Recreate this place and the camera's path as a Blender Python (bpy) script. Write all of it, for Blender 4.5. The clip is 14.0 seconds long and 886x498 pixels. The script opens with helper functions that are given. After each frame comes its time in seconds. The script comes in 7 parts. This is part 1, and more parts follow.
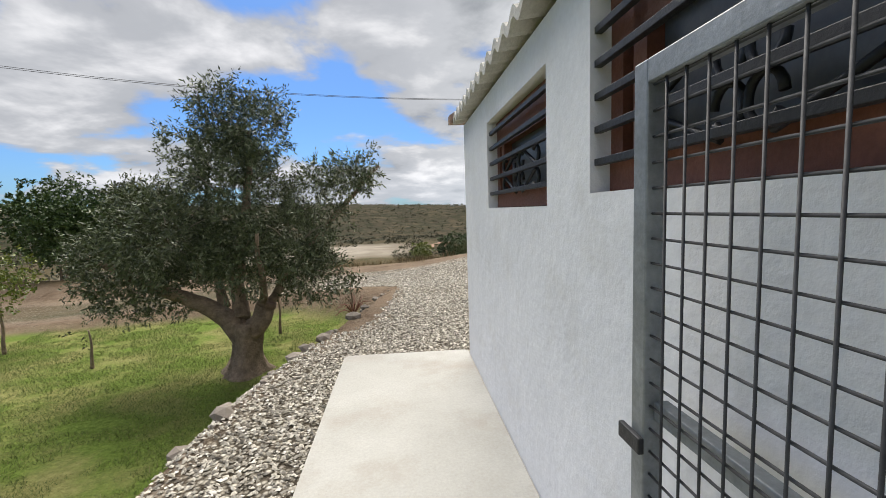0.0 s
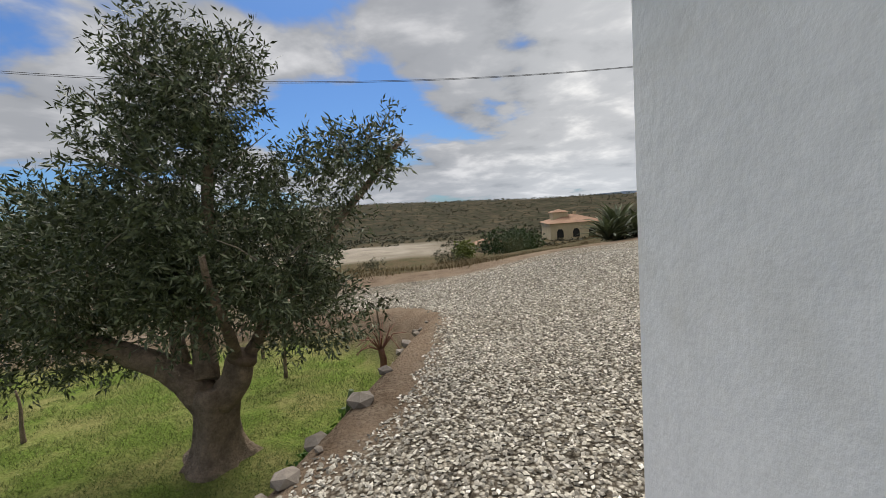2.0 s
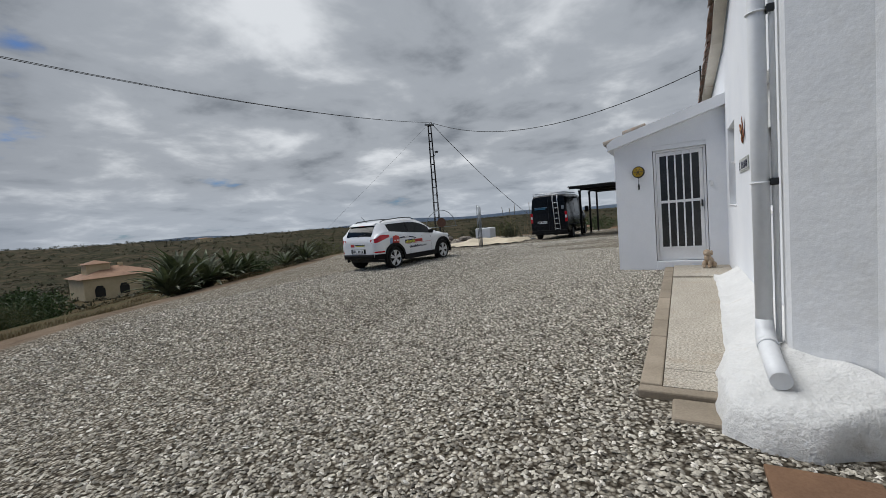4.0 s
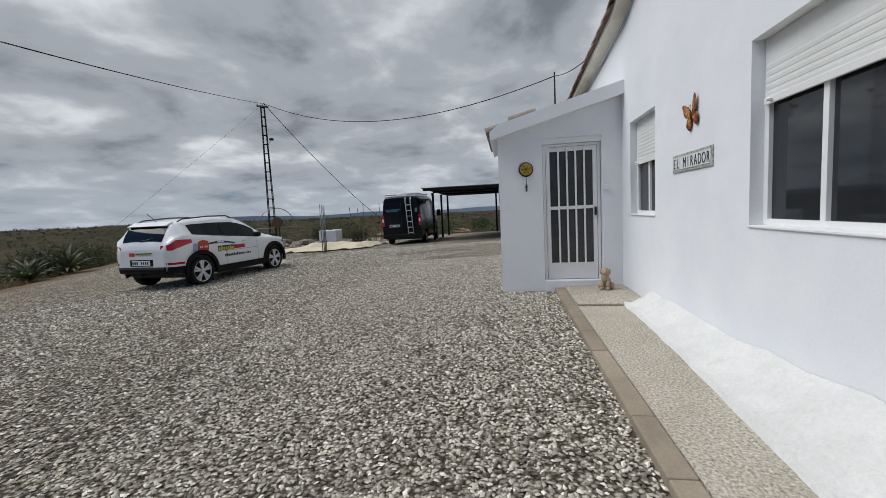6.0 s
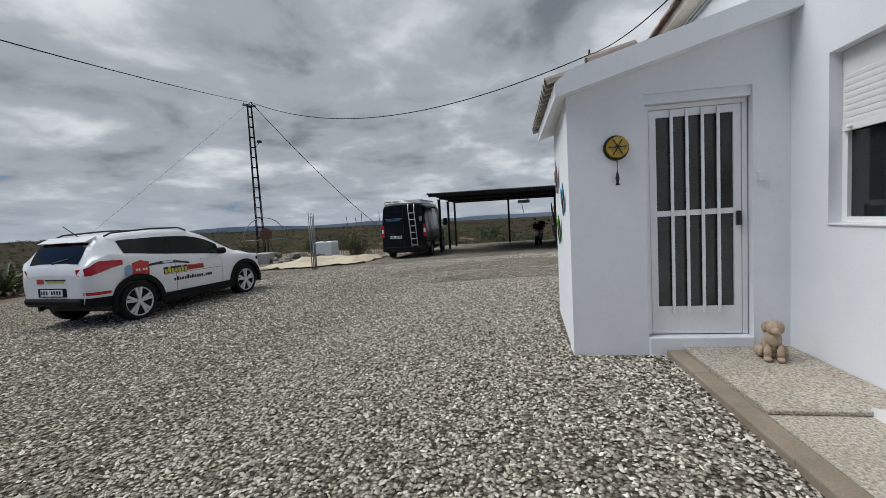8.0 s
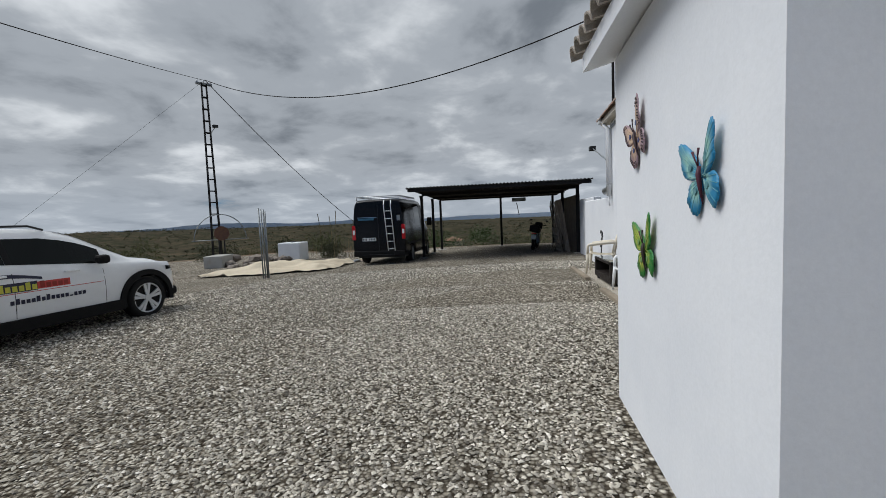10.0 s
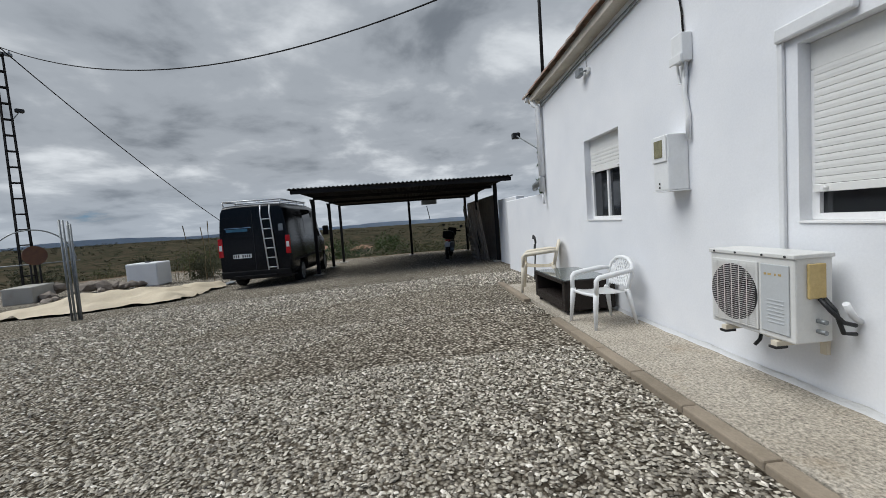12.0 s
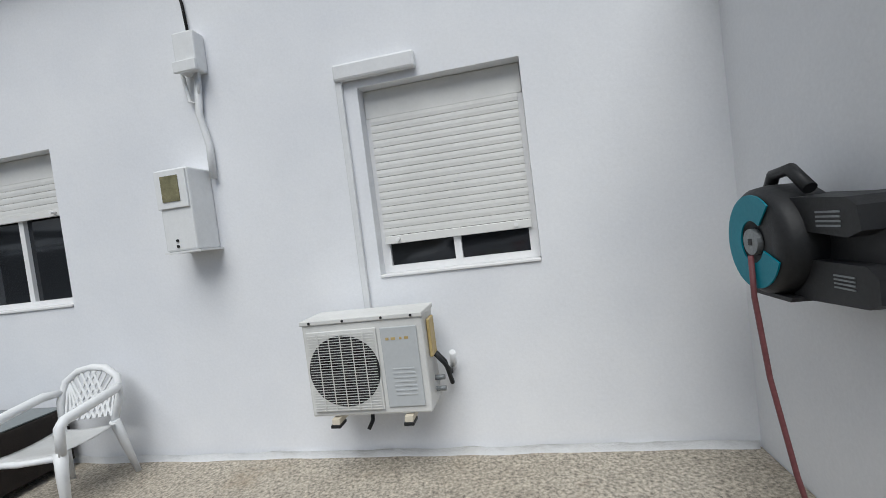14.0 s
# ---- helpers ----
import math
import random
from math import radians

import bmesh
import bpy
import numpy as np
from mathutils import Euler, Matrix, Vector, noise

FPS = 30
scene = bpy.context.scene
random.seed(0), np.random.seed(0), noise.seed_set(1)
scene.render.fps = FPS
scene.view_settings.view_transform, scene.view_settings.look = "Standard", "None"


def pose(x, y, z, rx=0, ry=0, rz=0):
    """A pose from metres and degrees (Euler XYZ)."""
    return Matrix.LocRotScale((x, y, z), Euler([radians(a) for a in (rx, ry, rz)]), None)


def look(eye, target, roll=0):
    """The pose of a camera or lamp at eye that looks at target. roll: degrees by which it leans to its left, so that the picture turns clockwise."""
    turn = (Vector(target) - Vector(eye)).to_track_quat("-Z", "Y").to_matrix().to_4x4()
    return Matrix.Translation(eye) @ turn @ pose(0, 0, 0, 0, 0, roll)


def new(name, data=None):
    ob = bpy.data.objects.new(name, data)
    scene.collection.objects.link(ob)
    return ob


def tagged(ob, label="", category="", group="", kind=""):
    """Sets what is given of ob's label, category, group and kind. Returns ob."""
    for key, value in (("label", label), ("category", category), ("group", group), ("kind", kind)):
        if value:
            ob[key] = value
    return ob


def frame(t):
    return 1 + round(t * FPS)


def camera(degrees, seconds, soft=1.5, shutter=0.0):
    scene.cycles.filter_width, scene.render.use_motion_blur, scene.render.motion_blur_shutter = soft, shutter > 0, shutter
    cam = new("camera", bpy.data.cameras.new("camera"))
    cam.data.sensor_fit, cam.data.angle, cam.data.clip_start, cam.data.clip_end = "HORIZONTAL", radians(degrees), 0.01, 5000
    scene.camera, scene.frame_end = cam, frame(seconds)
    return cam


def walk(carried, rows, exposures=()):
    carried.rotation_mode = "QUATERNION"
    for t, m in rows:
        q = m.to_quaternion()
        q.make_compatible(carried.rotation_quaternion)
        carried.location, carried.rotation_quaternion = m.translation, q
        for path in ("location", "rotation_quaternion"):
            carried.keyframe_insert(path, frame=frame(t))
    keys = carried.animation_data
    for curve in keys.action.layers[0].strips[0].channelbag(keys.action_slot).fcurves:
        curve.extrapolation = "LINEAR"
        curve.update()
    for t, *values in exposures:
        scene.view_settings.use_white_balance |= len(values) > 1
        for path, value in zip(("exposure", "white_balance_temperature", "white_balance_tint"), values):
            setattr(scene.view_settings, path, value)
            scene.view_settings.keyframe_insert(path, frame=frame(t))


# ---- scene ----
cam = camera(93.4, 14.0, soft=0.65)
PATH = [
    (0, (0.005, 0.842, 1.4), (0.369, 2.8, 1.212), -1.9),
    (0.5, (0.129, 1.448, 1.488), (0.363, 3.425, 1.289), -2.6),
    (1, (0.186, 2.106, 1.494), (0.322, 4.092, 1.3), -3.1),
    (1.5, (0.214, 2.756, 1.474), (0.313, 4.744, 1.276), -3.0),
    (2, (0.244, 3.416, 1.401), (0.409, 5.4, 1.206), -4.2),
    (2.5, (0.334, 4.002, 1.36), (0.694, 5.962, 1.182), -5.5),
    (3, (0.453, 4.516, 1.38), (1.211, 6.363, 1.26), -5.3),
    (3.5, (0.699, 4.951, 1.355), (2.045, 6.427, 1.271), -5.8),
    (4, (1.207, 5.327, 1.3), (2.937, 6.321, 1.162), -4.7),
    (4.2, (1.437, 5.452, 1.269), (3.284, 6.207, 1.131), -3.8),
    (6.3, (3.967, 6.398, 1.339), (5.935, 6.704, 1.157), -3.0),
    (6.5, (4.26, 6.455, 1.32), (6.228, 6.759, 1.137), -3.2),
    (7, (4.899, 6.639, 1.359), (6.867, 6.954, 1.191), -3.3),
    (7.5, (5.506, 6.796, 1.385), (7.472, 7.127, 1.235), -3.4),
    (8, (6.186, 6.975, 1.351), (8.155, 7.299, 1.213), -3.2),
    (8.2, (6.451, 7.012, 1.352), (8.421, 7.331, 1.216), -3.1),
    (10.3, (9.393, 7.206, 1.357), (11.376, 7.465, 1.212), -2.6),
    (10.5, (9.657, 7.218, 1.379), (11.637, 7.465, 1.236), -2.8),
    (11, (10.323, 7.204, 1.371), (12.31, 7.382, 1.222), -2.8),
    (11.5, (10.952, 7.194, 1.355), (12.946, 7.241, 1.209), -3.1),
    (12, (11.544, 7.138, 1.331), (13.533, 6.982, 1.194), -4.1),
    (12.5, (12.086, 7.138, 1.337), (14.033, 6.702, 1.196), -4.8),
    (13, (12.608, 7.072, 1.353), (14.381, 6.151, 1.263), -4.8),
    (13.5, (12.996, 7.002, 1.357), (14.385, 5.563, 1.312), -7.2),
    (13.8, (13.15, 6.99, 1.364), (14.09, 5.23, 1.286), -7.8),
    (14, (13.219, 6.996, 1.368), (13.591, 5.033, 1.292), -7.1),
]
walk(cam, [(t, look(eye, target, roll)) for t, eye, target, roll in PATH],
     exposures=[(0, 2.0, 6650, 10), (1.0, 1.85, 6650, 10), (2.0, 1.6, 6650, 10), (2.5, 1.56, 6450, 10), (3.0, 1.5, 6250, 9), (3.5, 1.1, 6150, 9), (4, 1.02, 6150, 9), (11.5, 1.02, 6100, 8), (12.5, 1.05, 6100, 8), (13.4, 0.9, 6100, 8), (14, 0.94, 6100, 8)])

# ---- light ----
SUN_EL, SUN_ROT = radians(55), radians(-3)
world = bpy.data.worlds.new("sky")
scene.world = world
world.use_nodes = True
wn, wl = world.node_tree.nodes, world.node_tree.links
wn.clear()


def wnode(kind, **kw):
    n = wn.new(kind)
    for k, v in kw.items():
        if k == "op":
            n.operation = v
        else:
            n.inputs[k].default_value = v
    return n


w_out = wn.new("ShaderNodeOutputWorld")
w_bg = wn.new("ShaderNodeBackground")
sky = wn.new("ShaderNodeTexSky")
sky.sky_type = "NISHITA"
sky.sun_disc = False
sky.sun_elevation, sky.sun_rotation = SUN_EL, SUN_ROT
w_bg.inputs["Strength"].default_value = 0.1
tc = wn.new("ShaderNodeTexCoord")
sep = wn.new("ShaderNodeSeparateXYZ")
wl.new(tc.outputs["Generated"], sep.inputs[0])


def wmath(op, a, b=None, clamp=False):
    n = wn.new("ShaderNodeMath")
    n.operation = op
    n.use_clamp = clamp
    for k, v in enumerate((a, b)):
        if v is None:
            continue
        if isinstance(v, (int, float)):
            n.inputs[k].default_value = v
        else:
            wl.new(v, n.inputs[k])
    return n.outputs[0]


def wramp(value, stops, smooth=True):
    n = wn.new("ShaderNodeValToRGB")
    n.color_ramp.interpolation = "EASE" if smooth else "LINEAR"
    while len(n.color_ramp.elements) < len(stops):
        n.color_ramp.elements.new(0.5)
    for e, (p, c) in zip(n.color_ramp.elements, stops):
        e.position = p
        e.color = (c, c, c, 1) if isinstance(c, (int, float)) else (*c, 1)
    wl.new(value, n.inputs[0])
    return n.outputs[0]


def wmix(f, a, b):
    n = wn.new("ShaderNodeMix")
    n.data_type = "RGBA"
    for k, v in ((0, f), (6, a), (7, b)):
        if isinstance(v, tuple):
            n.inputs[k].default_value = (*v, 1)
        elif isinstance(v, (int, float)):
            n.inputs[k].default_value = v
        else:
            wl.new(v, n.inputs[k])
    return n.outputs[2]


# a cloud sheet seen in perspective: the way over a height that never gets to zero
zup = wmath("ADD", wmath("MAXIMUM", sep.outputs[2], 0.0), 0.20)
comb = wn.new("ShaderNodeCombineXYZ")
wl.new(wmath("DIVIDE", sep.outputs[0], zup), comb.inputs[0])
wl.new(wmath("DIVIDE", sep.outputs[1], zup), comb.inputs[1])


def wnoise(scale, detail, rough, distortion, offset):
    m = wn.new("ShaderNodeMapping")
    m.inputs["Location"].default_value = offset
    wl.new(comb.outputs[0], m.inputs[0])
    n = wn.new("ShaderNodeTexNoise")
    n.inputs["Scale"].default_value = scale
    n.inputs["Detail"].default_value = detail
    n.inputs["Roughness"].default_value = rough
    n.inputs["Distortion"].default_value = distortion
    wl.new(m.outputs[0], n.inputs["Vector"])
    return n.outputs[0]


big = wnoise(0.85, 6, 0.52, 0.25, (3.1, 1.7, 0))
fine = wnoise(1.9, 6, 0.55, 0.2, (7.7, 2.2, 0))
# the cover is broken towards the north-west and closed towards the east
lean = wmath("ADD", wmath("MULTIPLY", sep.outputs[0], 0.16), wmath("MULTIPLY", sep.outputs[1], -0.02))
cover = wmath("ADD", wmath("ADD", big, lean), wmath("MULTIPLY", wmath("SUBTRACT", fine, 0.5), 0.35))
mask = wramp(cover, [(0.36, 0.0), (0.45, 1.0)])
shade = wramp(wmath("ADD", wmath("MULTIPLY", fine, 0.65), wmath("MULTIPLY", big, 0.35)),
              [(0.33, (0.88, 0.95, 1.05)), (0.49, (1.85, 1.92, 2.02)), (0.66, (3.6, 3.6, 3.6))])
low = wramp(sep.outputs[2], [(0.0, 1.0), (0.16, 0.0)])
cloud = wmix(wmath("MULTIPLY", low, 0.45), shade, (2.1, 2.3, 2.55))
# the clouds in the north-west are thicker and greyer below
thick = wmath("MULTIPLY", wramp(sep.outputs[0], [(0.0, 1.0), (0.45, 0.0)]), wramp(sep.outputs[1], [(0.25, 0.0), (0.65, 1.0)]))
grey = wn.new("ShaderNodeMix")
grey.data_type = "RGBA"
grey.blend_type = "MULTIPLY"
wl.new(thick, grey.inputs[0])
wl.new(cloud, grey.inputs[6])
grey.inputs[7].default_value = (0.67, 0.68, 0.71, 1)
cloud = grey.outputs[2]
deep = wn.new("ShaderNodeMix")
deep.data_type = "RGBA"
deep.blend_type = "MULTIPLY"
deep.inputs[0].default_value = 1.0
wl.new(sky.outputs[0], deep.inputs[6])
deep.inputs[7].default_value = (0.12, 0.205, 0.33, 1)
wl.new(wmix(mask, deep.outputs[2], cloud), w_bg.inputs["Color"])
wl.new(w_bg.outputs[0], w_out.inputs[0])

sun_data = bpy.data.lights.new("sun", "SUN")
sun_data.energy, sun_data.angle, sun_data.color = 1.45, radians(45), (1.0, 0.96, 0.90)
sun = new("sun", sun_data)
sun.matrix_world = look((0, 0, 30), (-30 * math.sin(SUN_ROT) / math.tan(SUN_EL), -30 * math.cos(SUN_ROT) / math.tan(SUN_EL), 0))


# ---- materials ----
def mat(name, col, rough=0.8, col2=None, scale=2.0, fine=40.0, var=0.25, bump=0.15, bscale=None, metal=0.0, spec=0.35, rand=0.0,
        stain=None, stain_at=(0.55, 0.75), stain_scale=1.3, dist=0.01):
    """A painted, stony or metal surface: two scales of noise in the colour, a fine bump, and stains of their own colour."""
    m = bpy.data.materials.new(name)
    m.use_nodes = True
    n, l = m.node_tree.nodes, m.node_tree.links
    b = n["Principled BSDF"]
    b.inputs["Roughness"].default_value = rough
    b.inputs["Metallic"].default_value = metal
    b.inputs["Specular IOR Level"].default_value = spec
    geo = n.new("ShaderNodeNewGeometry")

    def noise_of(sc, det=5, rg=0.6):
        t = n.new("ShaderNodeTexNoise")
        t.inputs["Scale"].default_value = sc
        t.inputs["Detail"].default_value = det
        t.inputs["Roughness"].default_value = rg
        l.new(geo.outputs["Position"], t.inputs["Vector"])
        return t.outputs[0]

    def ramp(v, a, ca, c, cc):
        r = n.new("ShaderNodeValToRGB")
        r.color_ramp.elements[0].position, r.color_ramp.elements[1].position = a, c
        r.color_ramp.elements[0].color, r.color_ramp.elements[1].color = (*ca, 1), (*cc, 1)
        l.new(v, r.inputs[0])
        return r.outputs[0]

    def mix(f, a, c, mode="MIX"):
        x = n.new("ShaderNodeMix")
        x.data_type = "RGBA"
        x.blend_type = mode
        for k, v in ((0, f), (6, a), (7, c)):
            if isinstance(v, tuple):
                x.inputs[k].default_value = (*v, 1)
            elif isinstance(v, (int, float)):
                x.inputs[k].default_value = v
            else:
                l.new(v, x.inputs[k])
        return x.outputs[2]

    col2 = col2 or tuple(c * (1 - var) for c in col)
    large, small = noise_of(scale), noise_of(fine, 4, 0.7)
    c = ramp(large, 0.35, col2, 0.65, col)
    g = ramp(small, 0.3, (1 - var,) * 3, 0.7, (1 + var * 0.4,) * 3)
    c = mix(1.0, c, g, "MULTIPLY")
    if rand:
        info = n.new("ShaderNodeObjectInfo")
        c = mix(1.0, c, ramp(info.outputs["Random"], 0.0, (1 - rand,) * 3, 1.0, (1 + rand,) * 3), "MULTIPLY")
    if stain:
        f = ramp(noise_of(stain_scale, 8, 0.65), stain_at[0], (0, 0, 0), stain_at[1], (1, 1, 1))
        c = mix(f, c, stain)
    l.new(c, b.inputs["Base Color"])
    l.new(ramp(small, 0.2, (min(1, rough * 1.12),) * 3, 0.8, (rough * 0.85,) * 3), b.inputs["Roughness"])
    if bump:
        bp = n.new("ShaderNodeBump")
        bp.inputs["Strength"].default_value = bump
        bp.inputs["Distance"].default_value = dist
        l.new(noise_of(bscale or fine, 6, 0.65), bp.inputs["Height"])
        l.new(bp.outputs[0], b.inputs["Normal"])
    return m


def glass_mat(name, tint=(0.02, 0.022, 0.025), rough=0.05, spec=0.6):
    m = bpy.data.materials.new(name)
    m.use_nodes = True
    b = m.node_tree.nodes["Principled BSDF"]
    b.inputs["Base Color"].default_value = (*tint, 1)
    b.inputs["Roughness"].default_value = rough
    b.inputs["Specular IOR Level"].default_value = spec
    return m


WHITEWASH = mat("whitewash", (0.80, 0.81, 0.83), 0.85, (0.74, 0.755, 0.785), 1.1, 55, 0.04, 0.3, 7, stain=(0.68, 0.69, 0.70), stain_at=(0.60, 0.9), dist=0.008)
WHITEWASH_OLD = mat("old_whitewash", (0.74, 0.745, 0.75), 0.88, (0.66, 0.67, 0.68), 1.4, 30, 0.06, 0.35, 7, stain=(0.56, 0.55, 0.52), stain_at=(0.52, 0.85), stain_scale=2.2, dist=0.022)
PLINTH = mat("white_plinth_plaster", (0.70, 0.695, 0.68), 0.9, (0.62, 0.615, 0.60), 3, 40, 0.08, 0.9, 14, stain=(0.5, 0.46, 0.4), stain_at=(0.60, 0.8), stain_scale=3, dist=0.03)
CONCRETE = mat("pale_concrete", (0.44, 0.43, 0.395), 0.9, (0.37, 0.36, 0.325), 1.2, 60, 0.10, 0.35, 80, stain=(0.30, 0.265, 0.22), stain_at=(0.50, 0.78), stain_scale=1.3)
TERRAZZO = mat("washed_pebble_paving", (0.54, 0.49, 0.41), 0.85, (0.45, 0.40, 0.325), 1.5, 55, 0.75, 0.7, 60, stain=(0.30, 0.23, 0.15), stain_at=(0.56, 0.85), stain_scale=2.2)
KERB = mat("worn_kerb_concrete", (0.30, 0.25, 0.19), 0.9, (0.235, 0.195, 0.145), 3, 60, 0.14, 0.45, 50, rand=0.10)
SHUTTER = mat("white_aluminium_shutter", (0.74, 0.74, 0.72), 0.45, (0.70, 0.70, 0.68), 3, 30, 0.04, 0.05)
FRAME_W = mat("white_lacquered_aluminium", (0.80, 0.80, 0.80), 0.35, None, 3, 30, 0.04, 0.04)
GLASS = glass_mat("dark_window_glass")
RUST_BEAM = mat("red_brown_steel", (0.16, 0.065, 0.045), 0.6, (0.11, 0.045, 0.03), 5, 60, 0.2, 0.2)
WOOD_RED = mat("red_brown_stained_wood", (0.19, 0.07, 0.042), 0.55, (0.14, 0.052, 0.03), 4, 70, 0.2, 0.2)
IRON = mat("black_painted_iron", (0.022, 0.023, 0.025), 0.5, None, 5, 60, 0.2, 0.2)
MESHWIRE = mat("dull_steel_wire", (0.06, 0.062, 0.066), 0.65, (0.04, 0.04, 0.042), 20, 60, 0.2, 0.1, metal=0.2)
GALV = mat("galvanised_steel", (0.30, 0.32, 0.33), 0.5, (0.22, 0.235, 0.24), 8, 50, 0.18, 0.15, metal=0.5, stain=(0.18, 0.13, 0.09), stain_at=(0.66, 0.8), stain_scale=6)
FIBRE = mat("corrugated_fibre_cement", (0.55, 0.53, 0.48), 0.9, (0.45, 0.43, 0.39), 3, 60, 0.14, 0.4)
TILE = mat("terracotta_roof_tile", (0.35, 0.205, 0.15), 0.85, (0.27, 0.165, 0.125), 3, 40, 0.2, 0.35, rand=0.15, stain=(0.30, 0.275, 0.24), stain_at=(0.40, 0.66), stain_scale=5)
VERGE = mat("cream_verge_render", (0.62, 0.58, 0.50), 0.85, (0.52, 0.48, 0.41), 2, 40, 0.1, 0.3, stain=(0.36, 0.2, 0.13), stain_at=(0.6, 0.8), stain_scale=3)
PVC = mat("white_plastic_pipe", (0.72, 0.73, 0.74), 0.4, None, 3, 30, 0.05, 0.04)
DARKROOF = mat("dark_rusted_steel_sheet", (0.016, 0.014, 0.013), 0.8, (0.010, 0.009, 0.008), 3, 40, 0.25, 0.3)
POST = mat("dark_steel_post", (0.016, 0.015, 0.015), 0.7, None, 4, 50, 0.25, 0.2, spec=0.2)
CARWHITE = mat("white_car_paint", (0.80, 0.81, 0.82), 0.18, None, 2, 10, 0.03, 0.0, spec=0.6)
CARBLACK = mat("black_car_plastic", (0.007, 0.007, 0.0075), 0.7, None, 4, 60, 0.2, 0.1, spec=0.2)
VANPAINT = mat("dark_navy_van_paint", (0.004, 0.005, 0.008), 0.22, None, 2, 20, 0.12, 0.0, spec=0.28)
RUBBER = mat("black_tyre_rubber", (0.009, 0.009, 0.009), 0.9, None, 8, 80, 0.2, 0.2)
ALLOY = mat("silver_alloy", (0.68, 0.69, 0.70), 0.35, None, 6, 40, 0.05, 0.0, metal=0.3)
REDLENS = mat("red_lamp_lens", (0.48, 0.012, 0.02), 0.15, None, 4, 30, 0.1, 0.0, spec=0.5)
WHITEPLASTIC = mat("white_plastic", (0.78, 0.79, 0.79), 0.4, None, 3, 30, 0.05, 0.03)
CREAMPLASTIC = mat("cream_plastic", (0.70, 0.64, 0.52), 0.45, None, 3, 30, 0.06, 0.03)


# ---- building blocks ----
def add_box(bm, x0, y0, z0, x1, y1, z1, bevel=0.0):
    r = bmesh.ops.create_cube(bm, size=1.0, matrix=Matrix.LocRotScale(((x0 + x1) / 2, (y0 + y1) / 2, (z0 + z1) / 2), None, (abs(x1 - x0), abs(y1 - y0), abs(z1 - z0))))
    if bevel:
        es = list({e for v in r["verts"] for e in v.link_edges})
        bmesh.ops.bevel(bm, geom=es, offset=bevel, segments=2, affect="EDGES", profile=0.5)
    return bm


def box(*a, **k):
    return add_box(bmesh.new(), *a, **k)


def add_tube(bm, pts, radii, n=8, cap=True):
    """A round bar through pts; radii: one number or one a point."""
    pts = [Vector(p) for p in pts]
    if isinstance(radii, (int, float)):
        radii = [radii] * len(pts)
    rings = []
    side = None
    for i, p in enumerate(pts):
        d = (pts[min(i + 1, len(pts) - 1)] - pts[max(i - 1, 0)]).normalized()
        if side is None:
            side = d.orthogonal().normalized()
        side = (side - d * side.dot(d))
        side = side.normalized() if side.length > 1e-6 else d.orthogonal().normalized()
        up = d.cross(side)
        rings.append([bm.verts.new(p + (side * math.cos(a) + up * math.sin(a)) * radii[i]) for a in (2 * math.pi * k / n for k in range(n))])
    for a, b in zip(rings, rings[1:]):
        for k in range(n):
            bm.faces.new((a[k], a[(k + 1) % n], b[(k + 1) % n], b[k])).smooth = n > 5
    if cap:
        bm.faces.new(list(reversed(rings[0])))
        bm.faces.new(rings[-1])
    return bm


def tube(pts, radii, n=8):
    return add_tube(bmesh.new(), pts, radii, n)


def add_prism(bm, outline, axis, a, b):
    """A flat outline (two coordinates a point) drawn out along an axis from a to b."""
    def at(p, w):
        return {"x": (w, p[0], p[1]), "y": (p[0], w, p[1]), "z": (p[0], p[1], w)}[axis]
    va = [bm.verts.new(at(p, a)) for p in outline]
    vb = [bm.verts.new(at(p, b)) for p in outline]
    n = len(outline)
    bm.faces.new(va)
    bm.faces.new(list(reversed(vb)))
    for k in range(n):
        bm.faces.new((va[k], vb[k], vb[(k + 1) % n], va[(k + 1) % n]))
    bmesh.ops.recalc_face_normals(bm, faces=bm.faces)
    return bm


def prism(outline, axis, a, b):
    return add_prism(bmesh.new(), outline, axis, a, b)


def disc(cx, cy, cz, r, depth, axis="y", n=24):
    o = [(r * math.cos(2 * math.pi * k / n), r * math.sin(2 * math.pi * k / n)) for k in range(n)]
    if axis == "y":
        return prism([(cx + a, cz + b) for a, b in o], "y", cy, cy + depth)
    if axis == "x":
        return prism([(cy + a, cz + b) for a, b in o], "x", cx, cx + depth)
    return prism([(cx + a, cy + b) for a, b in o], "z", cz, cz + depth)


def mesh_of(name, bm, material, smooth=False):
    me = bpy.data.meshes.new(name)
    if smooth:
        for f in bm.faces:
            f.smooth = True
    bm.to_mesh(me)
    bm.free()
    me.materials.append(material)
    return me


def part(name, bm, material, parent, label="", smooth=False):
    ob = new(name, mesh_of(name, bm, material, smooth))
    ob.parent = parent
    if label:
        tagged(ob, label)
    return ob


def thing(name, label, category, m=None, group="", kind=""):
    ob = new(name)
    ob.empty_display_size = 0.1
    ob.matrix_basis = m or Matrix()
    return tagged(ob, label, category, group, kind)


def solid(name, bm, material, label, category="", kind="structure", smooth=False, group=""):
    return tagged(new(name, mesh_of(name, bm, material, smooth)), label, category, group, kind)


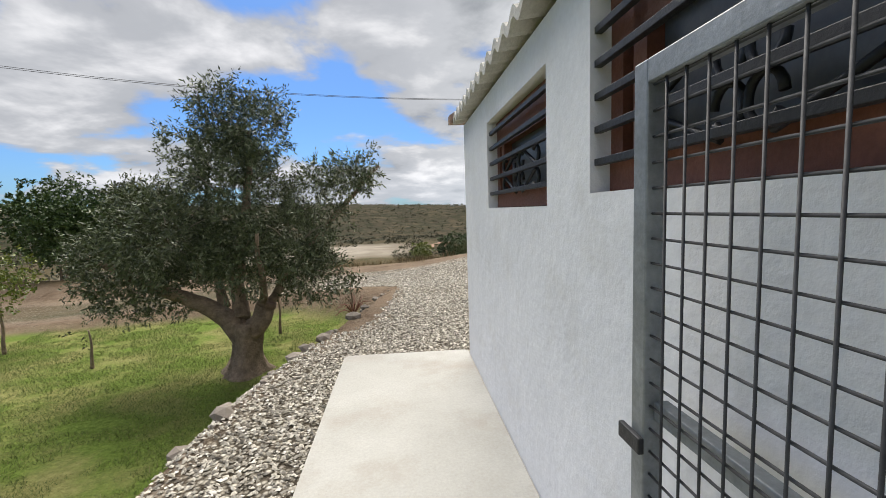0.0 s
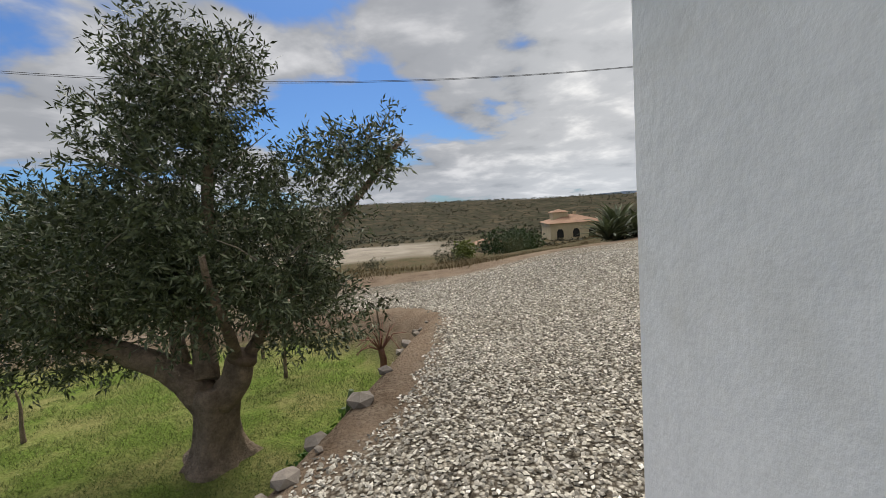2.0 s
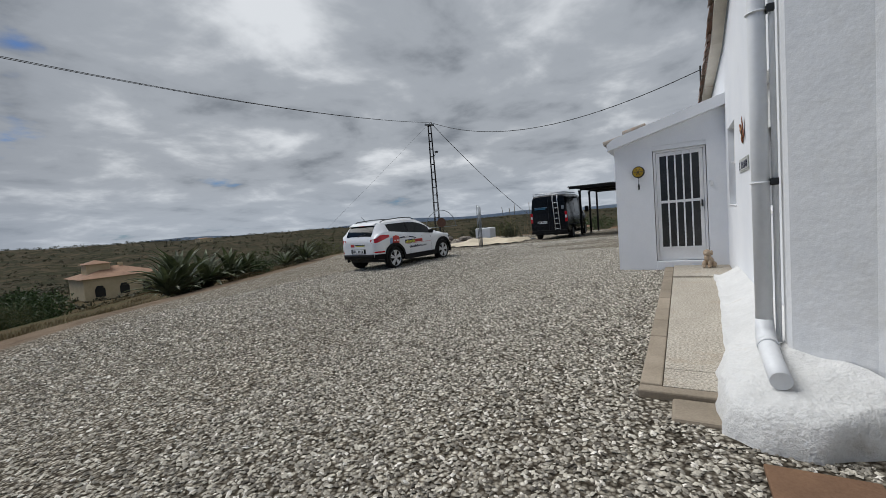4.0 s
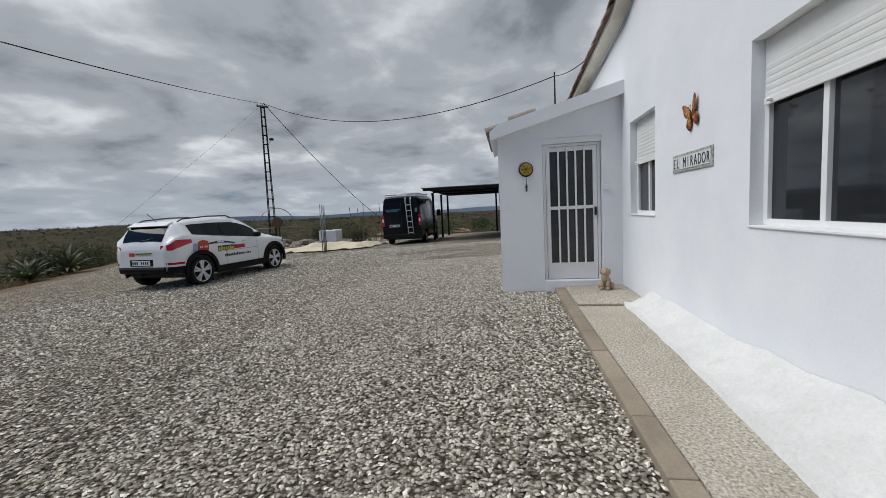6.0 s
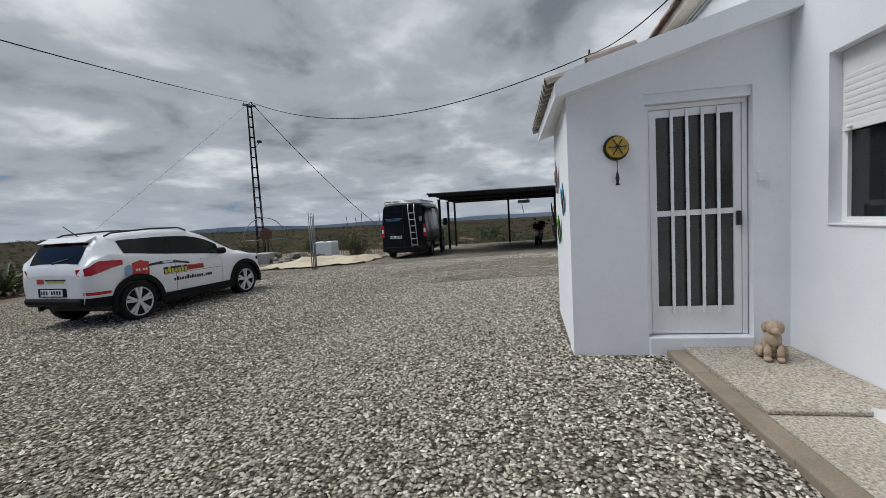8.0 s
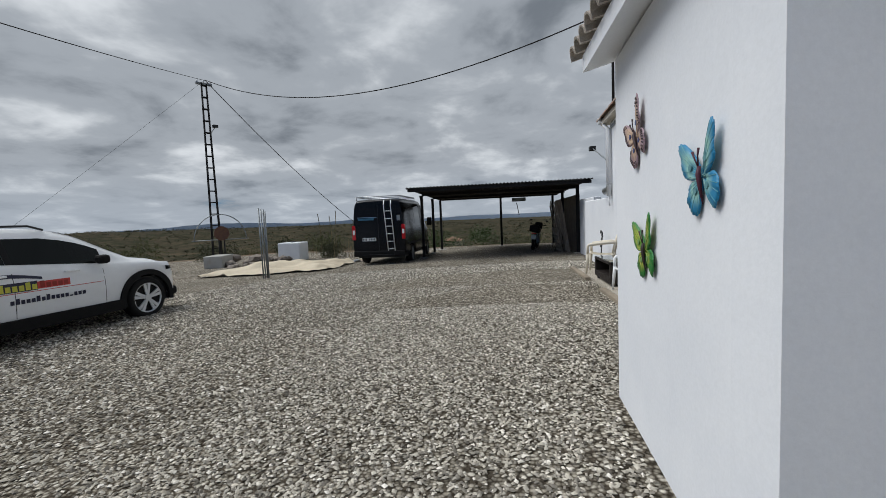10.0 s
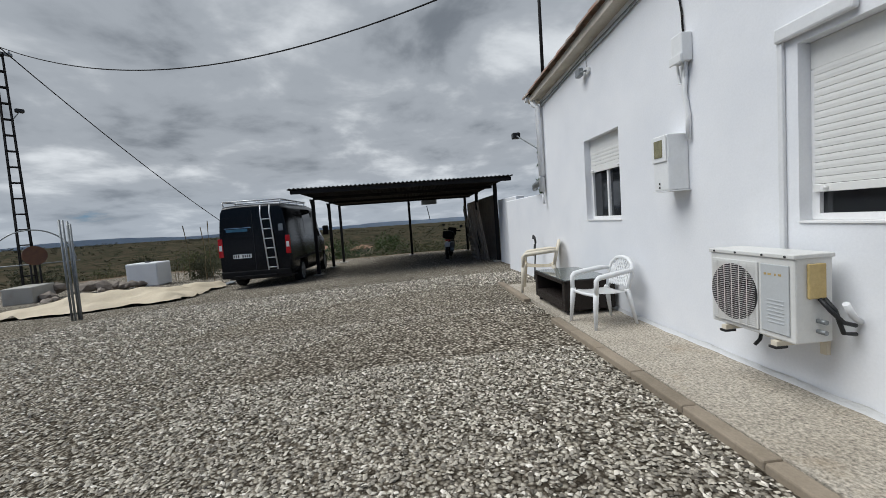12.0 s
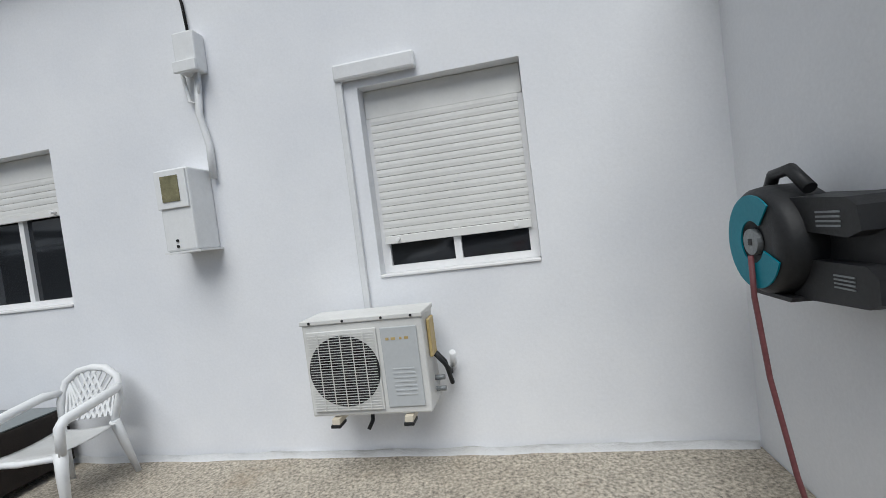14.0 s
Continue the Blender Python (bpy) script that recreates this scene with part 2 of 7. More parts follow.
def wall_bm(along, pos, thick, u0, u1, z0, top, holes=()):
    """A wall along 'x' or 'y' from u0 to u1, its outer face at pos and its inner one at pos + thick, with holes (u0, u1, z0, z1) right through. top: a function of u."""
    us = sorted({u0, u1, *[h[0] for h in holes], *[h[1] for h in holes]})
    step = []
    for a, b in zip(us, us[1:]):
        k = max(1, round((b - a) / 1.0))
        step += [a + (b - a) * i / k for i in range(k)]
    us = step + [us[-1]]
    zs = sorted({z0, *[h[2] for h in holes], *[h[3] for h in holes]})
    nz = len(zs)
    bm = bmesh.new()

    def vert(i, j, w, cache={}):
        u = us[i]
        z = zs[j] if j < nz else top(u)
        p = (u, w, z) if along == "x" else (w, u, z)
        return bm.verts.new(p)

    def is_solid(i, j):
        if not (0 <= i < len(us) - 1 and 0 <= j < nz):
            return False
        cu = (us[i] + us[i + 1]) / 2
        cz = (zs[j] + (zs[j + 1] if j + 1 < nz else zs[j] + 0.01)) / 2
        return not any(h[0] < cu < h[1] and h[2] < cz < h[3] for h in holes)
    grid = {}

    def g(i, j, k):
        key = (i, j, k)
        if key not in grid:
            grid[key] = vert(i, j, pos if k == 0 else pos + thick)
        return grid[key]
    for i in range(len(us) - 1):
        for j in range(nz):
            if not is_solid(i, j):
                continue
            bm.faces.new((g(i, j, 0), g(i + 1, j, 0), g(i + 1, j + 1, 0), g(i, j + 1, 0)))
            bm.faces.new((g(i, j, 1), g(i, j + 1, 1), g(i + 1, j + 1, 1), g(i + 1, j, 1)))
            for di, dj, a, b in ((-1, 0, (i, j), (i, j + 1)), (1, 0, (i + 1, j + 1), (i + 1, j)), (0, -1, (i + 1, j), (i, j)), (0, 1, (i, j + 1), (i + 1, j + 1))):
                if not is_solid(i + di, j + dj):
                    bm.faces.new((g(*a, 0), g(*b, 0), g(*b, 1), g(*a, 1)))
    bmesh.ops.recalc_face_normals(bm, faces=bm.faces)
    return bm


# ---- ground ----
TURNED = pose(-0.337, 0.438, 0, 0, 0, -4.9)     # the outhouse and its lawn stand a little askew to the house


def askew(x, y):
    v = TURNED @ Vector((x, y, 0))
    return (v.x, v.y)


YARD = [(-1.45, -6), (-1.15, 3.1), (-0.9, 4.35), (-0.58, 5.3), (-0.25, 6.2), (0.13, 7.4), (0.55, 9.1), (0.65, 9.8), (0.35, 10.8), (-1.5, 12.6), (-9, 13.0), (-30, 13.5)]
YARD += [(-30, 18), (-9, 16.6), (-0.4, 15.7), (2.2, 15.8), (7.0, 17.4), (11, 19.1), (15.3, 20.9), (20, 23.5), (30, 27), (36, 22), (34, 12), (32.4, 4), (32, -6)]


def seg_distance(px, py):
    """How far outside the yard each place lies (below zero: inside it)."""
    d = np.full(px.shape, 1e9)
    inside = np.zeros(px.shape, bool)
    for (ax, ay), (bx, by) in zip(YARD, YARD[1:] + YARD[:1]):
        t = np.clip(((px - ax) * (bx - ax) + (py - ay) * (by - ay)) / ((bx - ax) ** 2 + (by - ay) ** 2), 0, 1)
        d = np.minimum(d, np.hypot(px - ax - t * (bx - ax), py - ay - t * (by - ay)))
        cross = (ay > py) != (by > py)
        with np.errstate(divide="ignore", invalid="ignore"):
            at = ax + (py - ay) * (bx - ax) / (by - ay if by != ay else 1e-9)
        inside ^= cross & (px < at)
    return np.where(inside, -d, d)


def sstep(v):
    v = np.clip(v, 0, 1)
    return v * v * (3 - 2 * v)


def waves(x, y, scale, seed):
    r = np.random.RandomState(seed)
    out = 0
    for k in range(7):
        a, f, p = r.uniform(0, 6.28), r.uniform(0.5, 2.0) / scale, r.uniform(0, 6.28)
        out = out + np.sin((x * math.cos(a) + y * math.sin(a)) * f * 6.28 + p) / 7
    return out


def ridge_height(x, y):
    """The far plateau: high in the north-west, falling towards the plain in the east."""
    return np.interp(np.degrees(np.arctan2(x, y)), [-40, -10, -2, 5, 16, 30, 42, 67, 90, 120], [20, 17, 14.5, 11, 6.5, 1.5, 2.0, -3.0, -8.5, -9])


def ground_z(x, y):
    x, y = np.asarray(x, float), np.asarray(y, float)
    yard = -0.032 * np.clip(y - 6.5, 0, 9) - 0.02 * np.clip(x - 20, 0, 11) - 0.42 * sstep((y - 8) / 5) * sstep((6 - x) / 6) - 0.06 * np.clip(-x, 0, 9) * sstep((y - 9) / 2)
    yard = yard + 0.012 * waves(x, y, 3.0, 5) * sstep((y - 5.5) / 2)
    d = seg_distance(x, y)
    on_lawn = sstep((1.0 - x) / 0.8) * sstep((12.5 - y) / 0.5)
    lawn = -1.15 + 0.03 * waves(x, y, 5.0, 2)
    r = np.hypot(x, y)
    wild = -0.45 - 0.7 * sstep(d / 5) - 4.3 * sstep(d / 42) - 9 * sstep((r - 70) / 200) + 0.35 * waves(x, y, 14, 3) * sstep(d / 12) + sstep((r - 300) / 400) * (14.6 + ridge_height(x, y) + 1.5 * waves(x, y, 260, 9)) + 1.1 * waves(x, y, 33, 12) * sstep((r - 60) / 90) + 2.5 * waves(x, y, 90, 4) * sstep((r - 90) / 200)
    bank = np.clip(d / 1.0, 0, 1)
    z_lawn = yard + (lawn - yard) * sstep(bank)
    z_wild = yard + (wild - yard) * sstep(d / 3.0)
    return np.where(d <= 0, yard, on_lawn * z_lawn + (1 - on_lawn) * z_wild)


def axis_steps(lo, hi, fine_lo, fine_hi, step):
    a = list(np.arange(fine_lo, fine_hi + 1e-6, step))
    s, v = step, fine_hi
    while v < hi:
        s *= 1.13
        v += s
        a.append(v)
    s, v = step, fine_lo
    while v > lo:
        s *= 1.13
        v -= s
        a.insert(0, v)
    return np.array(a)


GX, GY = axis_steps(-2500, 2500, -4, 33, 0.22), axis_steps(-2500, 2500, -2, 27, 0.22)
gx, gy = np.meshgrid(GX, GY)
gz = ground_z(gx, gy)
nx, ny = len(GX), len(GY)
idx = np.arange(nx * ny).reshape(ny, nx)
quads = np.stack([idx[:-1, :-1], idx[:-1, 1:], idx[1:, 1:], idx[1:, :-1]], -1).reshape(-1, 4)


def fast_mesh(name, verts, faces, smooth=False):
    me = bpy.data.meshes.new(name)
    k = faces.shape[1]
    me.vertices.add(len(verts))
    me.vertices.foreach_set("co", np.asarray(verts, np.float32).ravel())
    me.loops.add(faces.size)
    me.loops.foreach_set("vertex_index", faces.astype(np.int32).ravel())
    me.polygons.add(len(faces))
    me.polygons.foreach_set("loop_start", np.arange(0, faces.size, k, dtype=np.int32))
    me.polygons.foreach_set("loop_total", np.full(len(faces), k, np.int32))
    me.polygons.foreach_set("use_smooth", np.full(len(faces), smooth))
    me.update(calc_edges=True)
    return me


ground_me = fast_mesh("ground", np.stack([gx, gy, gz], -1).reshape(-1, 3), quads, True)
gd = seg_distance(gx, gy)
gr = np.hypot(gx, gy)
lawn_f = sstep((0.9 - gx) / 0.8) * sstep((12.2 - gy) / 0.5) * sstep((gd - 0.5) / 0.4) * sstep((gx + 14) / 3)
masks = {"gravel": sstep((0.12 - 0.42 * sstep((1.0 - gx) / 0.8) * sstep((gy - 4.5) / 2) * sstep((12.5 - gy) / 0.8) - gd) / 0.25) * (1 - 0.75 * sstep((-gx - 0.5) / 3) * sstep((gy - 9.5) / 1.5)), "grass": lawn_f,
         "flat": sstep((gr - 62) / 6) * sstep((98 - gr) / 6) * sstep((16 - gx) / 16) * sstep((gx + 40) / 10) * sstep((gy - 30) / 10),
         "scrub": sstep((gr - 60) / 80)}
for key, arr in masks.items():
    at = ground_me.attributes.new(key, "FLOAT", "POINT")
    at.data.foreach_set("value", arr.astype(np.float32).ravel())


def ground_material():
    m = bpy.data.materials.new("ground_of_gravel_grass_and_dry_earth")
    m.use_nodes = True
    n, l = m.node_tree.nodes, m.node_tree.links
    b = n["Principled BSDF"]
    b.inputs["Specular IOR Level"].default_value = 0.03
    geo = n.new("ShaderNodeNewGeometry")

    def nz(sc, det=6, rg=0.6):
        t = n.new("ShaderNodeTexNoise")
        t.inputs["Scale"].default_value, t.inputs["Detail"].default_value, t.inputs["Roughness"].default_value = sc, det, rg
        l.new(geo.outputs["Position"], t.inputs["Vector"])
        return t.outputs[0]

    def ramp(v, *stops):
        r = n.new("ShaderNodeValToRGB")
        while len(r.color_ramp.elements) < len(stops):
            r.color_ramp.elements.new(0.5)
        for e, (p, c) in zip(r.color_ramp.elements, stops):
            e.position, e.color = p, (*c, 1)
        l.new(v, r.inputs[0])
        return r.outputs[0]

    def mix(f, a, c, mode="MIX"):
        x = n.new("ShaderNodeMix")
        x.data_type, x.blend_type = "RGBA", mode
        for k, v in ((0, f), (6, a), (7, c)):
            if isinstance(v, (int, float)):
                x.inputs[k].default_value = v
            else:
                l.new(v, x.inputs[k])
        return x.outputs[2]

    def attr(name):
        a = n.new("ShaderNodeAttribute")
        a.attribute_name = name
        return a.outputs["Fac"]
    vor = n.new("ShaderNodeTexVoronoi")
    vor.inputs["Scale"].default_value = 33
    l.new(geo.outputs["Position"], vor.inputs["Vector"])
    sepc = n.new("ShaderNodeSeparateColor")
    l.new(vor.outputs["Color"], sepc.inputs[0])
    stone = ramp(sepc.outputs[0], (0.0, (0.125, 0.113, 0.096)), (0.45, (0.315, 0.292, 0.25)), (0.8, (0.49, 0.46, 0.405)), (1.0, (0.74, 0.71, 0.655)))
    # shade between the stones painted into the colour, by distance from each middle
    gap_shade = ramp(vor.outputs["Distance"], (0.22, (1.15, 1.14, 1.11)), (0.66, (0.22, 0.20, 0.18)))
    gravel = mix(1.0, mix(1.0, stone, gap_shade, "MULTIPLY"), ramp(nz(0.35), (0.3, (0.86, 0.85, 0.82)), (0.7, (1.18, 1.16, 1.12))), "MULTIPLY")
    earth = mix(ramp(nz(5), (0.4, (0, 0, 0)), (0.65, (1, 1, 1))), ramp(nz(1.3), (0.35, (0.12, 0.085, 0.058)), (0.65, (0.23, 0.17, 0.12))), ramp(nz(30), (0.3, (0.12, 0.088, 0.062)), (0.7, (0.27, 0.21, 0.155))))
    grass = mix(ramp(nz(1.1, 8), (0.42, (0, 0, 0)), (0.62, (1, 1, 1))), ramp(nz(22), (0.3, (0.075, 0.115, 0.022)), (0.7, (0.17, 0.23, 0.05))), ramp(nz(16), (0.3, (0.15, 0.155, 0.055)), (0.7, (0.27, 0.26, 0.10))))
    dry = mix(ramp(nz(0.5, 8, 0.65), (0.45, (0, 0, 0)), (0.6, (1, 1, 1))), ramp(nz(7), (0.3, (0.07, 0.054, 0.032)), (0.7, (0.13, 0.098, 0.056))), ramp(nz(3), (0.3, (0.04, 0.042, 0.02)), (0.7, (0.105, 0.09, 0.047))))
    scrub = mix(ramp(nz(0.10, 10, 0.75), (0.44, (0, 0, 0)), (0.56, (1, 1, 1))), ramp(nz(0.03, 8), (0.35, (0.045, 0.036, 0.023)), (0.65, (0.085, 0.066, 0.042))), ramp(nz(0.5), (0.3, (0.014, 0.018, 0.010)), (0.7, (0.035, 0.037, 0.018))))
    flat = ramp(nz(0.25, 8), (0.35, (0.22, 0.19, 0.15)), (0.65, (0.31, 0.275, 0.225)))
    c = mix(attr("scrub"), dry, scrub)
    c = mix(attr("flat"), c, flat)
    near = ramp(attr("near"), (0.0, (0, 0, 0)), (1.0, (1, 1, 1)))
    c = mix(near, c, earth)
    c = mix(attr("grass"), c, grass)
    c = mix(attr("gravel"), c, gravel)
    l.new(c, b.inputs["Base Color"])
    b.inputs["Roughness"].default_value = 0.95
    bp = n.new("ShaderNodeBump")
    bp.inputs["Strength"].default_value, bp.inputs["Distance"].default_value = 0.7, 0.02
    l.new(vor.outputs["Distance"], bp.inputs["Height"])
    bp.invert = True
    bp2 = n.new("ShaderNodeBump")
    bp2.inputs["Strength"].default_value, bp2.inputs["Distance"].default_value = 0.8, 0.05
    l.new(nz(12, 8, 0.7), bp2.inputs["Height"])
    l.new(bp.outputs[0], bp2.inputs["Normal"])
    l.new(bp2.outputs[0], b.inputs["Normal"])
    return m


near_arr = sstep((2.2 - gd) / 1.0) * sstep((gd + 0.75) / 0.3)
at = ground_me.attributes.new("near", "FLOAT", "POINT")
at.data.foreach_set("value", near_arr.astype(np.float32).ravel())
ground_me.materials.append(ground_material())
ground = tagged(new("ground", ground_me), "gravel yard, grassy lawn below a bank, and dry scrubland beyond", "ground", kind="structure")


def gz1(x, y):
    return float(ground_z(np.array([x]), np.array([y]))[0])

# ---- buildings ----
YF, XP, YP = 4.60, 10.21, 6.43      # front wall of the house; porch: its door side and its front
XO, YO = 0.91, 4.27                 # outhouse: its long wall and its end


def roof_top(u):
    return 3.36 + 0.06 * (19.05 - u) + 0.26 * max(0.0, 10.0 - u)


def porch_top(u):
    return 2.40 + 0.272 * (YP - u)


def porch_face(x):
    return YP - 0.0447 * (x - XP)


# outhouse
solid("wall_outhouse_west", wall_bm("y", XO, 0.22, -6.0, YO, -0.3, lambda u: 2.15, [(2.115, 3.27, 1.40, 1.97), (-0.06, 1.72, 1.437, 2.05)]), WHITEWASH_OLD, "uneven whitewashed outhouse wall with two barred windows", "wall")
solid("wall_outhouse_north", wall_bm("x", YO, -0.22, XO + 0.22, 2.9, -0.3, lambda u: 2.165 + 0.16 * (u - XO)), WHITEWASH_OLD, "whitewashed end wall of the outhouse", "wall")
solid("wall_outhouse_east", wall_bm("y", 2.9, 0.2, -6.0, YO, -0.3, lambda u: 2.44), WHITEWASH_OLD, "whitewashed rear wall of the outhouse", "wall")
solid("wall_outhouse_south", wall_bm("x", -6.0, 0.2, XO + 0.22, 2.9, -0.3, lambda u: 2.4), WHITEWASH_OLD, "whitewashed far wall of the outhouse", "wall")


def corrugated(x0, x1, z0, slope, y0, y1, pitch, amp, thick):
    """A wavy sheet whose waves run along x, rising by slope."""
    bm = bmesh.new()
    n = round((y1 - y0) / pitch * 8)
    rows = []
    for dz in (0.0, thick):
        for x in (x0, x1):
            rows.append([bm.verts.new((x, y0 + (y1 - y0) * k / n, z0 + slope * (x - x0) + amp * math.sin(2 * math.pi * k / 8) + dz)) for k in range(n + 1)])
    for k in range(n):
        bm.faces.new((rows[0][k], rows[0][k + 1], rows[1][k + 1], rows[1][k]))
        bm.faces.new((rows[2][k], rows[3][k], rows[3][k + 1], rows[2][k + 1]))
        bm.faces.new((rows[0][k], rows[2][k], rows[2][k + 1], rows[0][k + 1]))
        bm.faces.new((rows[1][k], rows[1][k + 1], rows[3][k + 1], rows[3][k]))
    for k in (0, n):
        bm.faces.new((rows[0][k], rows[1][k], rows[3][k], rows[2][k]))
    bmesh.ops.recalc_face_normals(bm, faces=bm.faces)
    return bm


solid("roof_outhouse", corrugated(XO - 0.09, 3.2, 2.19, 0.16, -6.1, YO + 0.06, 0.177, 0.025, 0.05), FIBRE, "weathered corrugated fibre cement outhouse roof", "roof")
tile_end = [(XO - 0.12, 2.19), (XO + 0.1, 2.19), (XO + 0.1, 2.28), (XO - 0.04, 2.31), (XO - 0.12, 2.26)]
solid("ridge_tile", prism(tile_end, "y", YO + 0.065, YO + 0.17), TILE, "red clay tile closing the outhouse roof corner", "tile")
solid("pad", prism([(-0.26, -6), (XO - 0.004, -6), (XO - 0.004, 4.34), (XO - 0.04, 4.375), (-0.23, 4.41), (-0.28, 4.37)], "z", -0.12, 0.03), CONCRETE, "pale worn concrete path slab beside the outhouse", "path")

# house
W1, W2, W4, W3 = (5.70, 6.85, 1.11, 2.40), (8.79, 9.78, 1.15, 2.42), (13.12, 14.07, 1.145, 2.285), (16.35, 17.31, 1.175, 2.285)
solid("wall_north", wall_bm("x", YF, -0.35, 4.65, 19.1, -0.3, roof_top, [W1, W2, W4, W3]), WHITEWASH, "whitewashed front wall of the house under a sloping verge", "wall")
solid("wall_west", wall_bm("y", 4.65, 0.3, -6, YF - 0.35, -0.3, lambda u: 5.6), WHITEWASH, "whitewashed side wall of the house", "wall")
solid("wall_east", wall_bm("y", 19.1, -0.3, -6, YF - 0.35, -0.3, lambda u: 3.34), WHITEWASH, "whitewashed side wall of the house", "wall")
solid("wall_south", wall_bm("x", -6, 0.3, 4.95, 18.8, -0.3, roof_top), WHITEWASH, "whitewashed rear wall of the house", "wall")
solid("ceiling", box(4.95, -5.7, 2.75, 18.8, YF - 0.35, 2.85), WHITEWASH, "white plaster ceiling inside the house", "ceiling")
# porch
solid("wall_porch_west", wall_bm("y", XP, 0.25, YF, YP, -0.3, porch_top, [(4.89, 5.76, 0.0, 2.36)]), WHITEWASH, "whitewashed porch wall around a barred door", "wall")
solid("wall_porch_north", prism([(XP + 0.25, porch_face(XP + 0.25)), (12.11, porch_face(12.11)), (12.11, porch_face(12.11) - 0.25), (XP + 0.25, porch_face(XP + 0.25) - 0.25)], "z", -0.3, 2.40), WHITEWASH, "whitewashed porch front hung with metal butterflies", "wall")
solid("wall_porch_east", wall_bm("y", 12.11, -0.25, YF, porch_face(12.11) - 0.25, -0.3, porch_top), WHITEWASH, "whitewashed porch side wall", "wall")
pr = [(YF, porch_top(YF)), (YP + 0.11, porch_top(YP + 0.11)), (YP + 0.11, porch_top(YP + 0.11) + 0.12), (YP - 0.02, porch_top(YP - 0.02) + 0.19), (YF, porch_top(YF) + 0.19)]
solid("porch_roof", prism(pr, "x", XP - 0.16, 12.22), WHITEWASH, "thick white rendered porch roof slab", "roof")
rf = [(4.0, roof_top(4.0) + 0.002), (10.0, roof_top(10.0) + 0.002), (19.25, roof_top(19.25) + 0.002), (19.25, roof_top(19.25) + 0.10), (10.0, roof_top(10.0) + 0.10), (4.0, roof_top(4.0) + 0.10)]
house_roof = solid("roof", prism(rf, "y", -6.2, YF + 0.17), VERGE, "cream rendered roof edge of the house", "roof")


def half_tile(length, r=0.085, t=0.014, n=6):
    """One curved roof tile along x, open below."""
    bm = bmesh.new()
    rings = []
    for x, k in ((0.0, 1.0), (length, 0.82)):
        for rr in (r * k, (r - t) * k):
            rings.append([bm.verts.new((x, rr * math.cos(math.pi * i / n), rr * math.sin(math.pi * i / n))) for i in range(n + 1)])
    for i in range(n):
        bm.faces.new((rings[0][i], rings[0][i + 1], rings[2][i + 1], rings[2][i]))
        bm.faces.new((rings[1][i], rings[3][i], rings[3][i + 1], rings[1][i + 1]))
        bm.faces.new((rings[0][i], rings[1][i], rings[1][i + 1], rings[0][i + 1]))
        bm.faces.new((rings[2][i], rings[2][i + 1], rings[3][i + 1], rings[3][i]))
    for i in (0, n):
        bm.faces.new((rings[0][i], rings[2][i], rings[3][i], rings[1][i]))
    bmesh.ops.recalc_face_normals(bm, faces=bm.faces)
    for f in bm.faces:
        f.smooth = False
    return bm


TILE_ME = mesh_of("roof_tile", half_tile(0.42), TILE)
for row in range(2):
    for k in range(37):
        x = 19.35 - 0.36 * k
        slope = math.degrees(math.atan(0.06 if x > 10 else 0.32))
        o = new("roof_tile", TILE_ME)
        o.matrix_basis = pose(x, YF + 0.165 - 0.17 * row, roof_top(x) + 0.115, 0, -slope, 180) @ pose(0, 0, 0, random.uniform(-3, 3), 0, random.uniform(-2, 2))
        o.parent = house_roof
PORCH_TILE_ME = mesh_of("roof_tile", half_tile(0.42), mat("grey_weathered_tile", (0.44, 0.40, 0.35), 0.9, (0.30, 0.26, 0.22), 3, 40, 0.2, 0.35, rand=0.15, stain=(0.30, 0.17, 0.11), stain_at=(0.55, 0.75), stain_scale=6))
porch_roof = bpy.data.objects["porch_roof"]
pslope = math.degrees(math.atan(0.272))
for k in range(13):
    for j in range(2):
        y = YP + 0.17 - 0.36 * j
        o = new("roof_tile", PORCH_TILE_ME)
        o.matrix_basis = pose(XP - 0.06 + 0.175 * k, y, porch_top(y) + 0.135 + 0.05 * j, 0, 0, -90) @ pose(0, 0, 0, 0, -pslope, 0)
        o.parent = porch_roof

# walkways
solid("walkway_end", box(4.315, 5.0, -0.1, 4.656, 5.475, 0.053), TERRAZZO, "washed pebble walkway end by the footing", "path")
solid("walkway_west", box(4.66, YF + 0.004, -0.1, XP - 0.004, 5.475, 0.055), TERRAZZO, "washed pebble walkway along the house", "path")
solid("walkway_east", prism([(12.115, YF + 0.004), (19.15, YF + 0.004), (19.15, 5.36), (12.115, 5.40)], "z", -0.1, 0.05), TERRAZZO, "washed pebble walkway along the house", "path")
solid("door_step", box(8.93, YF + 0.004, 0.056, XP - 0.004, 5.475, 0.085, bevel=0.008), TERRAZZO, "raised pebble landing before the barred door", "step")
kerb_w = thing("kerb", "worn concrete kerb stones along the walkway", "kerb", kind="structure")
for k in range(10):
    x = 4.315 + 0.59 * k
    part("kerb_stone", box(x + 0.004, 5.48, -0.12, min(x + 0.596, XP - 0.02), 5.62, 0.058 + random.uniform(-0.004, 0.004), bevel=0.012), KERB, kerb_w)
part("kerb_stone", box(4.205, 5.15, -0.12, 4.31, 5.62, 0.055, bevel=0.012), KERB, kerb_w)
solid("rough_patch", box(3.90, 5.14, -0.1, 4.20, 5.42, 0.03, bevel=0.02), KERB, "rough broken concrete patch by the footing", "path")
kerb_e = thing("kerb", "worn concrete kerb stones along the pebble walkway", "kerb", kind="structure")
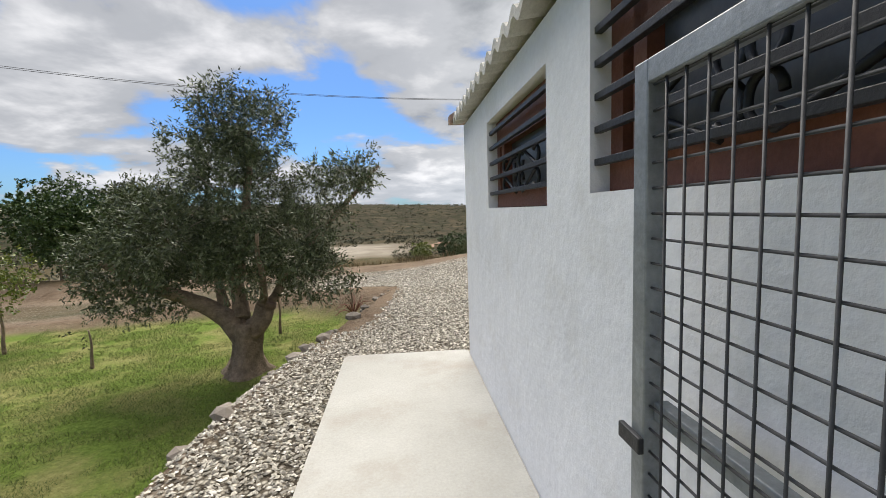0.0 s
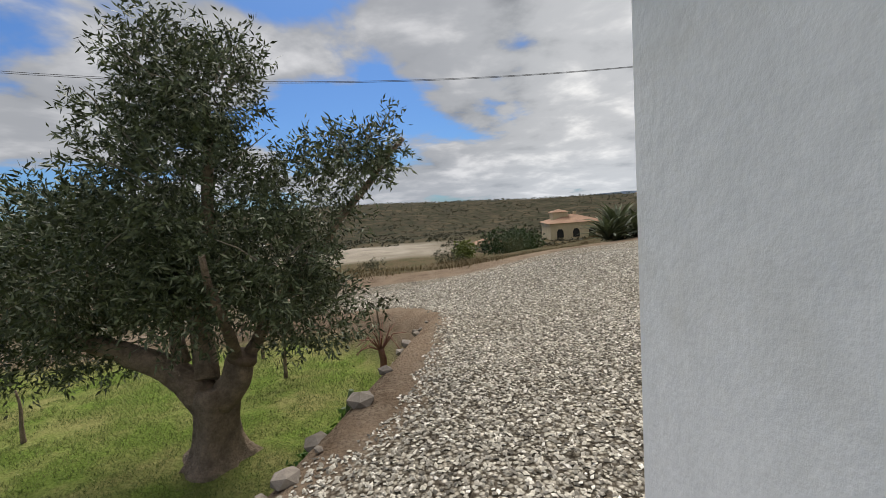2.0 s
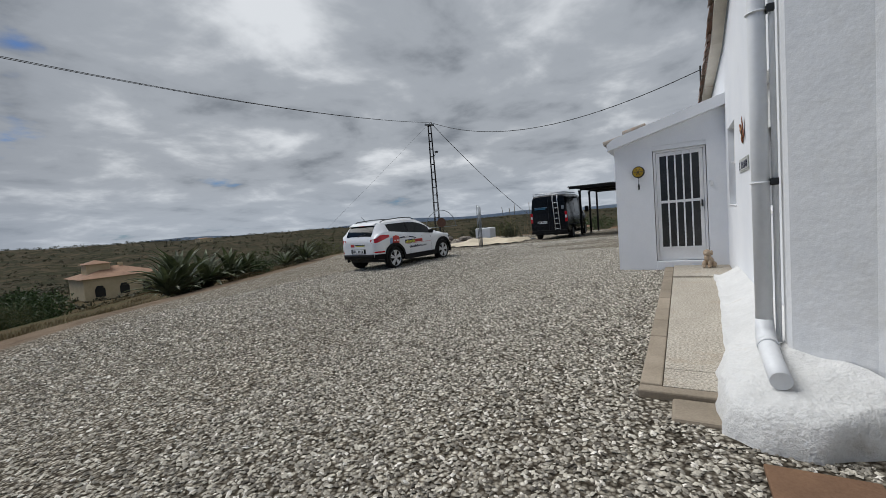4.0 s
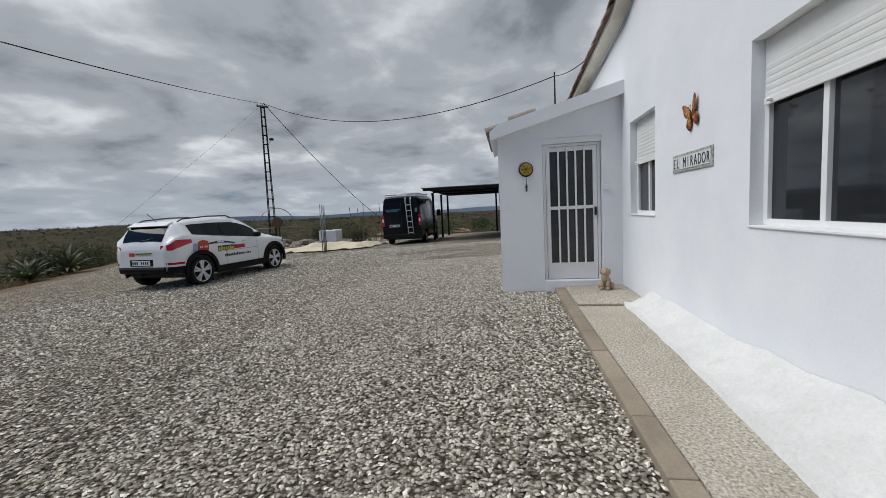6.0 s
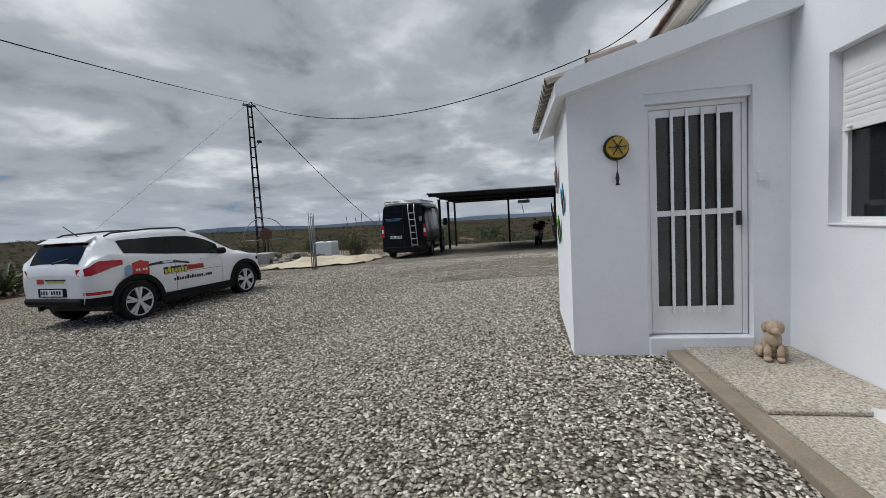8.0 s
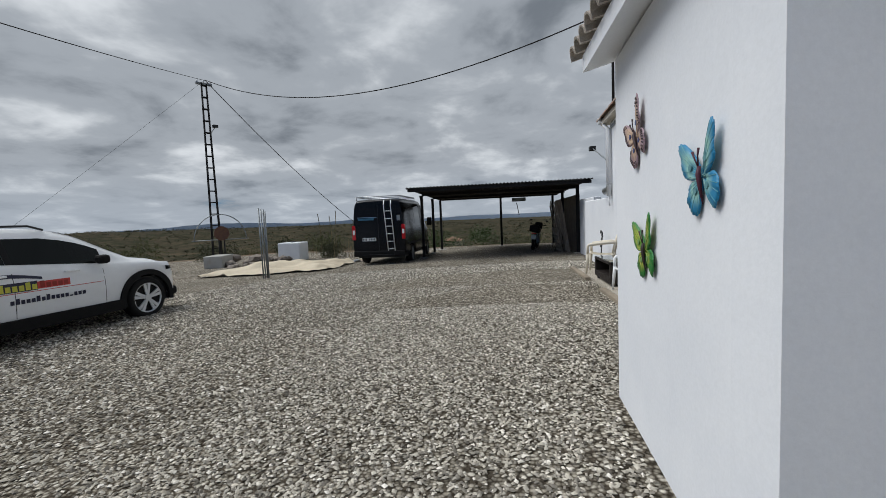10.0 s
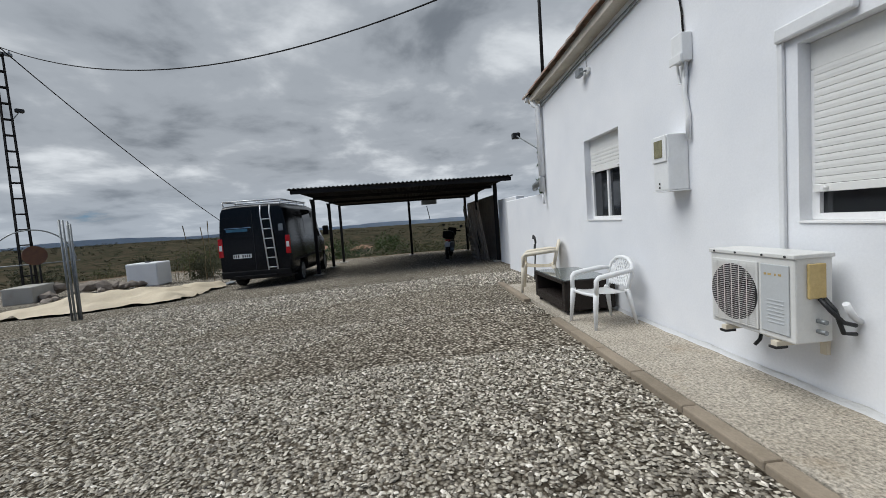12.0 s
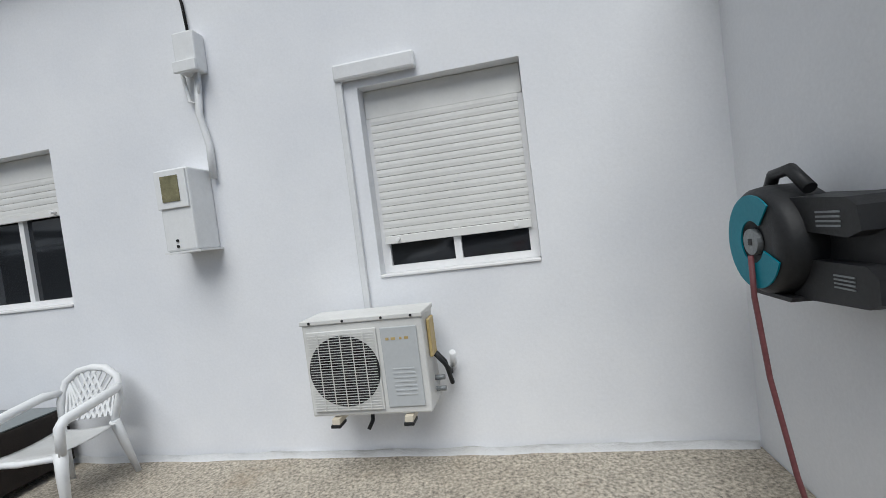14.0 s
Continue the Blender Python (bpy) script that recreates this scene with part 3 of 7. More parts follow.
for k in range(12):
    x = 12.13 + 0.62 * k
    if not 16.6 < x + 0.3 < 17.6 and x < 19:
        yo = 5.515 - 0.04 * (x + 0.31 - 12.115) / 7.0
        part("kerb_stone", box(x + 0.004, yo - 0.108, -0.12, x + 0.616, yo, 0.052 + random.uniform(-0.004, 0.004), bevel=0.012), KERB, kerb_e)

# plinth: a lumpy white footing that runs along the wall and swells at the corner
def plinth_bm(x0, x1, depth, height, n=48, seed=3):
    bm = bmesh.new()
    rows = []
    for k in range(n + 1):
        x = x0 + (x1 - x0) * k / n
        w = depth(x) + 0.025 * noise.noise((x * 3, seed, 0))
        h = height(x) + 0.03 * noise.noise((x * 2.5, 7, seed))
        prof = [(0, h + 0.06), (w * 0.35, h * 0.85), (w * 0.7, h * 0.5), (w * 0.92, 0.10), (w, -0.1)]
        rows.append([bm.verts.new((x, YF + 0.003 + a, b + 0.012 * noise.noise((x * 7, a * 9, b * 9)))) for a, b in prof])
    for a, b in zip(rows, rows[1:]):
        for i in range(4):
            bm.faces.new((a[i], a[i + 1], b[i + 1], b[i])).smooth = True
    bm.faces.new(rows[0])
    bm.faces.new(list(reversed(rows[-1])))
    bmesh.ops.recalc_face_normals(bm, faces=bm.faces)
    return bm


solid("plinth", plinth_bm(4.60, 8.95, lambda x: 0.50 - 0.16 * float(sstep((x - 4.4) / 4)), lambda x: 0.32 - 0.14 * float(sstep((x - 4.6) / 3))), PLINTH, "lumpy white plastered footing along the house wall", "plinth")
solid("trim", plinth_bm(12.13, 18.95, lambda x: 0.022, lambda x: -0.004, 150, 8), WHITEWASH_OLD, "thin uneven cement fillet where the wall meets the walkway", "trim")


def footing_bm(rim, wall, lip, n=40, m=9):
    """A swollen footing: an upright outer face under a rim (x, y), and a top that rises to the foot of the wall (x, y, z)."""
    def along(line, f):
        seg = [(Vector(q) - Vector(p)).length for p, q in zip(line, line[1:])]
        d = f * sum(seg)
        for p, q, l in zip(line, line[1:], seg):
            if d <= l + 1e-9:
                return Vector(p).lerp(Vector(q), d / l)
            d -= l
        return Vector(line[-1])
    bm = bmesh.new()
    rows = []
    for i in range(n + 1):
        a, b = along(rim, i / n), along(wall, i / n)
        inward = (Vector((b.x, b.y)) - a).normalized()
        pts = [(a.x, a.y, -0.12), (a.x, a.y, 0.05), (a.x + inward.x * 0.03, a.y + inward.y * 0.03, lip * 0.75)]
        e = a + inward * 0.085
        for j in range(m + 1):
            f = j / m
            pts.append((e.x + (b.x - e.x) * f, e.y + (b.y - e.y) * f, lip + (b.z - lip) * f ** 1.6))
        row = []
        for p in pts:
            p = Vector(p)
            k = 0.035 if p.z > 0 else 0.015
            row.append(bm.verts.new(p + Vector((noise.noise(p * 5), noise.noise(p * 5 + Vector((9, 0, 0))), 0.7 * noise.noise(p * 6 + Vector((0, 4, 0))))) * k))
        rows.append(row)
    for a, b in zip(rows, rows[1:]):
        for i in range(len(a) - 1):
            bm.faces.new((a[i], a[i + 1], b[i + 1], b[i])).smooth = True
    bmesh.ops.recalc_face_normals(bm, faces=bm.faces)
    return bm


solid("corner_footing", footing_bm([(4.78, 5.13), (4.35, 5.16), (3.84, 5.18), (3.72, 5.02), (3.70, 4.80), (3.86, 4.50), (4.08, 4.26), (4.10, 4.1)],
                                   [(5.0, 4.66, 0.36), (4.55, 4.77, 0.38), (4.36, 4.78, 0.37), (4.17, 4.47, 0.33), (4.07, 4.39, 0.28), (4.07, 4.1, 0.24)], 0.215), PLINTH, "swollen white plaster footing at the house corner", "plinth")
solid("corner_pier", prism([(4.055, -2.0), (4.055, 4.36), (4.075, 4.385), (4.15, 4.46), (4.345, 4.775), (4.375, 4.79), (4.56, 4.775), (5.3, 4.604), (4.646, 4.604), (4.646, -2.0)], "z", -0.1, 5.3), WHITEWASH_OLD, "rounded older whitewashed wall at the house corner", "wall")
solid("passage_floor", box(3.3, 0.5, -0.1, 4.05, 4.5, 0.012), CONCRETE, "concrete passage floor between the buildings", "floor")
mat_brown = mat("brown_earth_and_board", (0.20, 0.115, 0.065), 0.9, (0.15, 0.085, 0.05), 3, 60, 0.15, 0.3)
tagged(new("board", mesh_of("board", box(3.02, 4.62, -0.03, 3.58, 5.03, 0.022, bevel=0.006), mat_brown)), "flat brown board on the ground by the passage", "board")

# garden walls
solid("garden_wall", box(19.104, YF - 0.25, -0.4, 22.2, YF - 0.02, 1.70, bevel=0.02), WHITEWASH, "low white garden wall beside the house", "wall")
solid("garden_wall_far", box(22.205, YF - 0.5, -0.5, 24.4, YF - 0.28, 1.83, bevel=0.02), WHITEWASH, "white garden wall behind the carport", "wall")


# ---- windows and doors ----
def shutter_window(name, w, down, label):
    u0, u1, z0, z1 = w
    t = thing(name, label, "window", kind="structure")
    yo = YF - 0.09
    mid = (u0 + u1) / 2
    fr = bmesh.new()
    for a, b, c, d in ((u0, u0 + 0.05, z0 + 0.019, z1 - 0.17), (u1 - 0.05, u1, z0 + 0.019, z1 - 0.17), (u0 + 0.05, u1 - 0.05, z0 + 0.019, z0 + 0.06), (mid - 0.022, mid + 0.022, z0 + 0.06, z1 - 0.17)):
        add_box(fr, a, yo - 0.05, c, b, yo, d)
    part("window_frame", fr, FRAME_W, t)
    part("shutter_box", box(u0 + 0.002, yo - 0.06, z1 - 0.17, u1 - 0.002, yo + 0.005, z1 - 0.002, bevel=0.004), SHUTTER, t)
    part("window_sill", box(u0 + 0.002, yo - 0.06, z0 + 0.001, u1 - 0.002, YF + 0.012, z0 + 0.018, bevel=0.004), FRAME_W, t)
    part("pane", box(u0 + 0.05, yo - 0.035, z0 + 0.06, mid - 0.022, yo - 0.028, z1 - 0.18), GLASS, t, "dark glass pane")
    part("pane", box(mid + 0.022, yo - 0.035, z0 + 0.06, u1 - 0.05, yo - 0.028, z1 - 0.18), GLASS, t, "dark glass pane")
    zt, zb = z1 - 0.17, z1 - 0.17 - down * (z1 - 0.17 - z0)
    bar = part("bottom_bar", box(u0 + 0.03, yo + 0.004, zb, u1 - 0.03, yo + 0.024, zb + 0.05, bevel=0.004), SHUTTER, t)
    for x in (u0 + 0.12, u1 - 0.12):
        part("stopper", tube([(x, yo + 0.024, zb + 0.025), (x, yo + 0.06, zb + 0.025)], 0.012, 8), FRAME_W, bar)
    n = max(1, int((zt - zb - 0.05) / 0.044))
    for k in range(n):
        z = zb + 0.052 + (zt - zb - 0.052) * k / n
        h = (zt - zb - 0.052) / n
        sl = bmesh.new()
        add_prism(sl, [(yo + 0.004, z + 0.0005), (yo + 0.010, z + 0.002), (yo + 0.0125, z + h * 0.5), (yo + 0.0115, z + h - 0.002), (yo + 0.004, z + h - 0.0005)], "x", u0 + 0.03, u1 - 0.03)
        part("slat", sl, SHUTTER, t)
    return t


shutter_window("window_1", W1, 0.25, "white roller shutter window partly lowered over dark glass")
shutter_window("window_2", W2, 0.38, "small window with its white roller shutter a third down")
shutter_window("window_3", W4, 0.80, "window with its white roller shutter nearly closed")
shutter_window("window_4", W3, 0.30, "window with its white roller shutter a little down")

# the barred door of the porch
SCREEN = mat("dark_door_glass", (0.035, 0.036, 0.037), 0.25, None, 4, 30, 0.3, 0.0, spec=0.5)
door = thing("door_1", "white metal porch door with upright bars over dark glass", "door", pose(XP + 0.10, 4.89, 0.0), kind="structure")
solid("door_sill", box(XP - 0.02, 4.89, -0.1, XP + 0.25, 5.76, 0.17, bevel=0.01), WHITEWASH, "white threshold under the porch door", "sill")
DW, DZ0, DZ1 = 0.87, 0.175, 2.27
fr = bmesh.new()
for a, b, c, d in ((0.01, 0.05, DZ0, DZ1), (DW - 0.05, DW - 0.01, DZ0, DZ1), (0.05, DW - 0.05, DZ1 - 0.04, DZ1)):
    add_box(fr, -0.03, a, c, 0.03, b, d)
part("door_frame", fr, FRAME_W, door)
leaf = part("door_leaf", box(-0.022, 0.056, DZ0 + 0.005, 0.012, DW - 0.056, DZ0 + 0.26, bevel=0.003), FRAME_W, door, "white metal kick panel")
st = bmesh.new()
for a, b, c, d in ((0.056, 0.115, DZ0 + 0.26, DZ1 - 0.045), (DW - 0.115, DW - 0.056, DZ0 + 0.26, DZ1 - 0.045), (0.115, DW - 0.115, DZ1 - 0.11, DZ1 - 0.045), (0.115, DW - 0.115, 1.27, 1.32)):
    add_box(st, -0.022, a, c, 0.012, b, d)
part("stile", st, FRAME_W, door)
for k in range(4):
    y = 0.115 + (DW - 0.23) * (k + 1) / 5
    part("bar", box(-0.042, y - 0.013, DZ0 + 0.2, -0.024, y + 0.013, DZ1 - 0.06, bevel=0.004), FRAME_W, door)
part("pane", box(-0.004, 0.115, DZ0 + 0.26, 0.002, DW - 0.115, DZ1 - 0.11), SCREEN, door, "dark door glass")
part("handle", box(-0.06, 0.07, 1.16, -0.022, 0.10, 1.29, bevel=0.006), IRON, door, "black door lock plate")
solid("lintel", box(XP + 0.02, 4.89, 2.275, XP + 0.25, 5.76, 2.362), WHITEWASH, "white reveal over the door", "lintel")


def barred_window(name, y0, y1, z0, z1, label, scroll):
    """A window of the outhouse: stained wood, a dark screen and black iron bars with scrollwork."""
    t = thing(name, label, "window", kind="structure")
    x = XO + 0.07
    fr = bmesh.new()
    add_box(fr, x, y0 + 0.07, z1 - 0.17, x + 0.06, y1 - 0.07, z1 - 0.06)
    add_box(fr, x, y0, z0 + 0.10, x + 0.07, y0 + 0.07, z1 - 0.06)
    add_box(fr, x, y1 - 0.07, z0 + 0.10, x + 0.07, y1, z1 - 0.06)
    add_box(fr, x, y1 - 0.19, z0 + 0.10, x + 0.05, y1 - 0.125, z1 - 0.06)
    part("window_frame", fr, WOOD_RED, t)
    part("lower_board", box(x - 0.005, y0, z0 + 0.002, x + 0.08, y1, z0 + 0.10, bevel=0.004), WOOD_RED, t, "red-brown stained lower board")
    part("upper_board", box(x - 0.005, y0, z1 - 0.06, x + 0.08, y1, z1 - 0.002, bevel=0.004), WOOD_RED, t)
    part("pane", box(x + 0.05, y0 + 0.07, z0 + 0.10, x + 0.056, y1 - 0.07, z1 - 0.06), SCREEN_GREY, t, "dull grey window screen")
    bx = XO + 0.025
    for k in range(5):
        z = z0 + 0.095 + 0.1 * k
        part("bar", box(bx - 0.012, y0 + 0.002, z - 0.011, bx + 0.012, y1 - 0.002, z + 0.011, bevel=0.002), IRON, t)
    cy, cz = scroll, z0 + 0.195
    h = 0.052
    for sy in (-1, 1):
        for sz in (-1, 1):
            pts = []
            for i in range(15):
                a = 2 * math.pi * i / 14 * 0.9 + 0.6
                pts.append((bx + 0.02, cy + sy * (0.042 + 0.038 * math.cos(a)), cz + sz * (h + 0.0 + h * 0.9 * math.sin(a))))
            part("scroll", tube(pts, 0.009, 6), IRON, t)
            pts = [(bx + 0.02, cy + sy * (0.06 + 0.22 * i / 8), cz + sz * (1.85 * h * (1 - i / 8) + 0.016)) for i in range(9)]
            pts += [(bx + 0.02, cy + sy * (0.29 + 0.042 * math.sin(a)), cz + sz * (0.055 - 0.042 * math.cos(a))) for a in (0.4, 0.9, 1.5, 2.1, 2.8, 3.5, 4.1)]
            part("scroll", tube(pts, 0.009, 6), IRON, t)
    return t


SCREEN_GREY = mat("grey_window_screen", (0.10, 0.105, 0.11), 0.35, (0.06, 0.063, 0.066), 1.5, 60, 0.15, 0.05, spec=0.5)
barred_window("window_5", 2.115, 3.27, 1.40, 1.97, "outhouse window with red-brown wood and black iron scroll bars", 2.675)
barred_window("window_6", -0.06, 1.72, 1.437, 2.05, "wide outhouse window with red-brown wood and black iron scroll bars", 1.17)

# open mesh gate against the outhouse
gate = thing("gate", "open galvanised steel gate with welded wire mesh", "gate", pose(0.80, 1.243, 0.03))
GH, GW = 1.639, 1.05
part("gate_post", box(-0.022, -0.045, 0.03, 0.022, 0.0, GH, bevel=0.003), GALV, gate)
part("gate_post", box(-0.022, -GW, 0.03, 0.022, -GW + 0.045, GH, bevel=0.003), GALV, gate)
part("top_rail", box(-0.022, -GW + 0.045, GH - 0.045, 0.022, -0.045, GH, bevel=0.003), GALV, gate)
part("bottom_rail", box(-0.022, -GW + 0.045, 0.03, 0.022, -0.045, 0.075, bevel=0.003), GALV, gate)
part("middle_rail", box(0.0, -GW + 0.045, 0.93, 0.03, -0.045, 0.97, bevel=0.003), GALV, gate)
part("latch", box(-0.035, -0.05, 0.86, -0.022, 0.03, 0.895, bevel=0.003), IRON, gate, "black sliding latch")
for k in range(20):
    y = -0.088 - 0.052 * k
    if y > -GW + 0.05:
        part("wire", tube([(-0.012, y, 0.07), (-0.012, y, GH - 0.04)], 0.0028, 6), MESHWIRE, gate)
for k in range(32):
    z = 0.088 + 0.0485 * k
    part("wire", tube([(-0.008, -0.03, z), (-0.008, -GW + 0.03, z)], 0.0028, 6), MESHWIRE, gate)

# ---- things on the house ----
# drainpipes
dp = thing("drainpipe", "white painted drainpipe with dark brackets at the corner", "drainpipe", pose(4.50, 4.886, 0))
part("pipe", tube([(0.02, -0.01, 5.0), (0, 0, 2.0), (0, 0, 0.44)], 0.048, 14), PVC, dp)
part("pipe", tube([(-0.02, -0.075, 5.0), (-0.02, -0.07, 0.36)], 0.016, 10), PVC, dp)
part("elbow", tube([(0, 0, 0.50), (-0.01, 0.0, 0.42), (-0.10, 0.005, 0.375), (-0.32, 0.01, 0.335), (-0.56, 0.01, 0.30)], [0.049, 0.054, 0.054, 0.052, 0.052], 14), PVC, dp)
part("collar", tube([(-0.13, 0.005, 0.372), (-0.17, 0.005, 0.365)], 0.058, 14), PVC, dp)
for z in (1.37, 2.40, 3.43):
    part("bracket", box(-0.055, -0.085, z - 0.022, -0.005, -0.045, z + 0.022, bevel=0.004), IRON, dp, "dark pipe bracket")
    part("strap", tube([(0.051 * math.cos(a), 0.051 * math.sin(a), z) for a in np.linspace(0, 2 * math.pi, 17)], 0.006, 5), PVC, dp)
dp = thing("drainpipe", "white drainpipe down the house corner with an elbow over the wall", "drainpipe", pose(19.0, YF + 0.07, 0))
part("pipe", tube([(0.14, 0.06, 3.42), (0.10, 0.05, 3.3), (0.0, 0.0, 3.22), (0, 0, 1.72)], 0.05, 12), PVC, dp)
part("pipe", tube([(0, 0, 2.0), (0.02, 0.0, 1.9), (0.35, 0.02, 1.86), (0.75, -0.1, 1.83)], 0.055, 12), GALV, dp, "grey side pipe")
part("pipe", tube([(0, 0, 1.7), (-0.02, 0, 1.6), (-0.06, 0, 1.5)], 0.02, 8), PVC, dp)
part("gutter", tube([(0.25, 0.16, 3.45), (0.25, -2.0, 3.45)], 0.07, 10), PVC, dp)
mast = thing("mast", "dark iron service mast on the house roof", "mast", pose(19.0, YF - 0.05, 3.3))
part("pole", tube([(0, 0, 0), (-0.02, 0, 2.65)], [0.032, 0.026], 10), POST, mast)
part("insulator", tube([(-0.12, 0, 2.5), (0.05, 0, 2.5)], 0.02, 8), GALV, mast)
arm = thing("lamp_arm", "dark lamp on a thin bar beyond the house corner", "lamp", pose(19.1, YF, 2.6))
part("bar", tube([(0, -0.02, -0.15), (1.35, 0.1, 0.42)], 0.015, 8), GALV, arm)
part("lamp_head", box(1.30, 0.02, 0.36, 1.46, 0.18, 0.48, bevel=0.02), IRON, arm)

# cables along the verge
cb = thing("cable", "thin cables clipped below the roof edge", "cable")
for j in range(2):
    part("wire", tube([(19.0 - 0.5 * k, YF + 0.012, roof_top(19.0 - 0.5 * k) - 0.07 - 0.05 * j - 0.012 * math.sin(k * 1.3 + j)) for k in range(27)], 0.007, 6), GALV, cb)
part("wire", tube([(15.26, YF + 0.012, 3.57), (15.20, YF + 0.015, 3.3), (15.14, YF + 0.015, 3.0), (15.12, YF + 0.02, 2.77)], 0.009, 6), POST, cb, "dark drop cable")
part("wire", tube([(17.1, YF + 0.012, 3.45), (17.08, YF + 0.012, 3.2)], 0.004, 6), GALV, cb)

# flood light, meter, junction box
fl = thing("flood_light", "small grey security flood light on the wall", "lamp", pose(17.03, YF, 3.17))
part("base", tube([(0, 0.0, 0), (0, 0.04, 0)], 0.045, 12), WHITEPLASTIC, fl)
part("arm", tube([(0, 0.04, 0), (0.04, 0.09, -0.01), (0.08, 0.1, 0)], 0.012, 8), GALV, fl)
part("lamp_head", box(0.06, 0.05, -0.045, 0.19, 0.12, 0.06, bevel=0.012), GALV, fl)
mb = thing("meter_box", "white electricity meter box with a clouded window", "meter box", pose(15.15, YF, 1.455))
part("body", box(-0.03, 0.003, 0.0, 0.19, 0.20, 0.50, bevel=0.012), WHITEPLASTIC, mb)
part("lid", box(-0.02, 0.201, 0.26, 0.195, 0.212, 0.49, bevel=0.004), WHITEPLASTIC, mb)
MILK = mat("yellowed_meter_glass", (0.24, 0.22, 0.12), 0.2, (0.16, 0.15, 0.08), 20, 90, 0.2, 0.0, spec=0.5)
part("window", box(0.03, 0.213, 0.30, 0.15, 0.217, 0.455), MILK, mb, "clouded yellowish meter window")
part("base_flange", box(-0.05, 0.003, -0.012, 0.20, 0.205, -0.001), WHITEPLASTIC, mb)
for z in (0.03, 0.065):
    part("seal", tube([(0.10, 0.2, z), (0.10, 0.206, z)], 0.009, 8), IRON, mb)
jb = thing("junction_box", "white junction box with looped cable", "junction box", pose(15.10, YF, 2.55))
part("body", box(-0.07, 0.003, 0.0, 0.08, 0.10, 0.24, bevel=0.01), WHITEPLASTIC, jb)
part("lid", box(-0.075, 0.10, -0.01, 0.085, 0.12, 0.06, bevel=0.006), WHITEPLASTIC, jb)
part("cable_loop", tube([(0.06, 0.05, 0.16), (0.09, 0.04, 0.02), (0.07, 0.03, -0.16), (0.02, 0.03, -0.18), (-0.02, 0.04, -0.08), (-0.03, 0.05, 0.0)], 0.012, 8), WHITEPLASTIC, jb)
part("conduit", tube([(-0.01, 0.03, 0.0), (0.02, 0.025, -0.25), (-0.02, 0.025, -0.45), (-0.02, 0.03, -0.66)], 0.022, 10), WHITEPLASTIC, jb)

# pipe cover round the third window
pc = thing("pipe_cover", "white painted pipe cover beside the window", "pipe cover", pose(14.165, YF, 0.965))
part("upright", box(-0.012, 0.003, 0, 0.028, 0.03, 1.44, bevel=0.006), PVC, pc)
part("elbow", box(-0.47, 0.003, 1.36, 0.03, 0.05, 1.46, bevel=0.015), PVC, pc)

# air conditioner
ACW = mat("off_white_appliance_paint", (0.68, 0.68, 0.66), 0.4, (0.63, 0.63, 0.61), 4, 40, 0.05, 0.03, stain=(0.50, 0.46, 0.38), stain_at=(0.66, 0.85), stain_scale=7)
ACGREY = mat("pale_grey_appliance_paint", (0.50, 0.52, 0.53), 0.4, (0.46, 0.48, 0.49), 4, 40, 0.05, 0.03)
YELL = mat("yellowed_plastic", (0.55, 0.42, 0.19), 0.5, (0.45, 0.33, 0.13), 10, 50, 0.1, 0.05)
ac = thing("air_conditioner", "off-white outdoor air conditioner on wall brackets", "air conditioner", pose(13.765, YF, 0.455) @ Matrix.Diagonal((1.07, 1, 1.03, 1)))
part("body", box(0.0, 0.10, 0.0, 0.63, 0.34, 0.50, bevel=0.012), ACW, ac)
part("top_cover", box(-0.006, 0.09, 0.49, 0.636, 0.35, 0.515, bevel=0.005), ACW, ac)
gp = part("grille_panel", box(0.235, 0.341, 0.03, 0.605, 0.352, 0.455, bevel=0.004), ACW, ac)
part("fan_well", disc(0.42, 0.3525, 0.243, 0.186, 0.003, "y", 32), IRON, ac, "dark fan opening")
fan = bmesh.new()
for k in range(3):
    a = 2 * math.pi * k / 3 + 0.4
    add_prism(fan, [(0.42 + r * math.cos(a + d), 0.245 + r * math.sin(a + d)) for r, d in ((0.03, -0.3), (0.14, -0.35), (0.15, 0.1), (0.13, 0.45), (0.03, 0.4))], "y", 0.3557, 0.3575)
part("fan_blade", fan, CARBLACK, ac)
for k in range(30):
    z = 0.043 + 0.0136 * k
    part("grille_wire", tube([(0.245, 0.362, z), (0.595, 0.362, z)], 0.0017, 5), ACW, gp)
for k in range(5):
    x = 0.30 + 0.06 * k
    part("grille_wire", tube([(x, 0.366, 0.04), (x, 0.366, 0.445)], 0.0025, 5), ACW, gp)
sp = part("service_panel", box(0.03, 0.341, 0.04, 0.215, 0.349, 0.45, bevel=0.004), ACGREY, ac, "pale grey service panel")
for k in range(7):
    part("rib", box(0.06, 0.349, 0.10 + 0.022 * k, 0.17, 0.352, 0.108 + 0.022 * k, bevel=0.001), ACGREY, sp)
for k, w in enumerate((0.02, 0.012, 0.022, 0.016)):
    part("faded_mark", box(0.075 + 0.033 * k, 0.3495, 0.385, 0.075 + 0.033 * k + w, 0.3505, 0.398), YELL, sp, "faded yellowed lettering bar")
part("side_cover", box(-0.018, 0.16, 0.26, -0.002, 0.27, 0.46, bevel=0.006), YELL, ac, "yellowed plastic valve cover")
for j in range(2):
    part("pipe", tube([(-0.01, 0.2 - 0.03 * j, 0.26), (-0.05, 0.18 - 0.03 * j, 0.2), (-0.07, 0.12, 0.13 - 0.06 * j), (-0.05, 0.02, 0.10 - 0.05 * j)], 0.012, 8), IRON, ac)
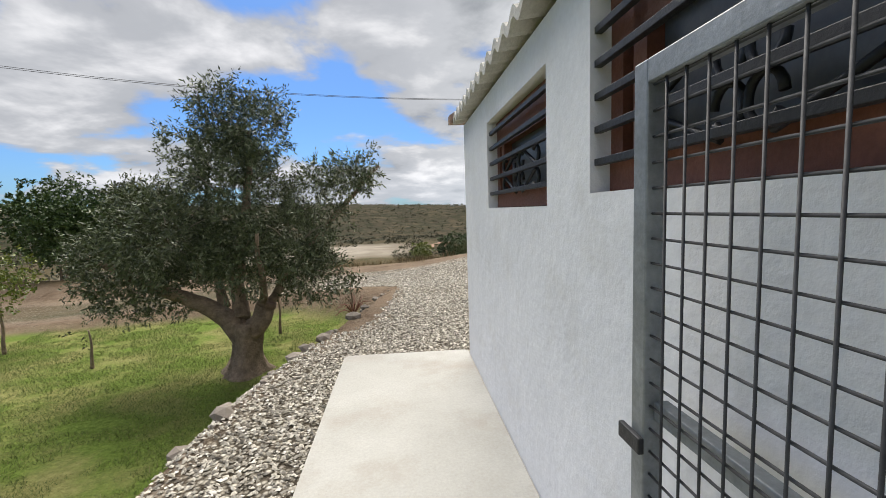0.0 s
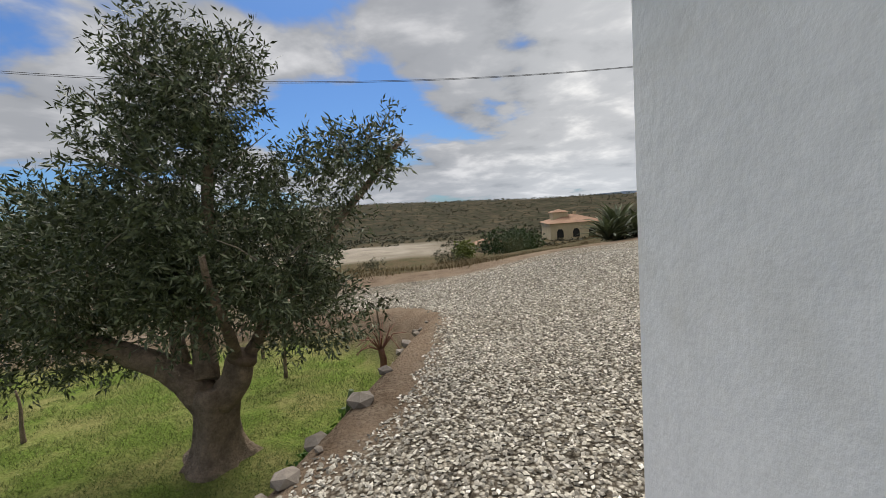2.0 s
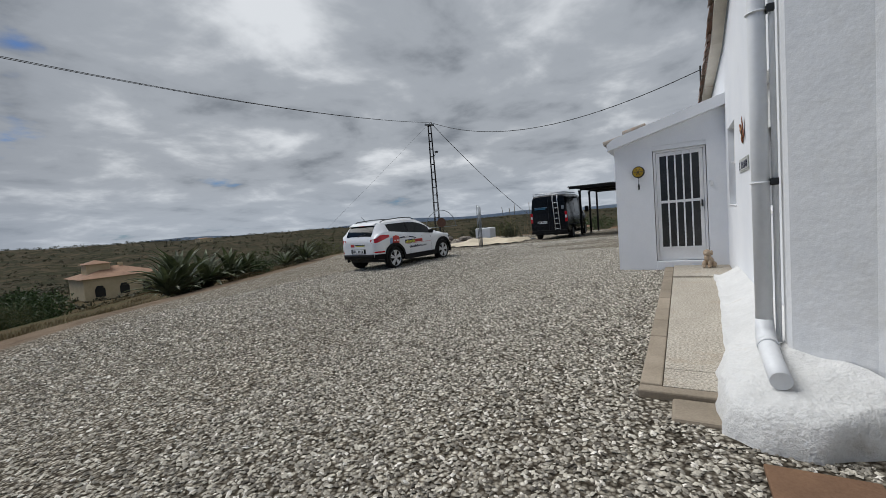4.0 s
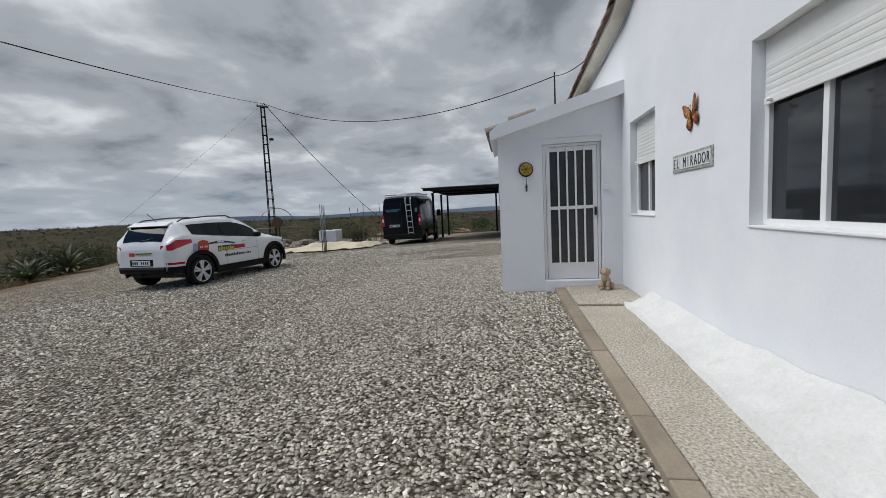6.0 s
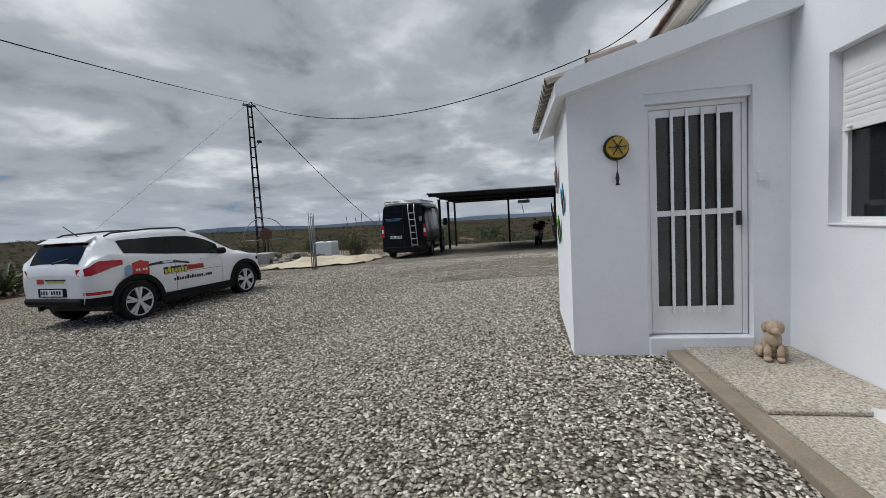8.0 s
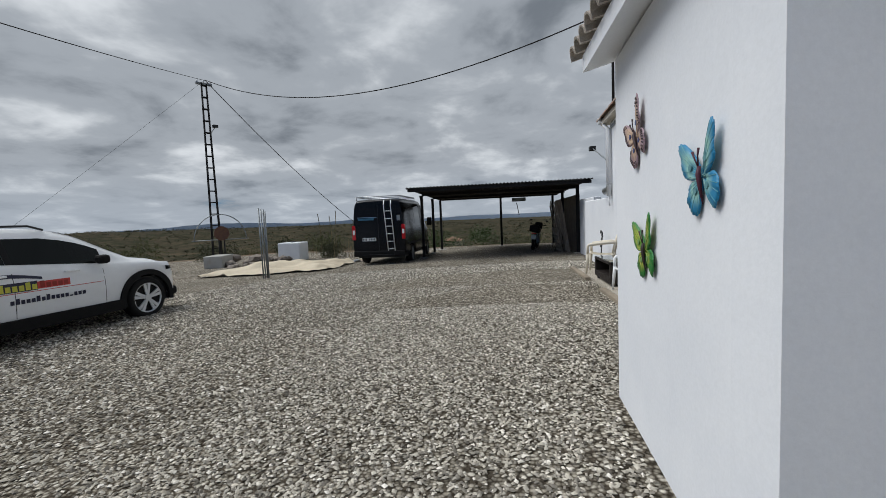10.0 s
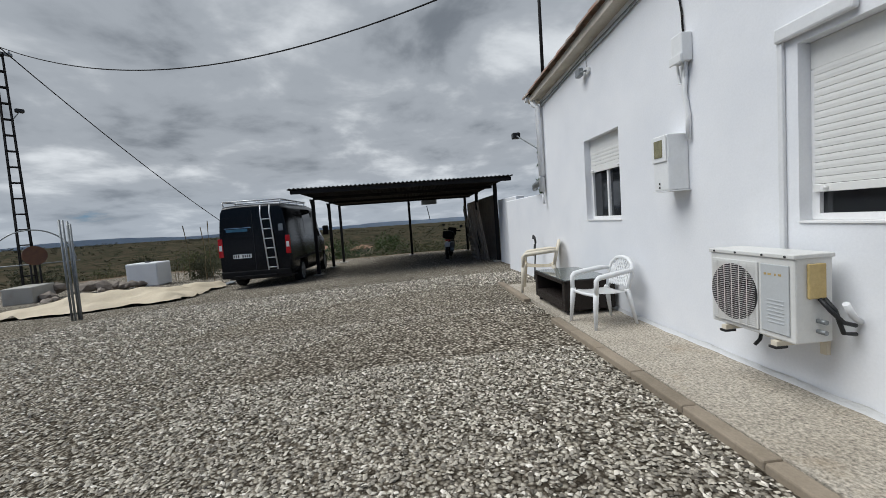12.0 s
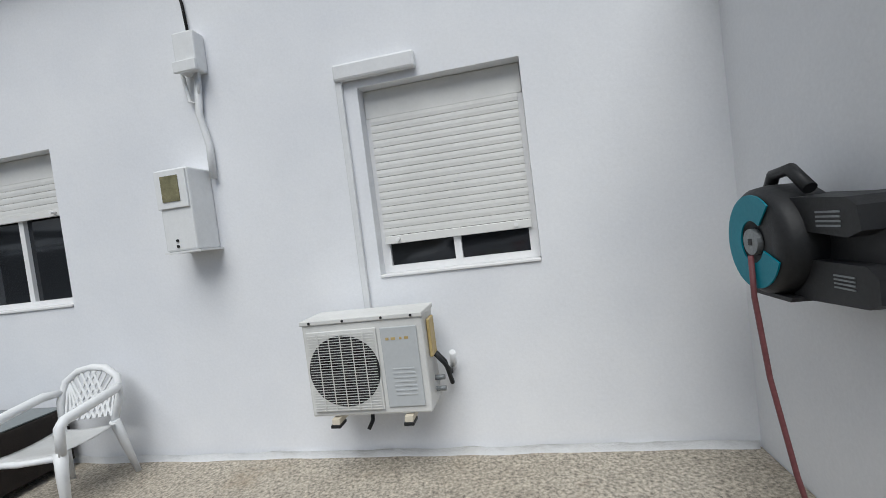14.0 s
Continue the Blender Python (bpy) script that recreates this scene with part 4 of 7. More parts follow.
part("duct_end", tube([(-0.09, 0.13, 0.24), (-0.08, 0.07, 0.16), (-0.06, 0.0, 0.12)], 0.017, 10), PVC, ac)
for k in range(2):
    part("valve", tube([(-0.0, 0.2, 0.07 + 0.06 * k), (-0.05, 0.2, 0.07 + 0.06 * k)], 0.014, 8), GALV, ac)
for x in (0.12, 0.50):
    br = bmesh.new()
    add_box(br, x - 0.02, 0.003, -0.035, x + 0.02, 0.36, -0.006)
    add_box(br, x - 0.02, 0.003, -0.12, x + 0.02, 0.03, -0.035)
    part("bracket", br, CREAMPLASTIC, ac)
    part("rubber_foot", box(x - 0.025, 0.29, -0.05, x + 0.025, 0.37, -0.0355), IRON, ac)
part("drain_hose", tube([(0.36, 0.2, 0.0), (0.36, 0.22, -0.08), (0.38, 0.24, -0.12)], 0.011, 8), IRON, ac)
for x in (0.05, 0.2, 0.4, 0.58):
    part("screw", tube([(x, 0.351, 0.503), (x, 0.356, 0.503)], 0.007, 6), IRON, ac)

# hose reel on the porch side
REEL = mat("anthracite_plastic", (0.022, 0.023, 0.025), 0.5, None, 6, 70, 0.12, 0.1)
TEAL = mat("turquoise_plastic", (0.0, 0.22, 0.30), 0.45, None, 6, 60, 0.08, 0.05)
HOSE = mat("red_grey_hose", (0.20, 0.07, 0.075), 0.5, None, 8, 50, 0.15, 0.1)
reel = thing("hose_reel", "anthracite and turquoise hose reel on the porch wall", "hose reel", pose(12.115, 5.28, 1.195))
part("wall_bracket", box(0.0, -0.08, -0.15, 0.05, 0.42, 0.14, bevel=0.012), REEL, reel)
part("gear_box", box(0.051, 0.10, -0.07, 0.15, 0.52, 0.06, bevel=0.01), REEL, reel)
part("upper_arm", prism([(0.06, 0.15), (0.36, 0.135), (0.40, 0.11), (0.41, 0.04), (0.36, 0.02), (0.10, 0.04)], "x", 0.051, 0.21), REEL, reel)
part("lower_arm", prism([(0.08, -0.06), (0.40, -0.06), (0.44, -0.09), (0.44, -0.16), (0.40, -0.18), (0.08, -0.20)], "x", 0.051, 0.20), REEL, reel)
for k in range(4):
    part("vent_slot", box(0.2105, 0.24, 0.050 + 0.014 * k, 0.2135, 0.34, 0.056 + 0.014 * k), GALV, reel)
    part("vent_slot", box(0.2005, 0.28, -0.135 + 0.012 * k, 0.2035, 0.36, -0.13 + 0.012 * k), GALV, reel)
dc = bmesh.new()
n = 36
prof = [(0.06, 0.165), (0.10, 0.195), (0.20, 0.20), (0.245, 0.192), (0.268, 0.172), (0.272, 0.075), (0.262, 0.070), (0.262, 0.0)]
rr = [[dc.verts.new((x, r * math.cos(2 * math.pi * k / n) - (0.02 * max(0, math.sin(2 * math.pi * k / n)) if r > 0.16 else 0), r * math.sin(2 * math.pi * k / n))) for k in range(n)] for x, r in prof[:-1]]
for u, v in zip(rr, rr[1:]):
    for k in range(n):
        dc.faces.new((u[k], u[(k + 1) % n], v[(k + 1) % n], v[k]))
dc.faces.new(rr[-1])
dc.faces.new(list(reversed(rr[0])))
bmesh.ops.recalc_face_normals(dc, faces=dc.faces)
drum = part("drum_case", dc, REEL, reel, "", True)
part("drum_lip", prism([(-0.10, -0.19), (0.14, -0.19), (0.13, -0.205), (-0.09, -0.205)], "x", 0.06, 0.24), REEL, reel)
part("nose", prism([(-0.10, 0.165), (-0.265, 0.08), (-0.275, 0.0), (-0.17, -0.03)], "x", 0.09, 0.22), REEL, reel)
part("handle", tube([(0.16, -0.10, 0.16), (0.16, -0.05, 0.235), (0.16, 0.05, 0.245), (0.16, 0.14, 0.17)], 0.022, 10), REEL, reel)
ring = bmesh.new()
seg = list(np.linspace(radians(48), radians(338), 34))
add_prism(ring, [(0.168 * math.cos(a), 0.172 * math.sin(a)) for a in seg] + [(0.074 * math.cos(a), 0.078 * math.sin(a)) for a in reversed(seg)], "x", 0.2725, 0.278)
part("side_ring", ring, TEAL, drum, "turquoise side ring")
part("hub", disc(0.2625, 0.0, 0.0, 0.048, 0.02, "x", 20), GALV, drum)
part("hub_socket", box(0.2828, -0.012, -0.012, 0.2845, 0.012, 0.012), IRON, drum)
part("nozzle", tube([(0.16, -0.262, 0.01), (0.17, -0.278, -0.03), (0.17, -0.288, -0.12)], [0.016, 0.022, 0.015], 10), mat("orange_connector", (0.45, 0.10, 0.05), 0.4, None, 8, 40, 0.1, 0.0), reel, "orange hose connector")
part("nozzle_grip", tube([(0.17, -0.281, -0.055), (0.17, -0.283, -0.085)], 0.0215, 10), IRON, reel)
hose = [(0.285, 0.0, -0.05), (0.292, 0.012, -0.2), (0.275, 0.03, -0.5), (0.235, 0.065, -0.85), (0.19, 0.11, -1.135)]
part("hose", tube([Vector(p) for p in hose], 0.0095, 10), HOSE, reel, "dull red hose hanging down")

# wall lamp by the door with a hanging fish bell
AMBER = mat("amber_lamp_glass", (0.50, 0.33, 0.03), 0.2, (0.36, 0.22, 0.02), 12, 40, 0.2, 0.0, spec=0.5)
wlamp = thing("wall_lamp", "round amber glass bulkhead lamp in a black cage", "lamp", pose(XP, 6.01, 1.91))
part("glass", disc(-0.075, 0.0, 0.0, 0.092, 0.07, "x", 20), AMBER, wlamp, "amber ribbed glass")
part("rim", tube([(-0.012, 0.10 * math.cos(a), 0.10 * math.sin(a)) for a in np.linspace(0, 2 * math.pi, 25)], 0.012, 6), IRON, wlamp)
for a in (0, 1.05, 2.1):
    part("cage_bar", tube([(-0.01, 0.105 * math.cos(a), 0.105 * math.sin(a)), (-0.085, 0.07 * math.cos(a), 0.07 * math.sin(a)), (-0.09, 0, 0), (-0.085, -0.07 * math.cos(a), -0.07 * math.sin(a)), (-0.01, -0.105 * math.cos(a), -0.105 * math.sin(a))], 0.005, 5), IRON, wlamp)
part("bell_chain", tube([(-0.04, 0, -0.10), (-0.04, 0, -0.26)], 0.004, 5), IRON, wlamp)
part("bell", tube([(-0.04, 0, -0.22), (-0.04, 0, -0.27), (-0.04, 0, -0.31), (-0.04, 0, -0.335)], [0.008, 0.018, 0.012, 0.02], 8), IRON, wlamp, "small dark fish-shaped bell")
bell = thing("door_bell", "small white switch beside the porch door", "switch", pose(XP, 4.83, 1.57))
part("plate", box(-0.03, -0.03, -0.04, -0.001, 0.03, 0.05, bevel=0.008), WHITEPLASTIC, bell)

# name sign
SIGN = mat("white_glazed_tile", (0.72, 0.72, 0.70), 0.25, None, 5, 40, 0.05, 0.05)
SIGN_E = mat("grey_patterned_tile_edge", (0.20, 0.22, 0.20), 0.3, (0.55, 0.55, 0.50), 40, 90, 0.2, 0.05)
NAVY = mat("dark_blue_glaze", (0.02, 0.022, 0.05), 0.3, None, 10, 60, 0.1, 0.0)
sg = thing("name_sign", "glazed tile house sign with dark blue capitals", "sign", pose(7.80, YF, 1.69))
part("border", box(-0.425, 0.002, -0.085, 0.425, 0.012, 0.085), SIGN_E, sg, "grey patterned tile border")
for k in range(10):
    part("tile", box(-0.40 + 0.08 * k + 0.001, 0.0125, -0.06, -0.40 + 0.08 * (k + 1) - 0.001, 0.017, 0.06, bevel=0.001), SIGN, sg)
for k, ch in enumerate("EL MIRADOR"):
    if ch == " ":
        continue
    cu = bpy.data.curves.new("letter", "FONT")
    cu.body = ch
    cu.size = 0.135
    cu.extrude = 0.0012
    cu.align_x = "CENTER"
    tmp = new("letter", cu)
    dg = bpy.context.evaluated_depsgraph_get()
    me = bpy.data.meshes.new_from_object(tmp.evaluated_get(dg))
    bpy.data.objects.remove(tmp)
    me.materials.clear()
    me.materials.append(NAVY)
    lo = new("letter", me)
    lo.parent = sg
    lo.matrix_basis = pose(0.36 - 0.08 * k, 0.019, -0.047, 90, 0, 180) @ Matrix.Diagonal((0.72, 1, 1, 1))


# metal butterflies: thin pressed sheets with relief, painted from the root to the rim
def smooth_loop(o, k=6):
    n, out = len(o), []
    for i in range(n):
        p0, p1, p2, p3 = (Vector(o[(i + d) % n]) for d in (-1, 0, 1, 2))
        for q in range(k):
            t = q / k
            out.append(0.5 * ((2 * p1) + (p2 - p0) * t + (2 * p0 - 5 * p1 + 4 * p2 - p3) * t * t + (3 * p1 - p0 - 3 * p2 + p3) * t ** 3))
    return out


def wing_paint(name, inner, middle, rim):
    m = bpy.data.materials.new(name)
    m.use_nodes = True
    n, l = m.node_tree.nodes, m.node_tree.links
    at = n.new("ShaderNodeAttribute")
    at.attribute_name = "rim"
    nz = n.new("ShaderNodeTexNoise")
    nz.inputs["Scale"].default_value = 9
    tcn = n.new("ShaderNodeTexCoord")
    l.new(tcn.outputs["Object"], nz.inputs["Vector"])
    ad = n.new("ShaderNodeMath")
    ad.operation = "MULTIPLY_ADD"
    l.new(nz.outputs[0], ad.inputs[0])
    ad.inputs[1].default_value = 0.9
    l.new(at.outputs["Fac"], ad.inputs[2])
    r = n.new("ShaderNodeValToRGB")
    r.color_ramp.elements.new(0.5)
    for e, (p, c) in zip(r.color_ramp.elements, ((0.55, inner), (0.95, middle), (1.3, rim))):
        e.position, e.color = p / 1.5, (*c, 1)
    sc = n.new("ShaderNodeMath")
    sc.operation = "DIVIDE"
    l.new(ad.outputs[0], sc.inputs[0])
    sc.inputs[1].default_value = 1.5
    l.new(sc.outputs[0], r.inputs[0])
    l.new(r.outputs[0], n["Principled BSDF"].inputs["Base Color"])
    n["Principled BSDF"].inputs["Roughness"].default_value = 0.45
    return m


def butterfly(label, m, size, inner, middle, rim, body_tint, spot_tint, vein_tint, spots):
    t = thing("butterfly_ornament", label, "wall ornament", m)
    key = label.split()[0]
    paint = wing_paint("butterfly_" + key, inner, middle, rim)
    bodym = mat("butterfly_body_" + key, body_tint, 0.5, None, 8, 30, 0.1, 0.1)
    spotm = mat("butterfly_spot_" + key, spot_tint, 0.5, None, 8, 30, 0.1, 0.1)
    veinm = mat("butterfly_vein_" + key, vein_tint, 0.5, None, 8, 30, 0.1, 0.1)
    upper = [(0.03, 0.05), (0.14, 0.26), (0.34, 0.50), (0.48, 0.56), (0.53, 0.48), (0.49, 0.34), (0.47, 0.22), (0.44, 0.10), (0.28, 0.01), (0.04, -0.02)]
    lower = [(0.04, -0.03), (0.26, -0.01), (0.38, -0.06), (0.44, -0.17), (0.44, -0.27), (0.38, -0.38), (0.27, -0.46), (0.16, -0.40), (0.08, -0.22)]
    for s in (-1, 1):
        for nm, o, lift, root in (("upper_wing", upper, 0.16, (0.03, 0.02)), ("lower_wing", lower, 0.10, (0.04, -0.04))):
            o = smooth_loop(o)
            n, rings = len(o), 7
            surf = lambda x, z, f: (abs(x) * lift + 0.02 + 0.028 * math.sin(math.pi * min(1, f)) + 0.006 * math.cos(14 * math.atan2(z - root[1], abs(x) - root[0] + 1e-6)) * f) * size + 0.003
            verts, rimv = [(root[0] * s * size, surf(*root, 0), root[1] * size)], [0.0]
            for q in range(1, rings + 1):
                f = q / rings
                for i, p in enumerate(o):
                    g = f * (1 + (0.018 * math.cos(i * 1.9) if q == rings else 0))
                    x, z = root[0] + (p[0] - root[0]) * g, root[1] + (p[1] - root[1]) * g
                    verts.append((x * s * size, surf(x, z, f), z * size))
                    rimv.append(f)
            for i in range(n):
                x, y, z = verts[1 + (rings - 1) * n + i]
                verts.append((x, y - 0.004, z))
                rimv.append(1.0)
            faces = [(0, 1 + i, 1 + (i + 1) % n) for i in range(n)]
            for q in range(rings):
                a0 = 1 + q * n
                faces += [(a0 + i, a0 + n + i, a0 + n + (i + 1) % n, a0 + (i + 1) % n) for i in range(n)]
            me = bpy.data.meshes.new(nm)
            me.from_pydata(verts, [], faces)
            at = me.attributes.new("rim", "FLOAT", "POINT")
            at.data.foreach_set("value", rimv)
            for p in me.polygons:
                p.use_smooth = True
            me.materials.append(paint)
            w = new(nm, me)
            w.parent = t
            vb = bmesh.new()
            for i in range(2, n - 6, max(4, n // 8)):
                add_tube(vb, [((root[0] + (o[i][0] - root[0]) * g) * s * size, surf(root[0] + (o[i][0] - root[0]) * g, root[1] + (o[i][1] - root[1]) * g, g) + 0.0005, (root[1] + (o[i][1] - root[1]) * g) * size) for g in (0.12, 0.35, 0.6, 0.85, 0.97)], 0.0035 * size, 5)
            part("vein", vb, veinm, w)
            ex, ez = (0.22, 0.16) if nm == "upper_wing" else (0.17, -0.16)
            part("eye_spot", disc(ex * s * size, surf(ex, ez, 0.45) + 0.001, ez * size, 0.045 * size, 0.004, "y", 14), spotm, w, "dark eye spot")
            if spots:
                for i in range(14, n - 14, 3):
                    for g in (0.80, 0.90):
                        x, z = root[0] + (o[i][0] - root[0]) * g, root[1] + (o[i][1] - root[1]) * g
                        part("rim_spot", disc(x * s * size, surf(x, z, g) + 0.0015, z * size, 0.013 * size, 0.003, "y", 6), bodym, w)
    part("body", tube([(0, 0.08 * size, 0.12 * size), (0, 0.10 * size, 0.02 * size), (0, 0.09 * size, -0.14 * size), (0, 0.07 * size, -0.36 * size)], [0.022 * size, 0.032 * size, 0.026 * size, 0.008 * size], 10), bodym, t)
    for s in (-1, 1):
        part("antenna", tube([(0, 0.09 * size, 0.1 * size), (s * 0.05 * size, 0.11 * size, 0.24 * size), (s * 0.09 * size, 0.11 * size, 0.33 * size)], [0.010 * size, 0.010 * size, 0.018 * size], 6), bodym, t)
    return t


butterfly("orange metal butterfly ornament on the house wall", pose(7.77, YF, 2.10, 0, 14, 0), 0.27, (0.62, 0.30, 0.05), (0.50, 0.20, 0.04), (0.20, 0.05, 0.02), (0.05, 0.02, 0.015), (0.55, 0.35, 0.08), (0.14, 0.04, 0.02), False)
butterfly("green metal butterfly ornament on the porch wall", pose(11.38, porch_face(11.38), 1.14, 0, 10, -2.6), 0.32, (0.10, 0.28, 0.03), (0.42, 0.44, 0.06), (0.015, 0.16, 0.025), (0.035, 0.022, 0.02), (0.20, 0.33, 0.12), (0.10, 0.25, 0.03), False)
butterfly("pinkish spotted metal butterfly ornament on the porch wall", pose(11.53, porch_face(11.53), 1.77, 0, 24, -2.6), 0.32, (0.58, 0.42, 0.30), (0.60, 0.43, 0.30), (0.30, 0.21, 0.24), (0.05, 0.03, 0.035), (0.06, 0.075, 0.20), (0.42, 0.30, 0.22), True)
butterfly("blue and pale green metal butterfly ornament on the porch wall", pose(10.67, porch_face(10.67), 1.475, 0, 10, -2.6), 0.30, (0.02, 0.20, 0.36), (0.30, 0.52, 0.45), (0.015, 0.19, 0.36), (0.07, 0.015, 0.03), (0.12, 0.28, 0.30), (0.16, 0.36, 0.36), False)

# dog figurine
bm = bmesh.new()


def blob(bm, c, r, s=(1, 1, 1)):
    bmesh.ops.create_icosphere(bm, subdivisions=2, radius=1, matrix=Matrix.LocRotScale(c, None, (r * s[0], r * s[1], r * s[2])))


for c, r, s in (((0, 0, 0.12), 0.1, (1.15, 0.85, 1.0)), ((-0.08, 0, 0.2), 0.075, (0.9, 0.9, 1.2)), ((-0.10, 0, 0.31), 0.072, (1.05, 0.95, 0.95)), ((-0.175, 0, 0.295), 0.04, (1.2, 0.9, 0.8)),
                ((-0.06, 0.065, 0.30), 0.04, (0.8, 0.6, 1.4)), ((-0.06, -0.065, 0.30), 0.04, (0.8, 0.6, 1.4)), ((-0.13, 0.05, 0.08), 0.035, (0.9, 0.9, 2.2)), ((-0.13, -0.05, 0.08), 0.035, (0.9, 0.9, 2.2)),
                ((-0.15, 0.05, 0.025), 0.035, (1.3, 1, 0.7)), ((-0.15, -0.05, 0.025), 0.035, (1.3, 1, 0.7)), ((0.0, 0.09, 0.06), 0.06, (1.3, 0.7, 1.0)), ((0.0, -0.09, 0.06), 0.06, (1.3, 0.7, 1.0)), ((0.12, 0.02, 0.06), 0.03, (1.8, 0.8, 0.9))):
    blob(bm, c, r, s)
STATUE = mat("weathered_cream_resin", (0.48, 0.38, 0.27), 0.8, (0.36, 0.27, 0.19), 14, 60, 0.2, 0.4, stain=(0.42, 0.13, 0.06), stain_at=(0.62, 0.7), stain_scale=9)
dog = tagged(new("dog_figurine", mesh_of("dog_figurine", bm, STATUE, True)), "small weathered cream dog figurine sitting by the door", "figurine")
dog.matrix_basis = pose(9.90, 4.92, 0.088, 0, 0, -20) @ Matrix.Scale(0.86, 4)

# the outhouse group stands askew
for nm in ("wall_outhouse_west", "wall_outhouse_north", "wall_outhouse_east", "wall_outhouse_south", "roof_outhouse", "ridge_tile", "pad", "window_5", "window_6", "gate"):
    ob = bpy.data.objects[nm]
    ob.matrix_basis = TURNED @ ob.matrix_basis

# ---- vehicles ----
def loft(sections):
    """Sections: (x, [(half width, z), ...] from the sill up to the middle of the roof). Returns a function (i, j, side) for the points."""
    return lambda i, j, s: Vector((sections[i][0], s * sections[i][1][j][0], sections[i][1][j][1]))


def loft_bm(pt, ni, nj):
    bm = bmesh.new()
    grid = {}
    for i in range(ni):
        for j in range(nj):
            for s in (-1, 1):
                p = pt(i, j, s)
                if j == nj - 1 and s == 1:
                    grid[i, j, s] = grid[i, j, -1]
                else:
                    grid[i, j, s] = bm.verts.new(p)
    for i in range(ni - 1):
        for j in range(nj - 1):
            for s in (-1, 1):
                bm.faces.new((grid[i, j, s], grid[i + 1, j, s], grid[i + 1, j + 1, s], grid[i, j + 1, s])).smooth = True
    for i in (0, ni - 1):
        loop = [grid[i, j, -1] for j in range(nj)] + [grid[i, j, 1] for j in reversed(range(nj - 1))]
        bm.faces.new(loop)
    for i in range(ni - 1):
        bm.faces.new((grid[i, 0, -1], grid[i, 0, 1], grid[i + 1, 0, 1], grid[i + 1, 0, -1]))
    bmesh.ops.recalc_face_normals(bm, faces=bm.faces)
    return bm


def skin_patch(pt, i0, i1, j0, j1, sides, lift, edge=None):
    """A thin panel that follows the body between stations i0..i1 and rows j0..j1, lifted off it. edge: shrinks it (fractions)."""
    bm = bmesh.new()
    for s in sides:
        g = {}
        for i in range(i0, i1 + 1):
            for j in range(j0, j1 + 1):
                p = pt(i, j, s)
                a = pt(min(i + 1, i1), j, s) - pt(max(i - 1, i0), j, s)
                b = pt(i, min(j + 1, j1), s) - pt(i, max(j - 1, j0), s)
                n = a.cross(b)
                n = n.normalized() if n.length > 1e-9 else Vector((0, s, 0))
                if n.dot(Vector((0, s * 0.6, 0.4))) < 0:
                    n = -n
                g[i, j] = bm.verts.new(p + n * lift)
        for i in range(i0, i1):
            for j in range(j0, j1):
                bm.faces.new((g[i, j], g[i + 1, j], g[i + 1, j + 1], g[i, j + 1])).smooth = True
    bmesh.ops.recalc_face_normals(bm, faces=bm.faces)
    return bm


def interp(x, pts):
    return float(np.interp(x, [p[0] for p in pts], [p[1] for p in pts]))


def wheel(parent, x, y, r, w, side, spokes, rim_mat):
    wh = part("wheel", prism([(x + r * 0.745 * math.cos(a), r + r * 0.745 * math.sin(a)) for a in (2 * math.pi * k / 28 for k in range(28))], "y", y - side * w * 0.30, y + side * w * 0.34), CARBLACK, parent)
    bm = bmesh.new()
    prof = [(r * 0.745, -w / 2), (r * 0.93, -w / 2), (r, -w * 0.36), (r, w * 0.36), (r * 0.93, w / 2), (r * 0.745, w / 2)]
    n = 32
    rings = [[bm.verts.new((x + q * math.cos(2 * math.pi * k / n), y + d, r + q * math.sin(2 * math.pi * k / n))) for q, d in prof] for k in range(n)]
    for k in range(n):
        a, b = rings[k], rings[(k + 1) % n]
        for i in range(len(prof) - 1):
            bm.faces.new((a[i], a[i + 1], b[i + 1], b[i])).smooth = True
        bm.faces.new((a[0], b[0], b[-1], a[-1]))
    bmesh.ops.recalc_face_normals(bm, faces=bm.faces)
    part("tyre", bm, RUBBER, wh)
    bm = bmesh.new()
    yo, yi = y + side * w * 0.46, y + side * w * 0.36
    add_tube(bm, [(x + r * 0.735 * math.cos(a), (yo + yi) / 2, r + r * 0.735 * math.sin(a)) for a in np.linspace(0, 2 * math.pi, 29)], r * 0.05, 6)
    for k in range(spokes):
        a0 = 2 * math.pi * k / spokes + math.pi / 2
        for d in (-0.17, 0.17):
            o = [(x + q * math.cos(a0 + dd), r + q * math.sin(a0 + dd)) for q, dd in ((r * 0.12, d - 0.40), (r * 0.73, d - 0.11), (r * 0.73, d + 0.11), (r * 0.12, d + 0.40))]
            add_prism(bm, o, "y", yi, yo)
    add_prism(bm, [(x + r * 0.17 * math.cos(a), r + r * 0.17 * math.sin(a)) for a in (2 * math.pi * k / 16 for k in range(16))], "y", yi, yo + side * 0.005)
    bmesh.ops.recalc_face_normals(bm, faces=bm.faces)
    part("rim", bm, rim_mat, wh)
    return wh


def number_plate(parent, x, y0, y1, z0, z1):
    pl = part("number_plate", box(x - 0.012, y0, z0, x, y1, z1, bevel=0.002), WHITEPLASTIC, parent, "white number plate with dark characters")
    n = 8
    for k in range(n):
        if k == 4:
            continue
        a = y0 + (y1 - y0) * (k + 0.6) / (n + 0.4)
        part("character_bar", box(x - 0.015, a, z0 + 0.025, x - 0.0125, a + (y1 - y0) / n * 0.55, z1 - 0.02), IRON, pl)


CAR_GLASS = glass_mat("car_glass", (0.005, 0.007, 0.007), 0.04, 0.18)
RA, FA, WR = 0.91, 3.57, 0.35


